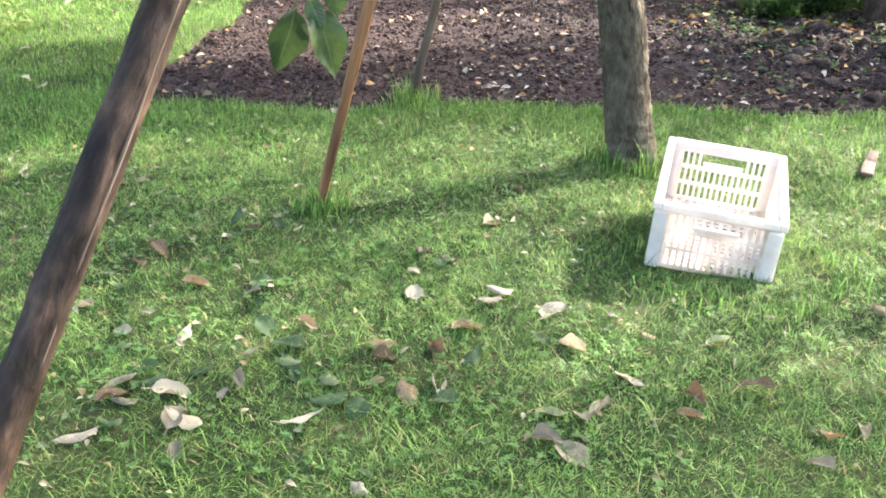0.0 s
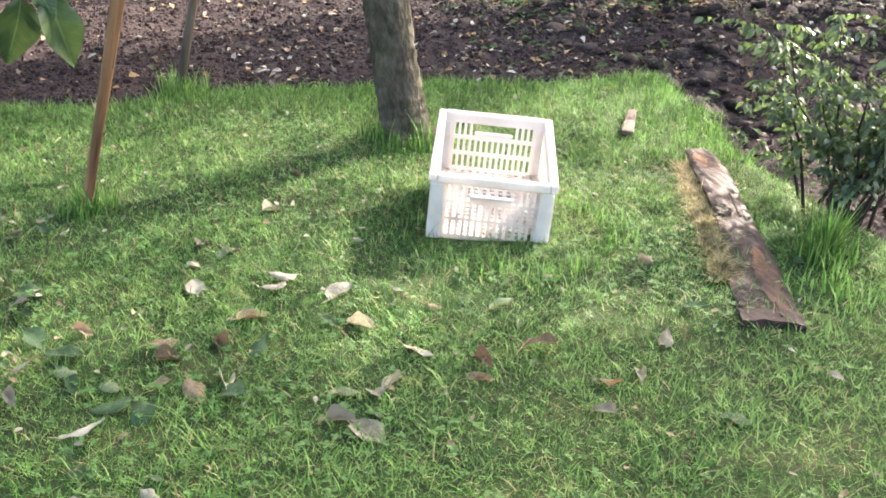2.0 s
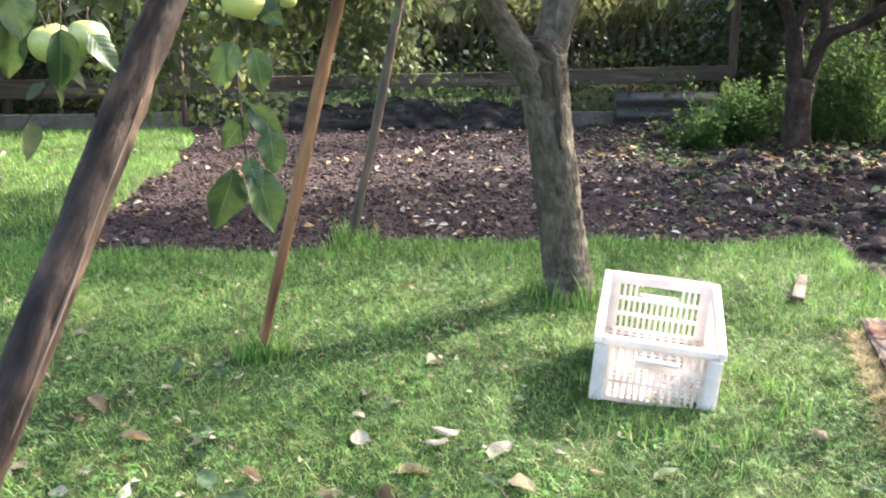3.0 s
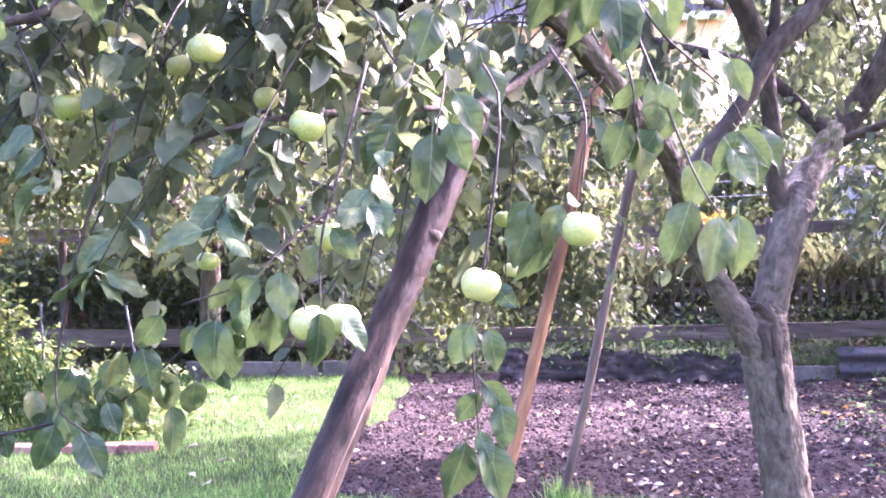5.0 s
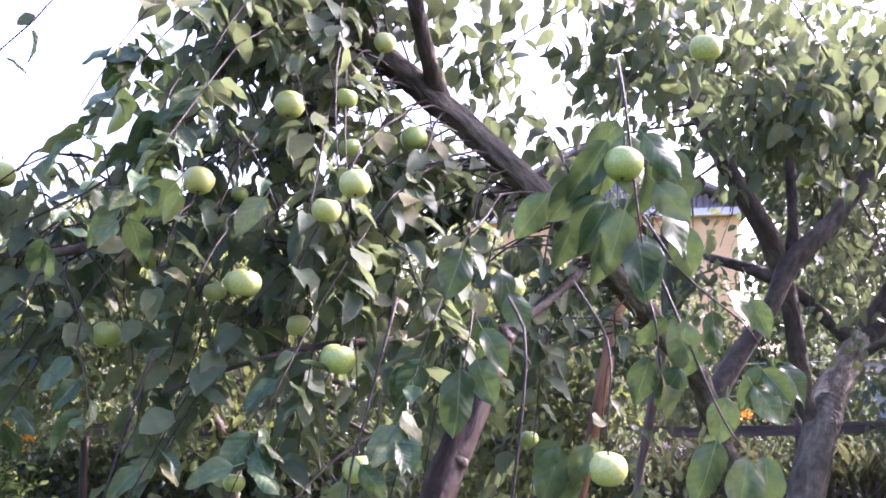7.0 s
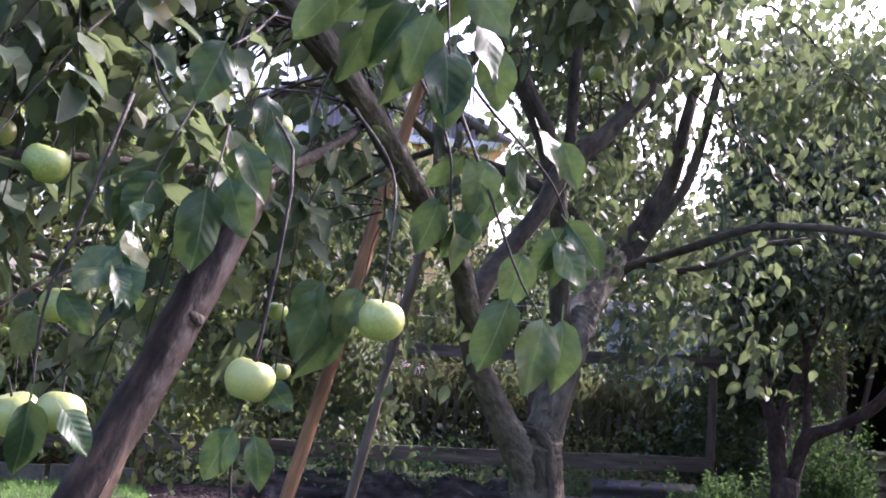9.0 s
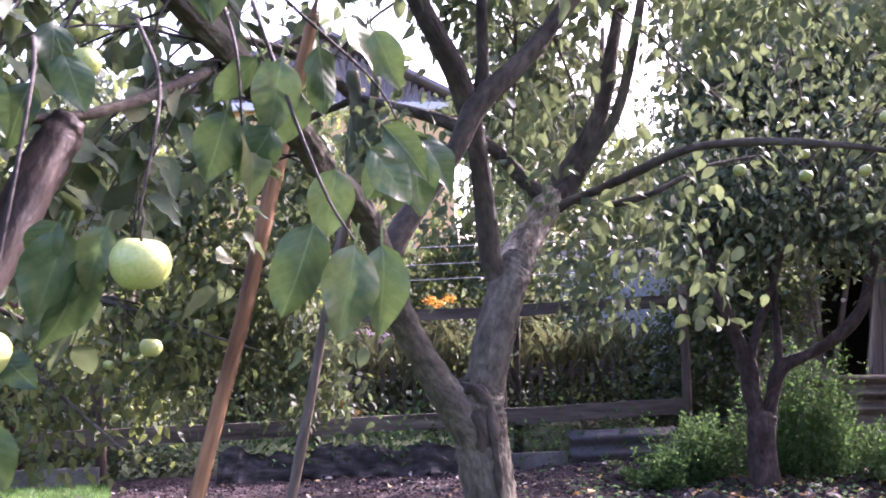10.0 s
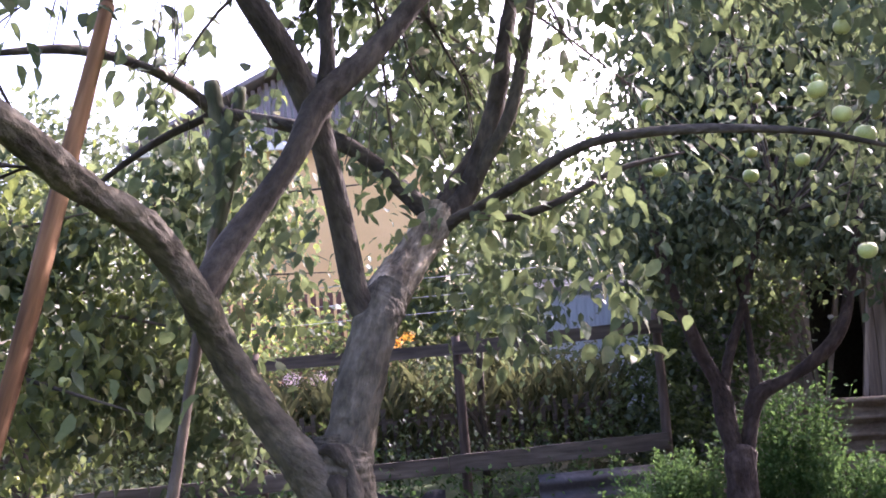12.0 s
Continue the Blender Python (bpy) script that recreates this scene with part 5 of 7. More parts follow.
# foliage added out of view to cast shade on the near right lawn
LAWN_SHADE = [(3.9, 4.0, 2.15, 0.5, 0.5, 0.4), (4.6, 4.4, 2.4, 0.6, 0.6, 0.5), (4.3, 3.4, 2.1, 0.5, 0.5, 0.4), (5.0, 3.6, 2.6, 0.6, 0.6, 0.5), (4.0, 3.0, 2.5, 0.4, 0.4, 0.4)]
q = crown(LAWN_SHADE, 5200, 106, (0.055, 0.09), 0.9, 0.12, 0.55)
part("foliage", scatter("foliage", FLAT, *q, M["leaf_olive"], 107), None, back_tree, "unseen low foliage added to shade the lawn", "stuff")
REAR_R = [(3.35, 8.5, 2.2, 0.45, 0.4, 0.5), (3.55, 8.7, 3.1, 0.55, 0.4, 0.6), (4.2, 8.6, 2.6, 0.6, 0.4, 0.6), (4.4, 8.9, 3.6, 0.7, 0.4, 0.6), (5.2, 8.8, 2.7, 0.7, 0.4, 0.6), (5.4, 9.1, 3.7, 0.7, 0.4, 0.7), (6.3, 8.8, 2.8, 0.7, 0.4, 0.6), (6.4, 9.2, 3.8, 0.7, 0.4, 0.7), (7.3, 8.6, 2.8, 0.7, 0.5, 0.7), (3.6, 8.9, 4.0, 0.5, 0.4, 0.4)]
q = crown(REAR_R, 26000, 104, (0.065, 0.105), 1.1, 0.12)
part("foliage", scatter("foliage", FLAT, *q, M["leaf_olive"], 105), None, back_tree, "dense hanging leaves on the far side of the crown", "stuff")
OUTER_R = [(2.65, 6.5, 3.3, 0.40, 0.4, 0.5), (3.0, 6.8, 2.9, 0.45, 0.4, 0.45), (2.65, 6.6, 2.4, 0.35, 0.35, 0.4), (3.4, 6.9, 3.5, 0.5, 0.4, 0.5), (2.0, 7.4, 1.92, 0.22, 0.2, 0.25), (1.75, 7.4, 1.75, 0.15, 0.2, 0.2), (2.4, 7.4, 2.05, 0.25, 0.25, 0.2), (2.0, 7.4, 1.5, 0.15, 0.2, 0.25)]
q = crown(OUTER_R, 5600, 102, (0.046, 0.08), 0.9, 0.10, 0.4)
part("foliage", scatter("foliage", [(v[4:], f[1:] - 4) for v, f in FAR_LEAVES], *q, M["leaf_olive"], 103), None, back_tree, "outer sprays of drooping leaves", "stuff")
part("twig_growth", joined("twig_growth", boughs(BACK[::2], (3.75, 7.7, 2.1), 98, 0.009), M["bark_dark"]), None, back_tree, "dark branches inside the crown", "stuff")
limb("branch", [(2.95, 4.3, 1.95), (2.75, 4.0, 1.85), (2.58, 3.75, 1.68), (2.42, 3.45, 1.35), (2.28, 3.3, 1.15), (2.18, 3.28, 1.02)], [0.008, 0.007, 0.006, 0.005, 0.004, 0.002], back_tree, "twig", 20, 7, 0.06, 99)
q = leaves_along(np.array([(2.6, 3.75, 1.75), (2.42, 3.45, 1.35), (2.28, 3.3, 1.15), (2.18, 3.28, 1.0), (2.16, 3.27, 0.9)]), 0.014, 100, 0.1, (0.05, 0.075))
part("foliage", scatter("foliage", LEAVES, *q, M["leaf_lime"], 101), None, back_tree, "yellow-green leaves on a low hanging shoot", "stuff")

# the tree on the grass by the fence
left_tree = thing("apple_tree", "spreading apple tree on the grass by the fence", "tree")
limb("trunk", [(-3.60, 10.0 - 0.35, -0.08), (-3.57, 9.65, 0.1), (-3.54, 9.6, 0.4), (-3.5, 9.5, 0.8), (-3.4, 9.3, 1.3)], [0.16, 0.115, 0.10, 0.095, 0.08], left_tree, "bark", 18, 12, 0.05, 111, "grey trunk")
limb("limb", [(-3.42, 9.35, 1.2), (-3.2, 8.8, 1.7), (-2.7, 8.0, 2.1), (-2.2, 7.2, 2.4), (-1.7, 6.6, 2.6)], [0.075, 0.06, 0.05, 0.035, 0.015], left_tree, "bark_dark", 20, 9, 0.06, 112)
limb("limb", [(-3.40, 9.3, 1.25), (-3.7, 8.9, 1.8), (-4.2, 8.2, 2.3), (-4.6, 7.4, 2.6)], [0.07, 0.055, 0.04, 0.015], left_tree, "bark_dark", 18, 9, 0.06, 113)
limb("limb", [(-3.42, 9.3, 1.2), (-2.9, 9.3, 1.5), (-2.3, 9.1, 1.7), (-1.6, 8.9, 2.0), (-0.8, 8.8, 2.3)], [0.06, 0.05, 0.042, 0.03, 0.012], left_tree, "bark_dark", 18, 9, 0.08, 114)
LEFT = [(-2.4, 7.6, 2.3, 1.1, 0.9, 0.6), (-3.6, 7.2, 2.5, 1.1, 0.9, 0.7), (-4.8, 7.6, 2.4, 1.0, 1.0, 0.7), (-1.7, 8.3, 2.3, 0.9, 0.8, 0.6), (-3.0, 8.6, 2.9, 1.2, 0.9, 0.7), (-4.6, 8.8, 2.9, 1.2, 0.9, 0.8), (-1.3, 7.2, 1.7, 0.55, 0.5, 0.5),
        (-0.6, 8.9, 2.4, 0.7, 0.6, 0.5), (-2.6, 6.6, 1.75, 0.6, 0.5, 0.35), (-5.8, 8.4, 2.2, 0.9, 0.9, 0.8), (-1.05, 7.5, 1.05, 0.35, 0.35, 0.4), (-1.9, 6.9, 1.25, 0.4, 0.4, 0.3), (-3.9, 7.0, 1.9, 0.9, 0.6, 0.4), (-0.75, 6.4, 1.45, 0.40, 0.4, 0.40), (-0.45, 6.9, 1.75, 0.45, 0.4, 0.40), (-1.2, 6.3, 1.05, 0.35, 0.35, 0.35), (-1.0, 6.9, 2.2, 0.6, 0.5, 0.4), (0.25, 8.4, 2.55, 0.40, 0.4, 0.45), (-0.1, 8.2, 2.0, 0.35, 0.4, 0.35)]
OUTER = [(0.15, 6.5, 2.42, 0.34, 0.3, 0.20), (0.20, 7.0, 2.0, 0.28, 0.3, 0.25), (-0.15, 7.0, 1.6, 0.35, 0.3, 0.35), (-0.4, 6.8, 2.2, 0.45, 0.3, 0.22), (-0.8, 6.8, 2.0, 0.4, 0.3, 0.3), (0.0, 7.2, 1.1, 0.35, 0.3, 0.40), (-0.6, 7.0, 1.3, 0.4, 0.3, 0.4), (0.02, 6.4, 2.3, 0.16, 0.2, 0.25), (0.52, 6.4, 2.2, 0.12, 0.2, 0.25), (0.1, 6.4, 1.95, 0.2, 0.2, 0.2), (0.54, 6.4, 1.75, 0.12, 0.2, 0.2)]
q = crown(LEFT, 30000, 115, (0.05, 0.088), 0.9, 0.12, 0.10, True)
part("crown", scatter("crown", [(v[4:], f[1:] - 4) for v, f in FAR_LEAVES], *q, M["leaf_light"], 116), None, left_tree, "wide crown of drooping apple leaves", "stuff")
q = crown(OUTER, 5400, 118, (0.05, 0.085), 0.9, 0.09)
part("foliage", scatter("foliage", [(v[4:], f[1:] - 4) for v, f in LEAVES], *q, M["leaf"], 119), None, left_tree, "outer sprays of drooping apple leaves", "stuff")
part("twig_growth", joined("twig_growth", boughs(LEFT, (-2.9, 8.4, 1.9), 117, 0.03), M["bark_dark"]), None, left_tree, "dark branches inside the crown", "stuff")

# apples
APPLE = apple_mesh()
STALK = tube("stalk", [(0, 0, 0.30), (0.03, 0, 0.5), (0.02, 0.02, 0.75)], [0.03, 0.022, 0.03], M["twig"], 6, 5, 0.02, 3)
CALYX = tube("calyx", [(0, 0, -0.36), (0.004, 0, -0.385), (0.012, 0.004, -0.42)], [0.07, 0.05, 0.012], M["bark_dark"], 6, 6, 0.25, 4)
RIGHT_APPLES = [(2.54, 4.0, 1.60, 0.074), (2.52, 4.0, 1.49, 0.07), (2.41, 4.2, 1.61, 0.066), (2.31, 4.2, 2.11, 0.07), (2.38, 4.2, 2.03, 0.07), (2.55, 3.6, 1.95, 0.07), (2.52, 4.4, 2.36, 0.066), (2.04, 5.0, 2.27, 0.066),
                (2.84, 4.6, 2.09, 0.066), (2.06, 5.0, 2.02, 0.066), (2.43, 4.6, 1.96, 0.06), (2.15, 3.3, 0.97, 0.062), (2.19, 3.3, 1.12, 0.06)]


def apple(x, y, z, d, label, group, turn):
    m = Matrix.Translation((x, y, z)) @ Euler((0.25 * math.sin(turn * 3), 0.25 * math.cos(turn * 2), turn)).to_matrix().to_4x4() @ Matrix.Scale(d, 4)
    ob = new("apple", APPLE)
    ob.matrix_basis = m
    tagged(ob, label, "apple", group)
    s = new("stalk", STALK)
    s.parent = ob
    c = new("calyx", CALYX)
    c.parent = ob
    return ob


for i, a in enumerate(NEAR_APPLES + NEAR_APPLES2 + NEAR_APPLES3):
    apple(*a, "pale green apple hanging among leaves on a drooping shoot", "apples on the old tree", i * 1.3)
for i, (x, y, z, d) in enumerate(RIGHT_APPLES):
    apple(x, y, z, 0.88 * d, "pale green apple hanging in the crown behind the bed", "apples on the tree in the bed", i * 1.7)
r = np.random.RandomState(121)
for i in range(64):
    l = LEFT[r.randint(len(LEFT))]
    p = np.array(l[:3]) + (r.rand(3) - 0.5) * 1.6 * np.array(l[3:6])
    apple(p[0], p[1] - 0.1, p[2], 0.055 + 0.02 * r.rand(), "small yellow-green apple hanging in the tree by the fence", "apples on the tree by the fence", i)
for i in range(34):
    l = BACK[r.randint(len(BACK))]
    p = np.array(l[:3]) + (r.rand(3) - 0.5) * 1.6 * np.array(l[3:6])
    apple(p[0], p[1] - 0.1, p[2], 0.06 + 0.015 * r.rand(), "pale green apple hanging in the crown behind the bed", "apples on the tree in the bed", i * 2.1)

# ---------------------------------------------------------------- props
pole = thing("leaning_pole", "thick weathered wooden pole propping a bough of the tree", "pole")
limb("shaft", [(-0.953, 1.589, -0.06), (-0.930, 1.620, 0.00), (-0.806, 1.793, 0.33), (-0.671, 1.982, 0.69), (-0.536, 2.171, 1.05), (-0.450, 2.292, 1.28), (-0.364, 2.413, 1.51), (-0.278, 2.534, 1.74), (-0.251, 2.570, 1.81)],
     [0.050, 0.048, 0.045, 0.044, 0.043, 0.042, 0.041, 0.040, 0.034], pole, "spar", 40, 14, 0.03, 131)
for k, (x, y, z) in enumerate([(-0.457, 2.243, 1.262), (-0.356, 2.368, 1.500), (-0.496, 2.173, 1.130), (-0.593, 2.068, 0.930), (-0.708, 1.905, 0.620)]):
    V, F = tube_data([(x + 0.012, y + 0.03, z - 0.01), (x + 0.004, y + 0.012, z), (x + 0.001, y + 0.004, z + 0.004)], [0.020, 0.015, 0.006], 6, 8, 0.1, 132 + k)
    part("knot", mesh_of("knot", V, F, M["bark_dark"]), None, pole, "dark cut knot")
limb("peeled_strip", [(-0.782, 1.754, 0.30), (-0.690, 1.885, 0.55), (-0.593, 2.016, 0.80), (-0.521, 2.121, 1.00), (-0.445, 2.226, 1.20)], [0.002, 0.0035, 0.004, 0.003, 0.001], pole, "stick", 24, 6, 0.15, 137, "raw reddish edge where the bark has peeled")
stake = thing("prop_stake", "thin split reddish-brown wooden stake propping a branch", "stake")
STAKE = [(-0.43, 3.82, -0.06), (-0.416, 3.83, 0.02), (-0.29, 3.92, 0.52), (-0.158, 4.05, 1.05), (-0.040, 4.16, 1.53), (0.085, 4.27, 2.07), (0.195, 4.34, 2.52)]
limb("shaft", STAKE, [0.019, 0.020, 0.023, 0.025, 0.028, 0.027, 0.022], stake, "stake", 26, 8, 0.07, 141)
limb("split_strip", [(x + 0.016, y - 0.010, z) for x, y, z in STAKE[2:6]], [0.004, 0.006, 0.006, 0.004], stake, "stick", 18, 6, 0.10, 144, "darker strip split from the shaft")
limb("broken_end", [(0.19, 4.34, 2.50), (0.20, 4.345, 2.55), (0.213, 4.35, 2.60)], [0.018, 0.012, 0.003], stake, "stake", 6, 6, 0.12, 145, "splintered upper end")
stick = thing("prop_stick", "thin grey-brown stick propping a branch at the bed", "stick")
limb("shaft", [(-0.100, 5.52, -0.06), (-0.094, 5.52, 0.02), (0.02, 5.53, 0.5), (0.118, 5.55, 0.95), (0.20, 5.57, 1.35), (0.30, 5.58, 1.80), (0.345, 5.56, 2.02)], [0.026, 0.025, 0.025, 0.024, 0.024, 0.027, 0.032], stick, "stick", 28, 9, 0.06, 142)
limb("fork", [(0.335, 5.57, 1.96), (0.365, 5.55, 2.08), (0.395, 5.52, 2.22), (0.42, 5.50, 2.38), (0.425, 5.49, 2.44)], [0.030, 0.046, 0.064, 0.066, 0.040], stick, "mossy", 14, 10, 0.08, 146, "broad mossy head of the stick")
limb("prong", [(0.385, 5.49, 2.38), (0.372, 5.48, 2.50), (0.366, 5.48, 2.58)], [0.040, 0.036, 0.030], stick, "mossy", 8, 8, 0.06, 143, "sawn prong holding the branch")
limb("prong", [(0.455, 5.50, 2.38), (0.474, 5.49, 2.48), (0.480, 5.49, 2.55)], [0.032, 0.029, 0.025], stick, "mossy", 8, 8, 0.06, 147, "sawn prong holding the branch")


# ---------------------------------------------------------------- crate
def slotted_panel(xs, zs, solid, t):
    """A moulded sheet in the xz plane: cells between the lines xs and zs where solid(i, j), with thickness t."""
    V, F, at = [], [], {}

    def vert(i, j, s):
        if (i, j, s) not in at:
            at[(i, j, s)] = len(V)
            V.append((xs[i], -t / 2 if s == 0 else t / 2, zs[j]))
        return at[(i, j, s)]

    nx, nz = len(xs) - 1, len(zs) - 1
    full = lambda i, j: 0 <= i < nx and 0 <= j < nz and solid(i, j)
    for i in range(nx):
        for j in range(nz):
            if not full(i, j):
                continue
            a, b, c, d = (i, j), (i + 1, j), (i + 1, j + 1), (i, j + 1)
            F.append([vert(*q, 0) for q in (a, b, c, d)])
            F.append([vert(*q, 1) for q in (d, c, b, a)])
            for (di, dj), (p, q) in (((0, -1), (a, b)), ((1, 0), (b, c)), ((0, 1), (c, d)), ((-1, 0), (d, a))):
                if not full(i + di, j + dj):
                    F.append([vert(*q, 0), vert(*p, 0), vert(*p, 1), vert(*q, 1)])
    return V, F


def crate_wall(w, h, cols, edge, handle, t=0.010):
    inner = w - 2 * edge
    step = inner / cols
    gap = step * 0.23
    xs = [-w / 2] + [v for k in range(cols) for v in (-inner / 2 + k * step + gap, -inner / 2 + (k + 1) * step - gap)] + [w / 2]
    zs = [0, 0.018, 0.072, 0.084, 0.138, 0.152, 0.170, 0.206, h]

    def solid(i, j):
        slot = i % 2 == 1
        mid = abs((xs[i] + xs[i + 1]) / 2) < 0.070
        if j in (1, 3):
            return not slot
        if handle and mid:
            return j != 6
        if j in (5, 6):
            return not slot
        return True

    return slotted_panel(xs, zs, solid, t)


crate = thing("plastic_crate", "white slotted plastic crate standing on the lawn by the tree", "crate", at=(0.966, 3.247, 0.006))
crate.rotation_euler = (radians(5.2), radians(5.0), radians(-15.4))
CW, CD, CH = 0.405, 0.588, 0.238
for y in (0.006, CD - 0.006):
    V, F = crate_wall(CW, CH, 14, 0.046, True)
    ob = part("end_wall", mesh_of("end_wall", V, F, M["plastic_dirty"] if y < 0.1 else M["plastic"], False), None, crate, "soiled end wall with a hand hole" if y < 0.1 else "")
    ob.location = (0, y, 0)
    bm = bmesh.new()
    box(bm, (0.15, 0.017, 0.012), Matrix.Translation((0, 0, 0.166)), 0.004)
    part("grip", bm, M["plastic"], ob, "rounded lip of the hand hole")
for x in (-CW / 2 + 0.006, CW / 2 - 0.006):
    V, F = crate_wall(CD, CH, 20, 0.06, False)
    ob = part("side_wall", mesh_of("side_wall", V, F, M["plastic"], False), None, crate)
    ob.location, ob.rotation_euler = (x, CD / 2, 0), (0, 0, radians(90))
bm = bmesh.new()
for sx in (-1, 1):
    box(bm, (0.028, CD + 0.028, 0.030), Matrix.Translation((sx * (CW / 2 + 0.004), CD / 2, CH - 0.006)), 0.005)
for y in (-0.004, CD + 0.004):
    box(bm, (CW - 0.02, 0.028, 0.0305), Matrix.Translation((0, y, CH - 0.006)), 0.005)
part("rim", bm, M["plastic"], crate, "thick turned-over rim")
for sx in (-1, 1):
    for y in (0.0, CD):
        bm = bmesh.new()
        box(bm, (0.050, 0.024, CH - 0.026), Matrix.Translation((sx * (CW / 2 - 0.014), y, CH / 2 - 0.014)), 0.006)
        part("corner_post", bm, M["plastic"], crate)
gx = np.linspace(-CW / 2 + 0.012, CW / 2 - 0.012, 26)
gy = np.linspace(0.012, CD - 0.012, 36)
V, F = slotted_panel(gx, gy, lambda i, j: i % 2 == 0 or j % 2 == 0, 0.008)
part("base", mesh_of("base", [(x, z, 0.010 + y) for x, y, z in V], F, M["plastic_dirty"], False), None, crate, "open grid base")

# ---------------------------------------------------------------- plank and chip
plank = thing("wooden_plank", "wet dark brown plank lying on grass, one end broken", "plank")
r = np.random.RandomState(151)
n, m = 34, 7
A, B = np.array([2.12, 4.0]), np.array([1.615, 2.435])
ax = (B - A) / np.linalg.norm(B - A)
sd = np.array([-ax[1], ax[0]])
V, F = [], []
for i in range(n):
    s = i / (n - 1)
    w = 0.052 + 0.036 * s + 0.006 * math.sin(s * 9) + 0.004 * (r.rand() - 0.5)
    for j in range(m):
        q = j / (m - 1) * 2 - 1
        c = A + (B - A) * (s + (0.018 * (r.rand() - 0.3) * (i == n - 1)) + (0.01 * (r.rand() - 0.5) * (i == 0))) + sd * (q * w) + sd * 0.02 * math.sin(math.pi * s)
        z = 0.038 + 0.010 * math.sin(s * 5) + 0.004 * q * math.sin(s * 11) + 0.0035 * (r.rand() - 0.5) + 0.012 * (s > 0.96) - 0.004 * (abs(q) > 0.9)
        V.append((c[0], c[1], z))
for i in range(n * m):
    x, y, z = V[i]
    V.append((x, y, z - 0.026))
o = n * m
for i in range(n - 1):
    for j in range(m - 1):
        a = i * m + j
        F += [(a, a + m, a + m + 1, a + 1), (o + a, o + a + 1, o + a + m + 1, o + a + m)]
    for j in (0, m - 1):
        a = i * m + j
        F.append((a, o + a, o + a + m, a + m) if j == 0 else (a, a + m, o + a + m, o + a))
for i in (0, n - 1):
    for j in range(m - 1):
        a = i * m + j
        F.append((a, a + 1, o + a + 1, o + a) if i == 0 else (a, o + a, o + a + 1, a + 1))
part("board", mesh_of("board", V, F, M["plank"], False), None, plank)
for k, (s, q, ln) in enumerate([(0.93, 0.35, 0.10), (0.62, -0.5, 0.22), (0.35, 0.4, 0.25)]):
    c = A + (B - A) * s + sd * (q * 0.06 + 0.02 * math.sin(math.pi * s))
    e = c + ax * ln
    bm = bmesh.new()
    box(bm, (0.006, ln, 0.003), Matrix.Translation(((c[0] + e[0]) / 2, (c[1] + e[1]) / 2, 0.047)) @ Matrix.Rotation(math.atan2(ax[1], ax[0]) - math.pi / 2, 4, "Z"))
    part("splinter", bm, M["bark_dark"], plank, "lifted dark splinter")
bm = bmesh.new()
box(bm, (0.058, 0.34, 0.022), None, 0.004)
for v in bm.verts:
    v.co.x *= 1 - 0.25 * (v.co.y > 0)
    v.co.z += 0.006 * math.sin(v.co.y * 30)
chip = solo("wood_offcut", finish((lambda me: (bm.to_mesh(me), me)[1])(bpy.data.meshes.new("wood_offcut")), M["stick"], False), "short pale brown wood offcut lying in the grass", "wood piece")
bm.free()
chip.matrix_basis = pose(1.985, 4.45, 0.038, 4, 6, -26)

# rust-coloured worn wood near the broken end, darker torn flakes along the edges
def worn(s0, s1, q0, q1, mat, label, seed):
    rn = np.random.RandomState(seed)
    W, G = [], []
    for i in range(13):
        s_ = s0 + (s1 - s0) * (i + 0.7 * (rn.rand() - 0.5)) / 12
        e = math.sin(math.pi * i / 12) ** 0.5
        for j in range(6):
            q_ = (q0 + q1) / 2 + (q1 - q0) * (j / 5 - 0.5) * (0.25 + 0.75 * e) + 0.30 * (rn.rand() - 0.5) * (j in (0, 5)) + 0.06 * (rn.rand() - 0.5)
            w_ = 0.052 + 0.036 * s_ + 0.006 * math.sin(s_ * 9)
            c_ = A + (B - A) * s_ + sd * (q_ * w_) + sd * 0.02 * math.sin(math.pi * s_)
            W.append((c_[0], c_[1], 0.0415 + 0.010 * math.sin(s_ * 5) + 0.004 * q_ * math.sin(s_ * 11) + 0.012 * (s_ > 0.96) + 0.0015 * rn.rand()))
    G = [(i * 6 + j, i * 6 + 6 + j, i * 6 + 7 + j, i * 6 + j + 1) for i in range(12) for j in range(5)]
    part("worn_flake", mesh_of("worn_flake", W, G, M[mat], False), None, plank, label)


worn(0.66, 0.955, 0.0, 0.75, "rusty_wood", "rust-orange worn wood", 157)
worn(0.05, 0.17, -0.8, 0.1, "rusty_wood", "rust-orange worn wood", 158)
worn(0.43, 0.50, -0.95, 0.0, "bark_dark", "dark torn edge", 159)
worn(0.86, 0.955, -0.9, -0.2, "bark_dark", "dark torn edge", 161)
# yellowed straw beside the plank
r = np.random.RandomState(155)
q = 0.08 + 0.75 * r.rand(2600)
side = A + (B - A) * q[:, None] - sd * (0.055 + 0.036 * q + 0.055 * r.rand(2600) ** 2.5)[:, None]
grass("dry_grass", np.stack([side[:, 0], side[:, 1], lawn_height(side[:, 0], side[:, 1]) + 0.006], 1), 0.042, 1.7, 0.0042, M["dry"], "yellowed flattened grass along the plank", 156)


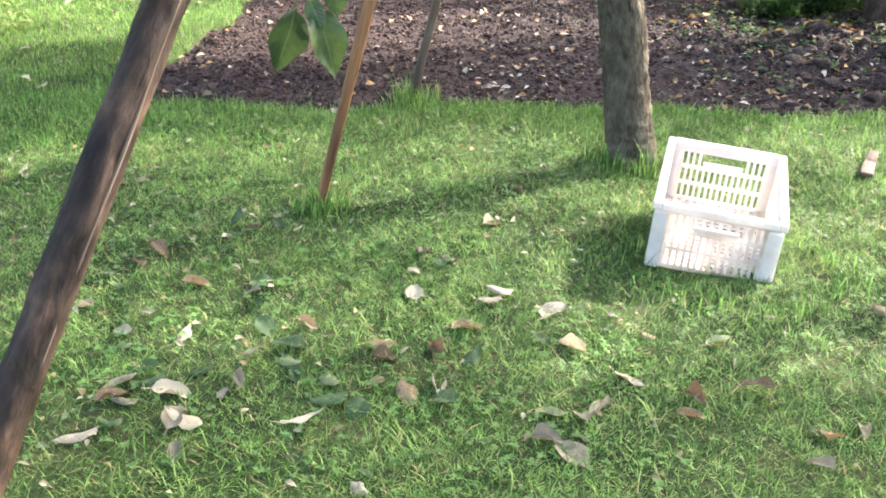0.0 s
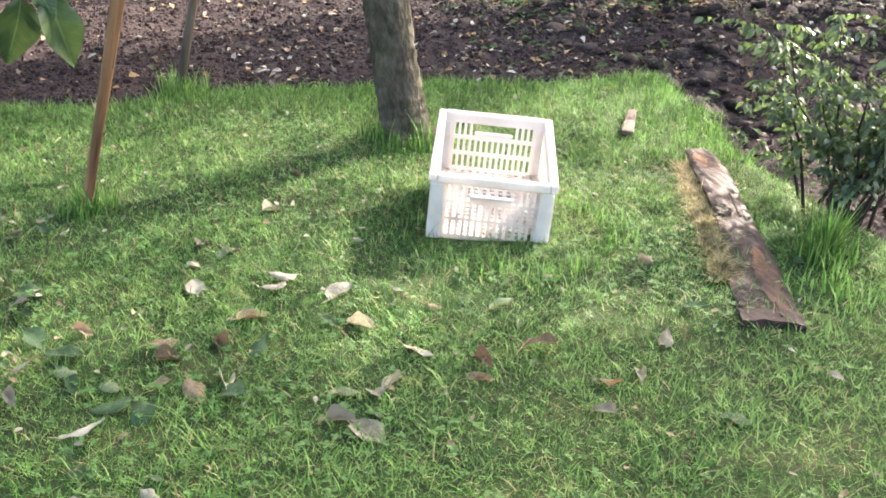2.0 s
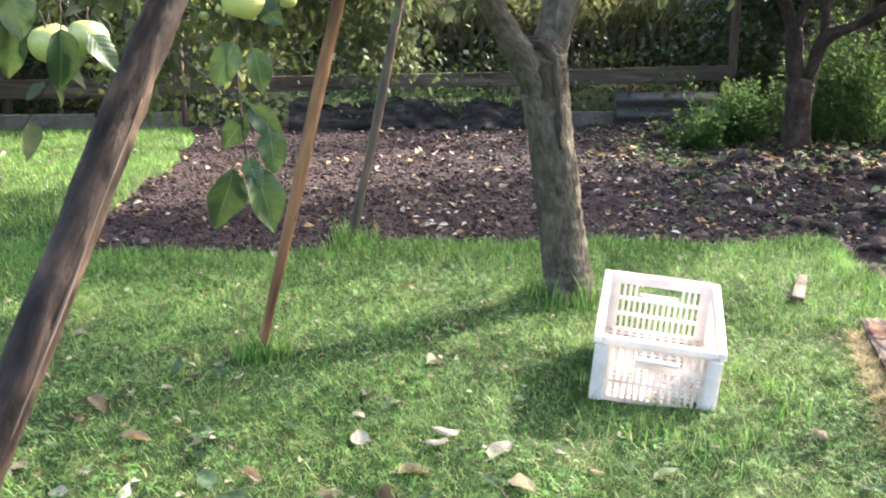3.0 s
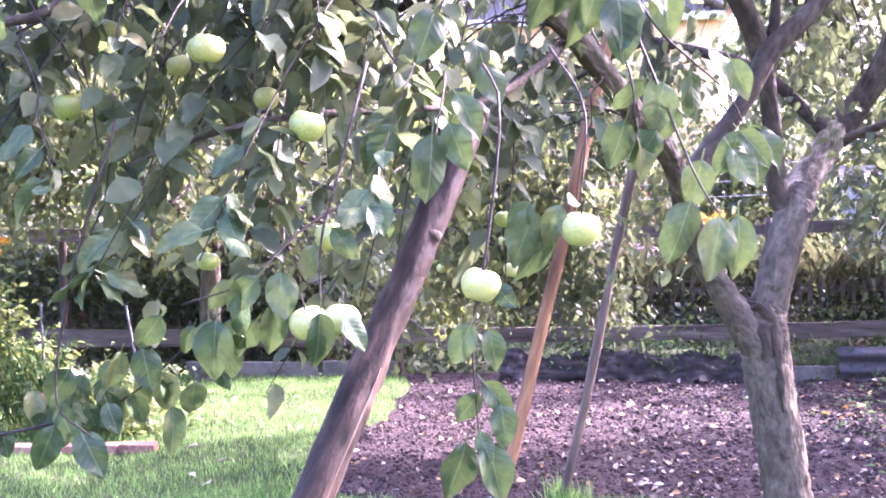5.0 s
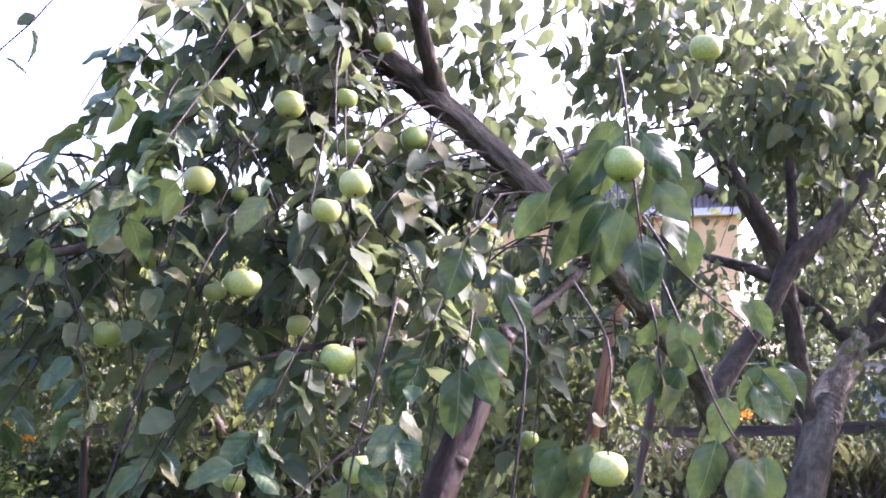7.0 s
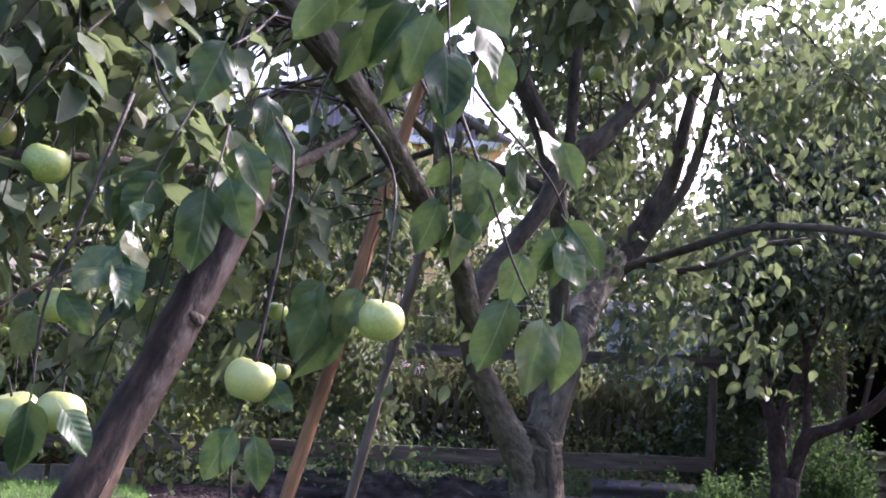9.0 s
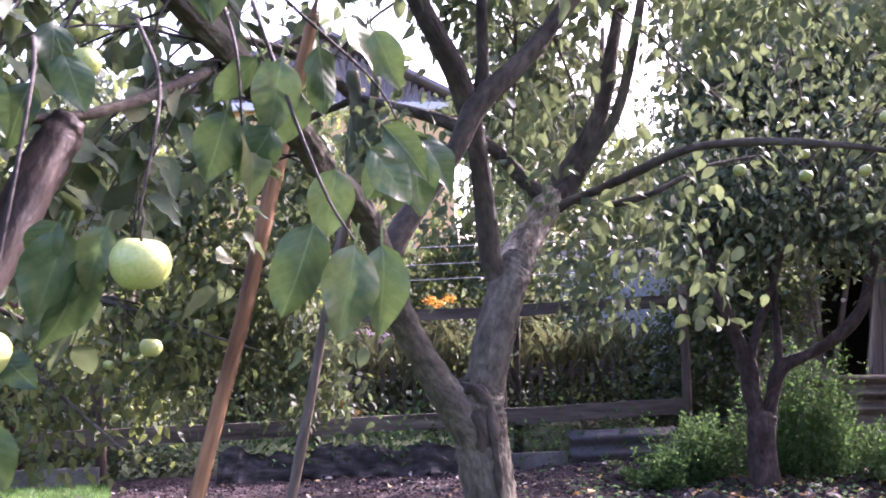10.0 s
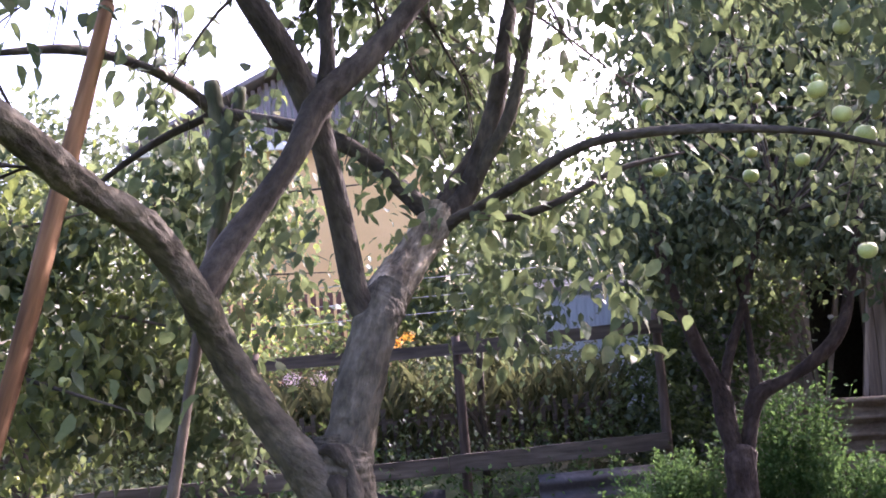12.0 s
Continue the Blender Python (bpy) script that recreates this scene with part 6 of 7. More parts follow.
# ---------------------------------------------------------------- fallen leaves
FALL = {}
for kind in ("fallen_pale", "fallen_green", "fallen_brown"):
    for k in range(7):
        v, f = full_leaf(0.50 + 0.05 * k, (0.15, 0.7, -0.35, 1.0, 0.45, -0.7, 0.25)[k], (-0.35, 0.5, -0.7, 0.3, 0.9, 0.2, -0.15)[k], 1.0, 160 + k)
        # dried unevenly: puckered across, one half rolled further than the other
        v[:, 2] += 0.05 * np.sin(v[:, 1] * 7 + k) * np.sin(v[:, 0] * 9 + 2 * k) + (0.5 + 0.25 * k % 1) * np.clip(v[:, 0] * (-1) ** k, 0, 1) ** 1.5
        v[:, 0] *= 1 - 0.25 * (np.abs(v[:, 2]) > 0.15)
        v[:, 2] -= np.percentile(v[:, 2], 20)
        FALL[kind, k] = mesh_of("fallen_leaf", v, f, M[kind])
PALE = [(-0.51, 3.02), (-0.7, 2.7), (-0.5, 2.51), (-0.52, 2.61), (-0.71, 2.41), (-0.79, 2.22), (-0.62, 2.22), (-0.59, 2.17), (-0.35, 2.28), (-0.54, 2.26), (-0.83, 2.41), (-0.02, 3.36), (-0.03, 3.26), (-0.02, 2.99),
        (0.05, 2.41), (0.25, 3.0), (0.29, 3.05), (0.37, 2.87), (0.47, 2.64), (0.54, 2.54), (0.5, 2.36), (0.28, 2.2), (0.34, 2.18), (0.42, 2.25), (1.25, 2.37), (1.11, 2.2), (0.98, 2.05), (0.22, 3.67)]
GREEN = [(-0.49, 3.12), (-0.5, 2.91), (-0.5, 2.82), (-0.72, 2.57), (-0.69, 2.5), (-0.57, 2.55), (-0.39, 2.62), (-0.33, 2.68), (-0.35, 2.55), (-0.26, 2.53), (-0.31, 2.16), (-0.79, 2.28), (-0.19, 2.41), (-0.14, 2.37),
         (0.12, 2.57), (0.1, 2.34), (0.38, 2.7), (0.3, 2.32), (0.34, 2.28), (0.87, 2.54), (0.83, 2.7), (1.4, 2.61), (1.24, 2.02), (-0.72, 3.62), (-0.92, 3.7)]
BROWN = [(-0.98, 3.28), (-0.95, 3.39), (-0.78, 3.08), (-0.37, 2.84), (-0.83, 2.33), (-0.15, 2.68), (-0.14, 2.61), (-0.05, 2.47), (0.09, 2.8), (0.03, 2.7), (0.66, 2.3), (0.71, 2.42), (0.94, 2.4), (1.0, 2.24)]
r = np.random.RandomState(170)


def fallen(x, y, size, kind, label):
    ob = new("fallen_leaf", FALL[kind, r.randint(7)])
    z = float(lawn_height(np.array([x]), np.array([y]))[0]) + 0.012
    ob.matrix_basis = Matrix.Translation((x, y, z)) @ Euler((0.5 * (r.rand() - 0.5), 0.5 * (r.rand() - 0.5), r.rand() * 6.28)).to_matrix().to_4x4() @ Matrix.Diagonal((0.7 + 0.4 * r.rand(), 1, 0.8, 1)) @ Matrix.Scale(size, 4)
    tagged(ob, label, "leaf", "fallen leaves on the lawn")


for spots, kind, label in ((PALE, "fallen_pale", "pale grey-cream dry leaf curled on the grass"), (GREEN, "fallen_green", "grey-green fallen apple leaf lying on the grass"), (BROWN, "fallen_brown", "brown curled dry leaf lying on the grass")):
    for x, y in spots:
        fallen(x, y, 0.076 + 0.040 * r.rand(), kind, label)
for i in range(190):
    x, y = -1.9 + 4.0 * r.rand(), 1.45 + 3.9 * r.rand()
    u = r.rand()
    if on_lawn(np.array([x]), np.array([y]))[0] > 0.08 and not (0.7 < x < 1.5 and 3.0 < y < 4.1) and r.rand() < (1.0 if x < 0.6 else 0.55):
        kind, tint = (("fallen_pale", "pale"), ("fallen_green", "grey-green"), ("fallen_brown", "brown"))[int(u > 0.4) + int(u > 0.72)]
        fallen(x, y, 0.018 + 0.046 * r.rand() ** 1.8, kind, "small %s fallen leaf lying on the grass" % tint)
for kind, tint, k in (("fallen_pale", "pale", 61), ("fallen_brown", "brown", 62), ("fallen_green", "grey-green", 63)):
    q = spread(330, -2.0, 2.3, 1.4, 5.3, lambda x, y, u: (on_lawn(x, y) > 0.05) & (u < np.where(x < 0.6, 0.9, 0.5)), k)
    rr = np.random.RandomState(k)
    a = rr.rand(len(q)) * 6.283
    me = scatter("leaf_scraps", SMALL, q + [0, 0, 0.018], np.stack([np.cos(a), np.sin(a), 0.3 * (rr.rand(len(q)) - 0.5)], 1), rr.normal(size=q.shape) * 0.3 + [0, 0, 1], 0.012 + 0.024 * rr.rand(len(q)), M[kind], k)
    solo("leaf_scraps", me, "small %s leaf scraps lying in the mown grass" % tint, "leaf litter", "", "stuff")
for i in range(48):
    x, y = -1.75 + 1.3 * r.rand(), 2.2 + 2.1 * r.rand()
    kind, tint = (("fallen_pale", "pale"), ("fallen_brown", "brown"), ("fallen_pale", "pale"), ("fallen_green", "grey-green"))[i % 4]
    fallen(x, y, 0.035 + 0.04 * r.rand(), kind, "%s dry leaf lying in the grass by the pole" % tint)
for i in range(40):
    x, y = -5.0 + 3.3 * r.rand(), 5.0 + 4.5 * r.rand()
    fallen(x, y, 0.05 + 0.04 * r.rand(), "fallen_pale", "dry fallen leaf on the grass by the bed")


# ---------------------------------------------------------------- small bush by the plank
bush = thing("rose_bush", "thin leggy green bush with small leaves at the soil edge", "bush")
r = np.random.RandomState(181)
BP, BD, BN, BS = [], [], [], []
for k in range(16):
    b = np.array([2.20 + 0.22 * r.rand(), 3.1 + 0.35 * r.rand(), -0.04])
    top = b + [(-0.28 + 0.8 * r.rand()), -0.2 + 0.5 * r.rand(), 0.5 + 0.42 * r.rand()]
    p = shoot(b, top, 0.02, 9, 180 + k)
    part("stem", mesh_of("stem", *tube_data(p, np.linspace(0.008, 0.002, 9), 9, 6, 0.08, k), M["twig"]), None, bush)
    for _ in range(8):
        i = r.randint(2, 8)
        s2 = shoot(p[i], p[i] + [(r.rand() - 0.5) * 0.5, (r.rand() - 0.5) * 0.4, 0.12 * r.rand()], 0.04, 6, k)
        q = leaves_along(s2, 0.011, 300 + k * 7 + i, 0.1, (0.022, 0.046), 0.3)
        for l, v in zip((BP, BD, BN, BS), q):
            l.append(v)
    q = leaves_along(p, 0.012, 400 + k, 0.3, (0.020, 0.040), 0.3)
    for l, v in zip((BP, BD, BN, BS), q):
        l.append(v)
part("foliage", scatter("foliage", SMALL, *(np.concatenate(v) for v in (BP, BD, BN, BS)), M["bush_leaf"], 182), None, bush, "small green leaves", "stuff")


# ---------------------------------------------------------------- fence
def board(x0, x1, z0, z1, y, t, seed, z0b=None, z1b=None):
    r = np.random.RandomState(seed)
    n = max(4, int((x1 - x0) / 0.15))
    V, F = [], []
    for i in range(n):
        s = i / (n - 1)
        lo = z0 + ((z0b if z0b is not None else z0) - z0) * s + 0.008 * (r.rand() - 0.5)
        hi = z1 + ((z1b if z1b is not None else z1) - z1) * s + 0.008 * (r.rand() - 0.5)
        x = x0 + (x1 - x0) * s
        V += [(x, y, lo), (x, y + t, lo), (x, y + t, hi), (x, y, hi)]
    for i in range(n - 1):
        a = i * 4
        for j in range(4):
            k = (j + 1) % 4
            F.append((a + j, a + k, a + 4 + k, a + 4 + j))
    F += [(3, 2, 1, 0), (n * 4 - 4, n * 4 - 3, n * 4 - 2, n * 4 - 1)]
    return mesh_of("rail", V, F, M["fence"], False)


fence = thing("fence", "old dark wooden fence of wide rails on posts", "fence", "", "structure")
for k, (x0, x1, z0, z1, z0b, z1b) in enumerate([(-5.6, -2.3, 0.28, 0.46, 0.29, 0.46), (-2.28, 1.65, 0.31, 0.46, 0.36, 0.495), (1.66, 3.55, 0.355, 0.505, 0.40, 0.54), (-5.6, -2.9, 1.36, 1.50, 1.36, 1.48), (-2.0, 0.0, 1.34, 1.45, 1.33, 1.44), (0.02, 1.75, 1.33, 1.43, 1.34, 1.44), (1.77, 3.6, 1.34, 1.45, 1.39, 1.51)]):
    part("rail", board(x0, x1, z0, z1, 9.98, 0.035, 190 + k, z0b, z1b), None, fence)
for k, (x, h) in enumerate([(-5.28, 1.72), (-3.4, 1.55), (-1.78, 1.5), (0.1, 1.48), (1.80, 1.5), (3.56, 1.6)]):
    part("post", tube("post", [(x, 10.06, -0.1), (x + 0.01, 10.06, 0.6), (x, 10.06, h)], [0.045, 0.042, 0.04], M["post"], 8, 8, 0.05, 200 + k), None, fence)
fence2 = thing("picket_fence", "low weathered picket fence behind the rails", "fence", "", "structure")
for i in range(34):
    bm = bmesh.new()
    box(bm, (0.045, 0.015, 0.55 + 0.05 * math.sin(i * 2.1)), None, 0.003)
    ob = part("picket", bm, M["fence"], fence2)
    ob.location = (-0.2 + i * 0.105, 10.75, 0.60)
for z in (0.5, 0.75):
    part("rail", board(-0.3, 3.4, z, z + 0.05, 10.77, 0.02, 230), None, fence2)
for z, y in ((2.02, 10.1), (1.86, 10.1), (1.72, 10.1)):
    solo("wire", tube("wire", [(-3.5, y, z + 0.05), (-0.5, y, z - 0.03), (1.8, y, z), (3.6, y, z + 0.05)], [0.003] * 4, M["wire"], 14, 5, 0.0, 3), "thin galvanised wire strung above the fence rail", "wire")

# edging of the bed under the fence
V, F = [], []
r = np.random.RandomState(240)
n, m = 60, 6
for i in range(n):
    for j in range(m):
        s = j / (m - 1)
        V.append((-0.75 + 2.35 * i / (n - 1), 9.93 - 0.20 * (1 - s) + 0.035 * math.sin(i * 0.53 + 2.1 * j + 2 * math.sin(i * 0.21)), -0.02 + 0.25 * s + 0.05 * (r.rand() - 0.5) + 0.03 * math.sin(i * 0.31 + 1.5 * math.sin(i * 0.13))))
F = [(i * m + j, (i + 1) * m + j, (i + 1) * m + j + 1, i * m + j + 1) for i in range(n - 1) for j in range(m - 1)]
solo("plastic_sheet", mesh_of("plastic_sheet", V, F, M["film"]), "crumpled dark plastic sheet edging the soil bed", "plastic sheet")
for k, (x0, x1, z1) in enumerate([(-3.9, -2.55, 0.15), (-2.5, -1.75, 0.16), (1.62, 2.36, 0.12)]):
    bm = bmesh.new()
    box(bm, (x1 - x0, 0.03, z1 + 0.1), Matrix.Translation(((x0 + x1) / 2, 9.88, (z1 - 0.1) / 2)), 0.006)
    solo("edging_board", finish((lambda me: (bm.to_mesh(me), me)[1])(bpy.data.meshes.new("edging_board")), M["kerb"], False), "pale grey board edging the bed under the fence", "edging board", "edging boards")
    bm.free()


def corrugated(name, w, h, pitch, depth, mat, t=0.008):
    """A corrugated sheet standing in the xz plane, waves running along x."""
    n = int(h / pitch * 10)
    V, F = [], []
    for side in (0, 1):
        for i in range(n + 1):
            z = h * i / n
            y = depth * math.sin(2 * math.pi * z / pitch) + side * t
            for x in (-w / 2, -w / 6, w / 6, w / 2):
                V.append((x, y, z))
    o = (n + 1) * 4
    for i in range(n):
        for j in range(3):
            a = i * 4 + j
            F += [(a, a + 1, a + 5, a + 4), (o + a, o + a + 4, o + a + 5, o + a + 1)]
        for j in (0, 3):
            a = i * 4 + j
            F.append((a, a + 4, o + a + 4, o + a) if j == 0 else (a, o + a, o + a + 4, a + 4))
    for i in (0, n):
        for j in range(3):
            a = i * 4 + j
            F.append((a, o + a, o + a + 1, a + 1) if i == 0 else (a, a + 1, o + a + 1, o + a))
    return mesh_of(name, V, F, mat)


ob = solo("roofing_sheet", corrugated("roofing_sheet", 1.0, 0.34, 0.15, 0.022, M["slate_dark"]), "dark wet corrugated sheet leaning under the fence", "roofing sheet")
ob.matrix_basis = pose(2.88, 9.80, -0.03, -14, 0, 0)

# ---------------------------------------------------------------- sheets, timber and shed behind the dug soil
for k, (x, y, rz, w, h) in enumerate([(5.44, 9.82, -21, 1.46, 0.72), (6.62, 9.62, 2, 1.05, 0.46)]):
    ob = solo("roofing_sheet", corrugated("roofing_sheet", w, h, 0.145, 0.050, M["slate"]), "grey corrugated cement sheet propped upright at the soil edge", "roofing sheet", "corrugated sheets")
    ob.matrix_basis = pose(x, y, -0.02, -4, 0, rz)
solo("stake", tube("stake", [(5.42, 9.60, -0.1), (5.43, 9.60, 0.4), (5.42, 9.61, 0.85)], [0.014, 0.013, 0.012], M["kerb"], 8, 7, 0.03, 5), "thin pale stake holding the corrugated sheets", "stake")
r = np.random.RandomState(250)
for i in range(17):
    bm = bmesh.new()
    ln = 1.2 + 0.8 * r.rand()
    box(bm, (ln, 0.12 + 0.07 * r.rand(), 0.05), None, 0.008)
    bmesh.ops.subdivide_edges(bm, edges=[e for e in bm.edges if e.calc_length() > 0.8], cuts=4)
    for v in bm.verts:
        v.co.z += 0.010 * math.sin(v.co.x * 4 + i) + 0.006 * (r.rand() - 0.5)
    ob = solo("timber_board", finish((lambda me: (bm.to_mesh(me), me)[1])(bpy.data.meshes.new("timber_board")), M["shedwood"] if i % 4 == 0 else M["timber"], False), "old grey board on a low timber stack" if i % 4 == 0 else "old red-brown board on a low timber stack", "board", "boards of the timber stack")
    bm.free()
    ob.matrix_basis = pose(6.85 + 0.3 * (r.rand() - 0.5), 10.02 + 0.14 * (i % 3), 0.05 + 0.053 * i, 0, 3 * (r.rand() - 0.5) + (-16 if i == 16 else 0), 8 * (r.rand() - 0.5))

shed = thing("shed", "grey weathered board shed with a dark doorway", "shed")
for i in range(46):
    x = 4.75 + i * 0.135
    if 5.45 < x < 5.98:
        continue
    bm = bmesh.new()
    box(bm, (0.128, 0.022, 2.3), None, 0.003)
    ob = part("board", bm, M["shedwood"], shed)
    ob.location = (x, 11.2 + 0.006 * (i % 2), 1.12 + 0.01 * math.sin(i * 3.7))
# dark panel part-way in, so that the doorway reads as deep shade
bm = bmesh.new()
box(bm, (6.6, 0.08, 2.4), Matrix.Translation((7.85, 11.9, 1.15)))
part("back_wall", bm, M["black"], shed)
for sx in (4.68, 10.95):
    bm = bmesh.new()
    box(bm, (0.06, 1.5, 2.3), Matrix.Translation((sx, 11.95, 1.12)))
    part("side_wall", bm, M["shedwood"], shed)
bm = bmesh.new()
box(bm, (6.9, 2.4, 0.06), Matrix.Translation((7.8, 11.9, 2.42)) @ Matrix.Rotation(radians(6), 4, "X"), 0.01)
part("roof", bm, M["slate_dark"], shed, "dark sheet roof")
for x, rz in ((5.44, -10), (5.60, 12), (5.98, 8), (6.45, -4), (7.05, 5)):
    bm = bmesh.new()
    box(bm, (0.055, 0.03, 1.9), Matrix.Translation((x, 11.10, 0.9)) @ Matrix.Rotation(radians(rz), 4, "Y"), 0.003)
    part("leaning_batten", bm, M["shedwood"] if x < 6 else M["fence"], shed)
# plain block in place of a low pale mound by the shed
trough = bmesh.new()
box(trough, (0.9, 0.4, 0.36), None, 0.02)
ob = solo("cement_trough", finish((lambda me: (trough.to_mesh(me), me)[1])(bpy.data.meshes.new("cement_trough")), M["kerb"], False), "pale block in place of a low mound by the shed", "trough")
trough.free()
ob.matrix_basis = pose(8.0, 9.75, 0.14, 0, 0, 3)

# ---------------------------------------------------------------- beyond the fence
blue = thing("garden_hut", "pale blue board hut behind the fence", "hut")
for i in range(12):
    bm = bmesh.new()
    box(bm, (0.10, 0.02, 1.9), None, 0.003)
    ob = part("board", bm, M["blue_wall"], blue)
    ob.location = (3.30 + i * 0.104, 13.0, 1.05)
bm = bmesh.new()
box(bm, (1.5, 1.2, 0.05), Matrix.Translation((3.88, 13.5, 2.05)) @ Matrix.Rotation(radians(8), 4, "X"))
part("roof", bm, M["kerb"], blue)
bm = bmesh.new()
box(bm, (1.2, 0.9, 1.9), Matrix.Translation((3.88, 13.5, 1.03)))
part("core", bm, M["blue_wall"], blue)

house = thing("house", "two-storey yellow house with a slatted balcony under the gable", "house")
bm = bmesh.new()
box(bm, (5.7, 6.0, 5.7), Matrix.Translation((0.1, 25.1, 2.8)))
part("wall", bm, M["render_yellow"], house)
bm = bmesh.new()
box(bm, (6.0, 0.14, 0.16), Matrix.Translation((0.1, 21.95, 5.66)), 0.01)
part("gable_beam", bm, M["white_trim"], house, "white beam under the gable")
for i in range(42):
    x = -2.75 + i * 0.137
    top = 7.16 - 0.5 * abs(x - 0.1)
    bm = bmesh.new()
    box(bm, (0.085, 0.03, top - 5.74), Matrix.Translation((x, 21.97, (top + 5.74) / 2)))
    part("gable_slat", bm, M["slats_grey"], house)
V = [(-2.75, 22.1, 5.7), (2.95, 22.1, 5.7), (0.1, 22.1, 7.1), (-2.75, 22.3, 5.7), (2.95, 22.3, 5.7), (0.1, 22.3, 7.1)]
part("gable", mesh_of("gable", V, [(0, 1, 2), (5, 4, 3), (0, 3, 4, 1), (1, 4, 5, 2), (2, 5, 3, 0)], M["white_trim"], False), None, house, "pale boarding behind the gable slats")
for sx in (-1, 1):
    bm = bmesh.new()
    box(bm, (3.6, 6.8, 0.10), Matrix.Translation((0.1 + sx * 1.55, 25.0, 6.52)) @ Matrix.Rotation(radians(sx * 26.5), 4, "Y"), 0.02)
    part("roof", bm, M["roof"], house)
gate = thing("yard_fence", "brown slatted yard fence in front of the house", "fence", "", "structure")
for i in range(60):
    bm = bmesh.new()
    box(bm, (0.09, 0.025, 1.5), None)
    ob = part("slat", bm, M["slats_red"], gate)
    ob.location = (-3.2 + i * 0.14, 18.5, 1.7)
hedge_lit = [(-0.5, 15.5, 1.6, 1.2, 0.8, 1.0), (0.4, 14.6, 1.3, 0.8, 0.6, 0.9), (-1.8, 14.2, 1.2, 1.0, 0.8, 0.9)]
q = crown(hedge_lit, 3200, 261, (0.06, 0.10), 0.4, 0.12)
solo("shrub", scatter("shrub", FLAT, *q, M["leaf_lime"], 262), "sunlit yellow-green shrub behind the fence", "shrub", "", "stuff")


def hedge(name, lobes, count, mat, label, seed, size=(0.05, 0.09), hang=0.5, cat="shrub", sp=0.12):
    q = crown(lobes, count, seed, size, hang, sp)
    return solo(name, scatter(name, FLAT, *q, M[mat], seed + 1), label, cat, "", "stuff")


hedge("raspberry_canes", [(-1.0 + 0.8 * i, 11.3 + 0.25 * (i % 3), 0.9, 0.6, 0.40, 0.55) for i in range(6)], 14000, "canes", "olive and yellowing canes behind the fence rails", 271, (0.045, 0.085), 0.3)
hedge("garden_plants", [(-1.4 + 0.7 * i, 10.55, 0.48, 0.5, 0.2, 0.16) for i in range(8)], 3200, "leaf_dark", "green garden plants growing through the fence", 273, (0.04, 0.07))
r = np.random.RandomState(297)
n = 5200
a = r.rand(n) * 6.283
P = np.stack([-1.5 + 5.2 * r.rand(n), 10.72 + 0.7 * r.rand(n), 0.25 + 0.75 * r.rand(n) ** 1.3], 1)
P = P[np.sin(P[:, 0] * 7 + 2 * np.sin(P[:, 0] * 3.1)) > -0.55]
n, a = len(P), a[:len(P)]
me = scatter("dry_stalks", BLADE, P, np.stack([0.35 * np.cos(a), 0.35 * np.sin(a), 0.8 + 0 * a], 1), np.stack([np.sin(a), -np.cos(a), 0.3 + 0 * a], 1), 0.14 + 0.22 * r.rand(n), M["canes"], 298)
solo("dry_stalks", me, "thin olive stalks and grass standing behind the rails", "plants", "", "stuff")
hedge("ground_ivy", [(-0.4 + 0.55 * i, 10.0, 0.22, 0.3, 0.12, 0.10) for i in range(7)], 1100, "herb", "low green creeper spilling under the lower rail", 275, (0.04, 0.07))
hedge("dark_vines", [(-2.5 - 0.75 * i, 10.5, 1.1, 0.6, 0.25, 0.75) for i in range(6)], 9500, "leaf_dark", "dark shaded climbing vines on the fence", 277, (0.06, 0.10))
hedge("tall_bush", [(3.75, 10.8, 0.9, 0.35, 0.3, 0.6), (4.1, 10.8, 1.4, 0.6, 0.4, 1.0), (4.7, 10.6, 1.7, 0.6, 0.4, 0.8), (3.8, 10.5, 0.5, 0.8, 0.3, 0.4)], 7500, "leaf_dark", "dark green bush crowding the fence end", 279, (0.05, 0.09))
hedge("back_hedge", [(1.2 + 0.9 * i, 15.2 + 0.15 * (i % 2), 1.2, 0.7, 0.35, 1.1) for i in range(7)], 6500, "leaf_dark", "dark dense hedge standing behind the blue hut", 287, (0.11, 0.18), 0.5, "hedge", 0.14)
hedge("low_greenery", [(-5.4 + 0.6 * i, 10.35, 0.15, 0.45, 0.15, 0.16) for i in range(8)], 2600, "leaf_dark", "low dark greenery under the fence rail", 288, (0.05, 0.09), 0.4, "plants", 0.09)
hedge("far_trees", [(-9, 19, 2.6, 3.2, 2, 2.4), (-4.5, 20, 2.4, 2.6, 2, 2.2), (5.5, 19, 2.6, 2.4, 2, 2.4), (9.5, 18, 3.0, 3, 2, 2.8), (13, 15, 3.0, 2.5, 2.5, 2.8), (-12, 14, 2.6, 2.5, 2.5, 2.4), (-8.5, 11.5, 1.8, 1.5, 1.0, 1.7), (2.8, 16.5, 1.4, 1.6, 1, 1.3), (-2.0, 17, 1.3, 2.2, 1, 1.3)], 10000, "leaf_dark",
      "dense green trees and hedges beyond the garden", 281, (0.16, 0.28), 0.5, "trees", 0.30)
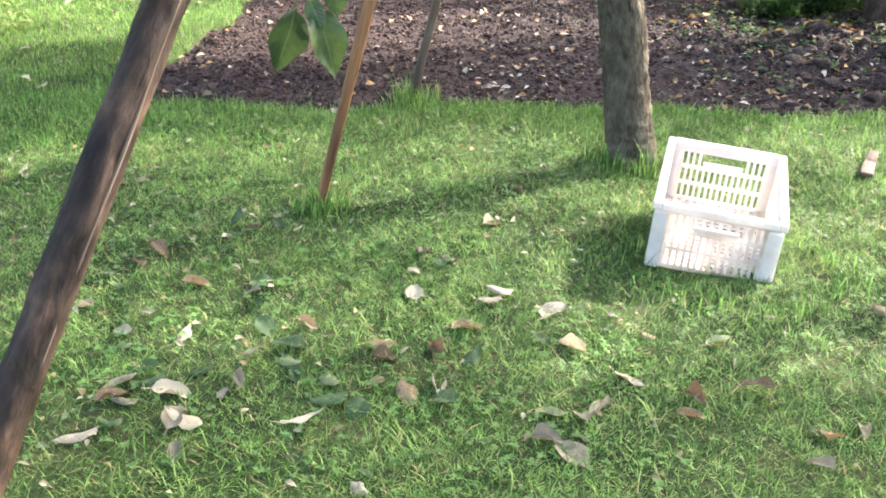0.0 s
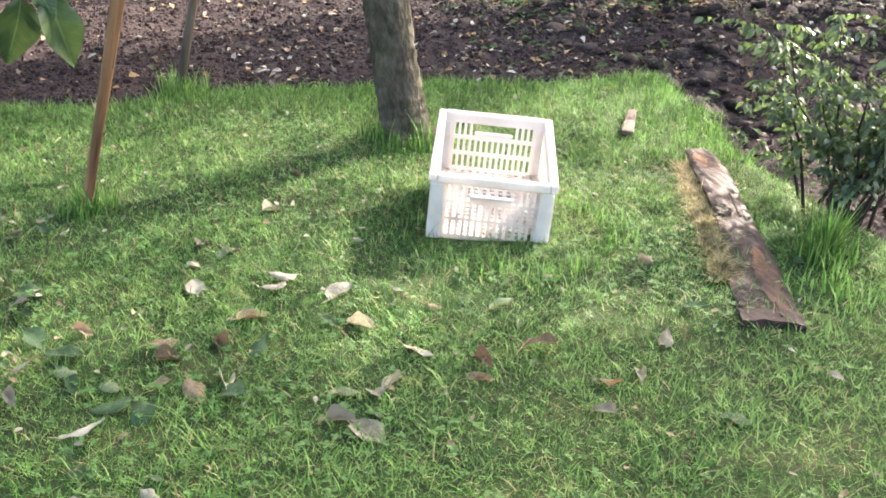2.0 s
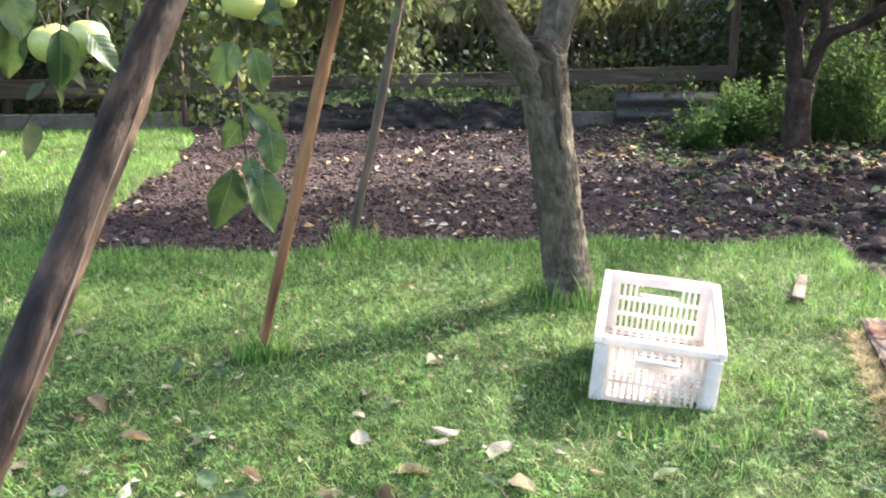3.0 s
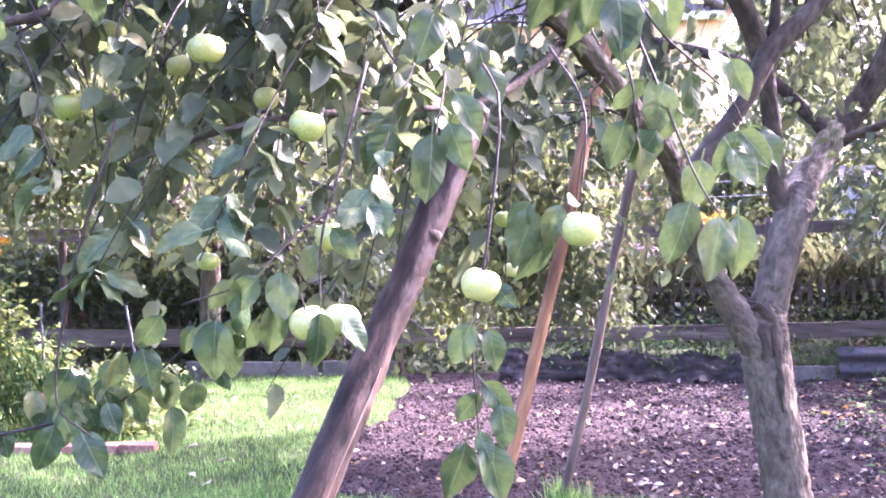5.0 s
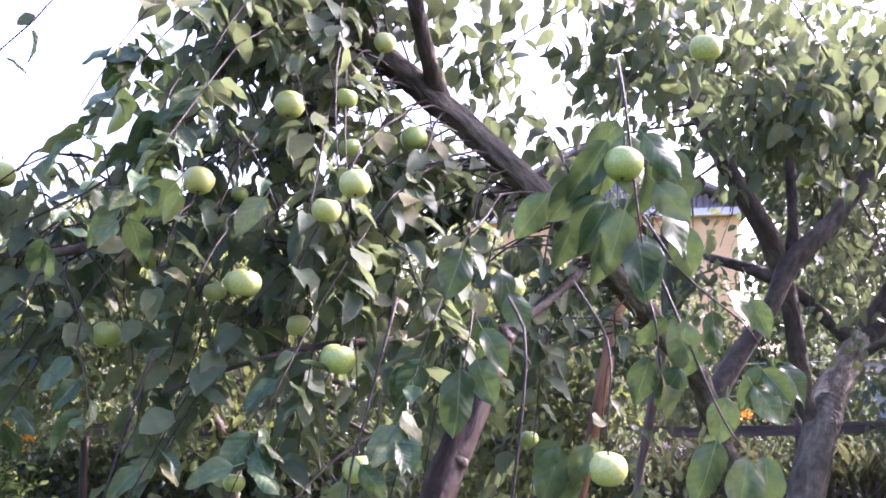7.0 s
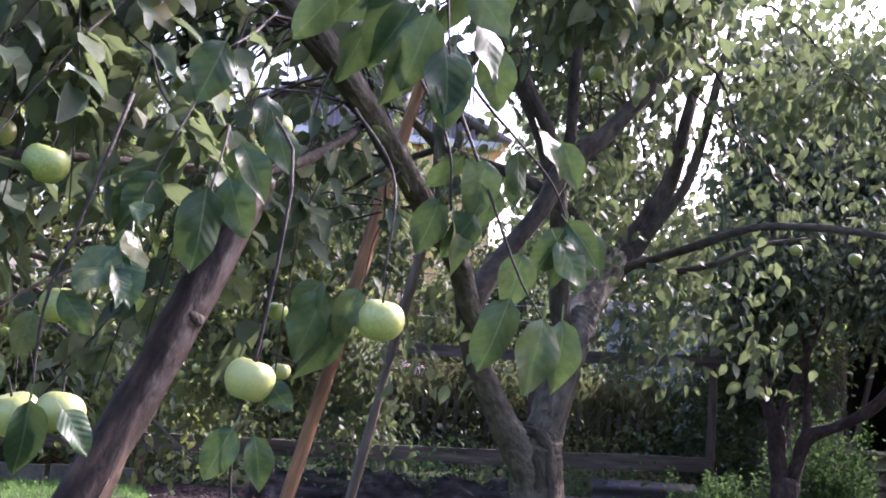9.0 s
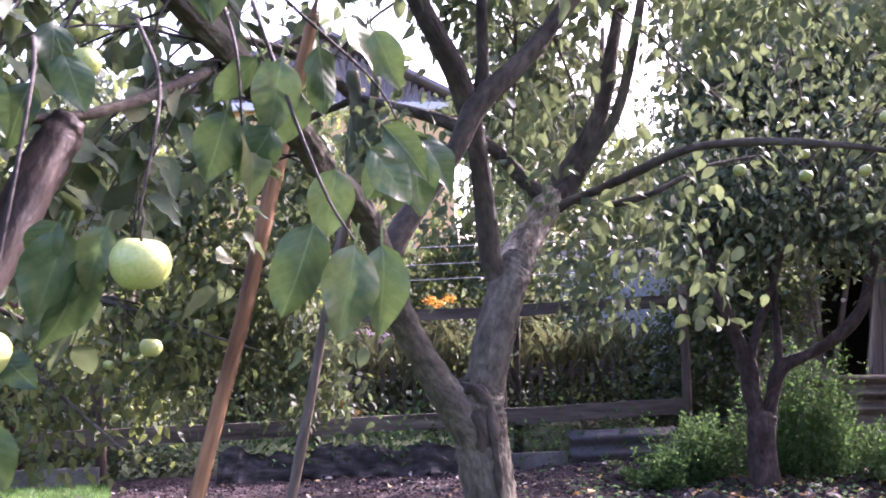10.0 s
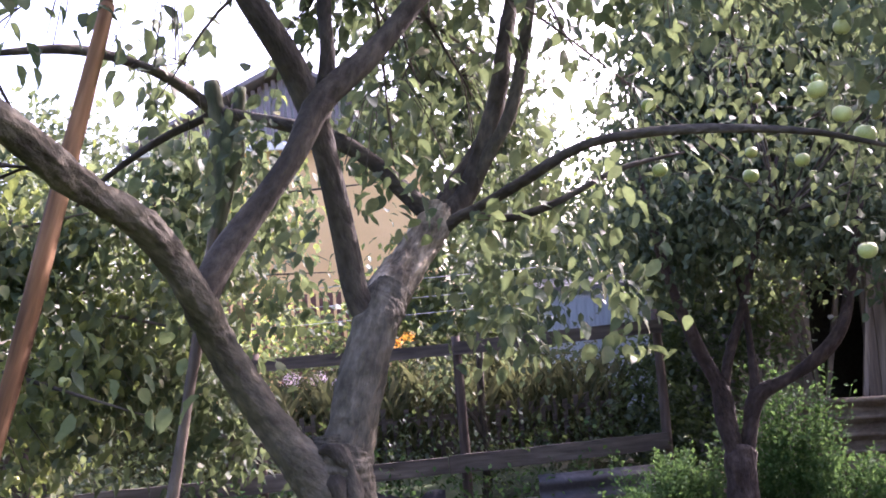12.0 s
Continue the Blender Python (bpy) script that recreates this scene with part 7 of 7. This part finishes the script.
hedge("side_trees", [(11.5, 6, 2.2, 1.6, 2.2, 2.2), (12.5, 10, 2.6, 2, 2, 2.6), (-9.5, 5, 2.0, 1.6, 2.5, 2.0), (-9.5, 0, 2.2, 1.5, 2.5, 2.2), (11.5, 0, 2.2, 1.6, 2.5, 2.0), (-4, -8, 2.3, 3, 1.4, 2.2), (3.5, -8, 2.3, 3, 1.4, 2.2)], 5000, "leaf_dark", "hedges closing the sides of the garden", 283, (0.18, 0.32), 0.5, "hedge", 0.30)

hedge("yard_trees", [(-3.6, 17, 3.9, 1.5, 1, 1.2), (-1.9, 16, 3.7, 0.9, 0.8, 0.8), (-3.0, 16, 4.6, 0.9, 0.8, 0.7), (0.0, 14, 3.0, 0.5, 0.5, 0.6), (3.1, 15, 4.0, 0.9, 0.8, 1.2), (2.6, 13, 3.0, 0.6, 0.6, 0.8), (-6.0, 15, 3.6, 1.5, 1, 1.3)], 9000, "leaf", "leafy green trees in the yard before the house", 285, (0.09, 0.16), 0.6, "trees", 0.16)
hedge("hut_trees", [(2.2, 14.0, 2.3, 0.8, 0.5, 0.7), (3.3, 14.6, 2.8, 0.9, 0.5, 0.9), (1.5, 14.6, 2.0, 0.5, 0.4, 0.5), (4.6, 14.6, 2.6, 0.9, 0.5, 0.9)], 5200, "leaf_dark", "dark green trees rising behind the pale hut", 295, (0.08, 0.14), 0.7, "trees", 0.16)
hedge("shed_trees", [(6.3, 15.0, 2.9, 0.9, 0.8, 2.0), (7.7, 15.0, 3.0, 1.1, 0.8, 2.1), (9.3, 14.6, 3.1, 1.2, 0.8, 2.2)], 8500, "leaf_dark", "tall dark green trees behind the shed", 289, (0.11, 0.18), 0.6, "trees", 0.22)
wall = thing("board_wall", "dark shaded board wall behind the climbing vines", "wall", "", "structure")
for i in range(38):
    bm = bmesh.new()
    box(bm, (0.15, 0.025, 1.7), None, 0.003)
    ob = part("board", bm, M["rust"] if i % 9 == 4 else M["fence"], wall)
    ob.location = (-7.6 + i * 0.155, 11.05 + 0.008 * (i % 2), 0.82 + 0.02 * math.sin(i * 2.7))

# feathery herbs round the tree in the bed: plumes of small leaflets on thin stems, one clump a thing
HERBS = [(2.86, 8.50, 0.42, 26), (3.05, 8.62, 0.58, 34), (3.26, 8.66, 0.60, 34), (3.45, 8.70, 0.50, 20), (3.74, 8.62, 0.82, 34), (3.92, 8.60, 1.12, 42), (4.08, 8.55, 1.18, 42), (4.26, 8.48, 0.80, 32), (4.44, 8.36, 0.52, 26), (4.62, 8.24, 0.36, 20), (2.70, 8.42, 0.30, 16)]
for k, (cx, cy, h, plumes) in enumerate(HERBS):
    r = np.random.RandomState(291 + k)
    clump = thing("herb_clump", "fresh green feathery herb clump by the tree foot" if h < 0.7 else "tall green feathery herbs behind the tree trunk", "herbs", "herbs round the tree in the bed")
    stems, P, D = [], [], []
    for _ in range(plumes):
        b0 = np.array([cx + 0.07 * r.normal(), cy + 0.08 * r.normal(), -0.03])
        tip = b0 + [0.15 * r.normal(), 0.13 * r.normal(), h * (0.45 + 0.6 * r.rand())]
        mid = (b0 + tip) / 2 + [0.03 * r.normal(), 0.03 * r.normal(), 0.06 * h]
        stems.append(tube_data([b0, mid, tip], [0.0035, 0.0028, 0.0012], 4, 4, 0.02, 1))
        u = (0.10 + 0.90 * r.rand(46))[:, None]
        c = (1 - u) ** 2 * b0 + 2 * u * (1 - u) * mid + u ** 2 * tip
        o = r.normal(size=(46, 3)) * [1, 1, 0.35]
        o /= np.linalg.norm(o, axis=1)[:, None]
        P.append(c + o * (0.015 + 0.075 * r.rand(46, 1) * (1.05 - 0.7 * u)))
        D.append(o + [0, 0, 0.75])
    P, D = np.concatenate(P), np.concatenate(D)
    part("foliage", scatter("foliage", FLAT, P, D, r.normal(size=P.shape) * 0.6 + [0, -0.3, 0.8], 0.020 + 0.026 * r.rand(len(P)), M["herb"], 292 + k), None, clump, "", "stuff")
    part("stalk_growth", joined("stalk_growth", stems, M["herb"]), None, clump, "", "stuff")

# flower corner by the lawn
r = np.random.RandomState(301)
for i in range(9):
    bm = bmesh.new()
    box(bm, (0.24, 0.115, 0.065), None, 0.006)
    ob = solo("edging_brick", finish((lambda me: (bm.to_mesh(me), me)[1])(bpy.data.meshes.new("edging_brick")), M["brick"], False), "worn red-brown brick edging the flower corner", "brick", "bricks of the flower corner")
    bm.free()
    ob.matrix_basis = pose(-4.95 + i * 0.25, 6.28 + 0.035 * i, 0.030, 2 * r.rand(), 2 * r.rand(), 8 + 3 * (r.rand() - 0.5))
hedge("flower_foliage", [(-3.9 - 0.5 * i, 7.15 + 0.1 * i, 0.33, 0.35, 0.30, 0.33) for i in range(4)] + [(-3.4, 7.1, 0.2, 0.3, 0.3, 0.2), (-4.6, 7.3, 0.7, 0.5, 0.3, 0.5), (-4.9, 7.2, 0.9, 0.4, 0.3, 0.5), (-3.2, 7.2, 0.16, 0.35, 0.3, 0.18)], 6800, "leaf_lime", "fresh green foliage of the flower corner", 303, (0.04, 0.09), 0.2, "plants", 0.10)

# tall thin stems and blades among the flowers
r = np.random.RandomState(305)
n = 420
a = r.rand(n) * 6.283
x, y = -3.55 - 1.3 * r.rand(n), 6.85 + 0.4 * r.rand(n)
thin = leaf_shape(3, 0.05, 0.3, 0.5, 0.02, 11)
h = np.where(x < -3.7, 0.45, 0.22)
me = scatter("flower_stems", [(thin[0][4:], thin[1][1:] - 4)], np.stack([x, y, h * r.rand(n)], 1), np.stack([0.4 * np.cos(a), 0.4 * np.sin(a), 0.9 + 0 * a], 1), np.stack([np.sin(a), -np.cos(a), 0.3 + 0 * a], 1), (0.16 + 0.24 * r.rand(n)) * (0.6 + h), M["herb"], 306)
solo("flower_stems", me, "tall green stems and blades in the flower corner", "plants", "", "stuff")


def blossom(name, cx, cy, cz, rad, count, mat, label, seed):
    r = np.random.RandomState(seed)
    d = r.normal(size=(count, 3))
    d /= np.linalg.norm(d, axis=1)[:, None]
    P = np.array([cx, cy, cz]) + d * rad * (0.5 + 0.5 * r.rand(count, 1)) * np.array([1.2, 1, 0.8])
    sh = [(round_leaf[0][4:], round_leaf[1][1:] - 4)]
    th = thing(name, label, "flower")
    part("petals", scatter("petals", sh, P, np.cross(d, r.normal(size=(count, 3))), d, np.full(count, 0.018) * (0.7 + 0.6 * r.rand(count)), M[mat], seed), None, th, "", "stuff")
    part("stem", tube("stem", [(cx + 0.03, cy + 0.04, 0.0), (cx, cy + 0.02, cz * 0.5), (cx, cy, cz)], [0.006, 0.005, 0.004], M["herb"], 6, 5, 0.03, seed), None, th)


blossom("phlox_flower", -3.50, 6.72, 0.47, 0.11, 300, "petal_pink", "pale pink phlox flower head in the flower corner", 311)
blossom("phlox_flower", -3.60, 6.75, 0.38, 0.08, 180, "petal_pink", "pale pink phlox flower head in the flower corner", 312)
blossom("pink_flower", -3.74, 6.75, 0.33, 0.045, 90, "petal_magenta", "small magenta flower in the flower corner", 313)
blossom("pink_flower", -4.62, 7.0, 0.98, 0.05, 90, "petal_magenta", "small magenta flower in the flower corner", 315)
blossom("pink_flower", -4.50, 6.95, 0.90, 0.06, 90, "petal_magenta", "small magenta flower in the flower corner", 314)
for k, (x, y, z) in enumerate([(-4.50, 7.3, 1.46), (-4.65, 7.3, 1.38), (-4.40, 7.35, 1.34), (-4.75, 7.4, 1.50), (-4.58, 7.3, 1.30), (-4.30, 7.3, 1.42), (-4.85, 7.35, 1.40), (-4.45, 7.25, 1.52)]):
    blossom("orange_flower", x, y, z, 0.045, 80, "petal_orange", "orange flower on a tall stem in the flower corner", 320 + k)
for k, (x, y, z) in enumerate([(1.25, 10.9, 1.52), (1.45, 10.9, 1.53), (1.35, 11.0, 1.48), (0.35, 10.7, 0.55), (0.5, 10.6, 0.45)]):
    blossom("orange_flower", x, y, z, 0.07, 100, "petal_orange", "orange and yellow flower behind the fence rail", 330 + k)
for k, (x, y, z) in enumerate([(0.35, 11.2, 1.22), (0.6, 11.3, 1.2), (0.8, 11.2, 1.15)]):
    blossom("pink_flower", x, y, z, 0.10, 120, "petal_pink", "pale pink flower cluster behind the fence rail", 340 + k)
for k, (x, y, h) in enumerate([(-3.10, 7.1, 0.95), (-3.84, 7.0, 0.98)]):
    lean = -0.16 if k == 0 else -0.02
    solo("garden_stake", tube("garden_stake", [(x + 0.02, y, -0.05), (x + lean * 0.5, y, h / 2), (x + lean, y, h)], [0.011, 0.010, 0.009], M["kerb"], 8, 7, 0.05, 350 + k), "thin pale stake in the flower corner", "stake", "stakes of the flower corner")

# sapling behind the fence
sapling = thing("sapling", "thin dark young tree growing behind the fence rail", "tree")
limb("trunk", [(2.02, 10.6, -0.15), (2.06, 10.6, 0.4), (2.05, 10.58, 1.0), (2.10, 10.6, 1.7), (2.15, 10.6, 2.3)], [0.045, 0.04, 0.034, 0.026, 0.010], sapling, "bark_dark", 18, 8, 0.08, 361)
limb("branch", [(2.06, 10.59, 0.55), (1.95, 10.55, 0.78), (1.80, 10.5, 1.0), (1.66, 10.5, 1.35)], [0.024, 0.02, 0.014, 0.005], sapling, "bark_dark", 12, 7, 0.08, 362)
limb("branch", [(2.09, 10.6, 1.50), (2.22, 10.6, 1.72), (2.36, 10.6, 2.0)], [0.018, 0.013, 0.005], sapling, "bark_dark", 10, 7, 0.08, 363)
q = crown([(2.15, 10.5, 2.0, 0.35, 0.25, 0.4), (1.7, 10.45, 1.2, 0.25, 0.2, 0.3), (2.35, 10.5, 1.5, 0.25, 0.2, 0.3)], 700, 364, (0.05, 0.085), 0.9, 0.10)
part("foliage", scatter("foliage", SMALL, *q, M["leaf"], 365), None, sapling, "sparse drooping green leaves", "stuff")
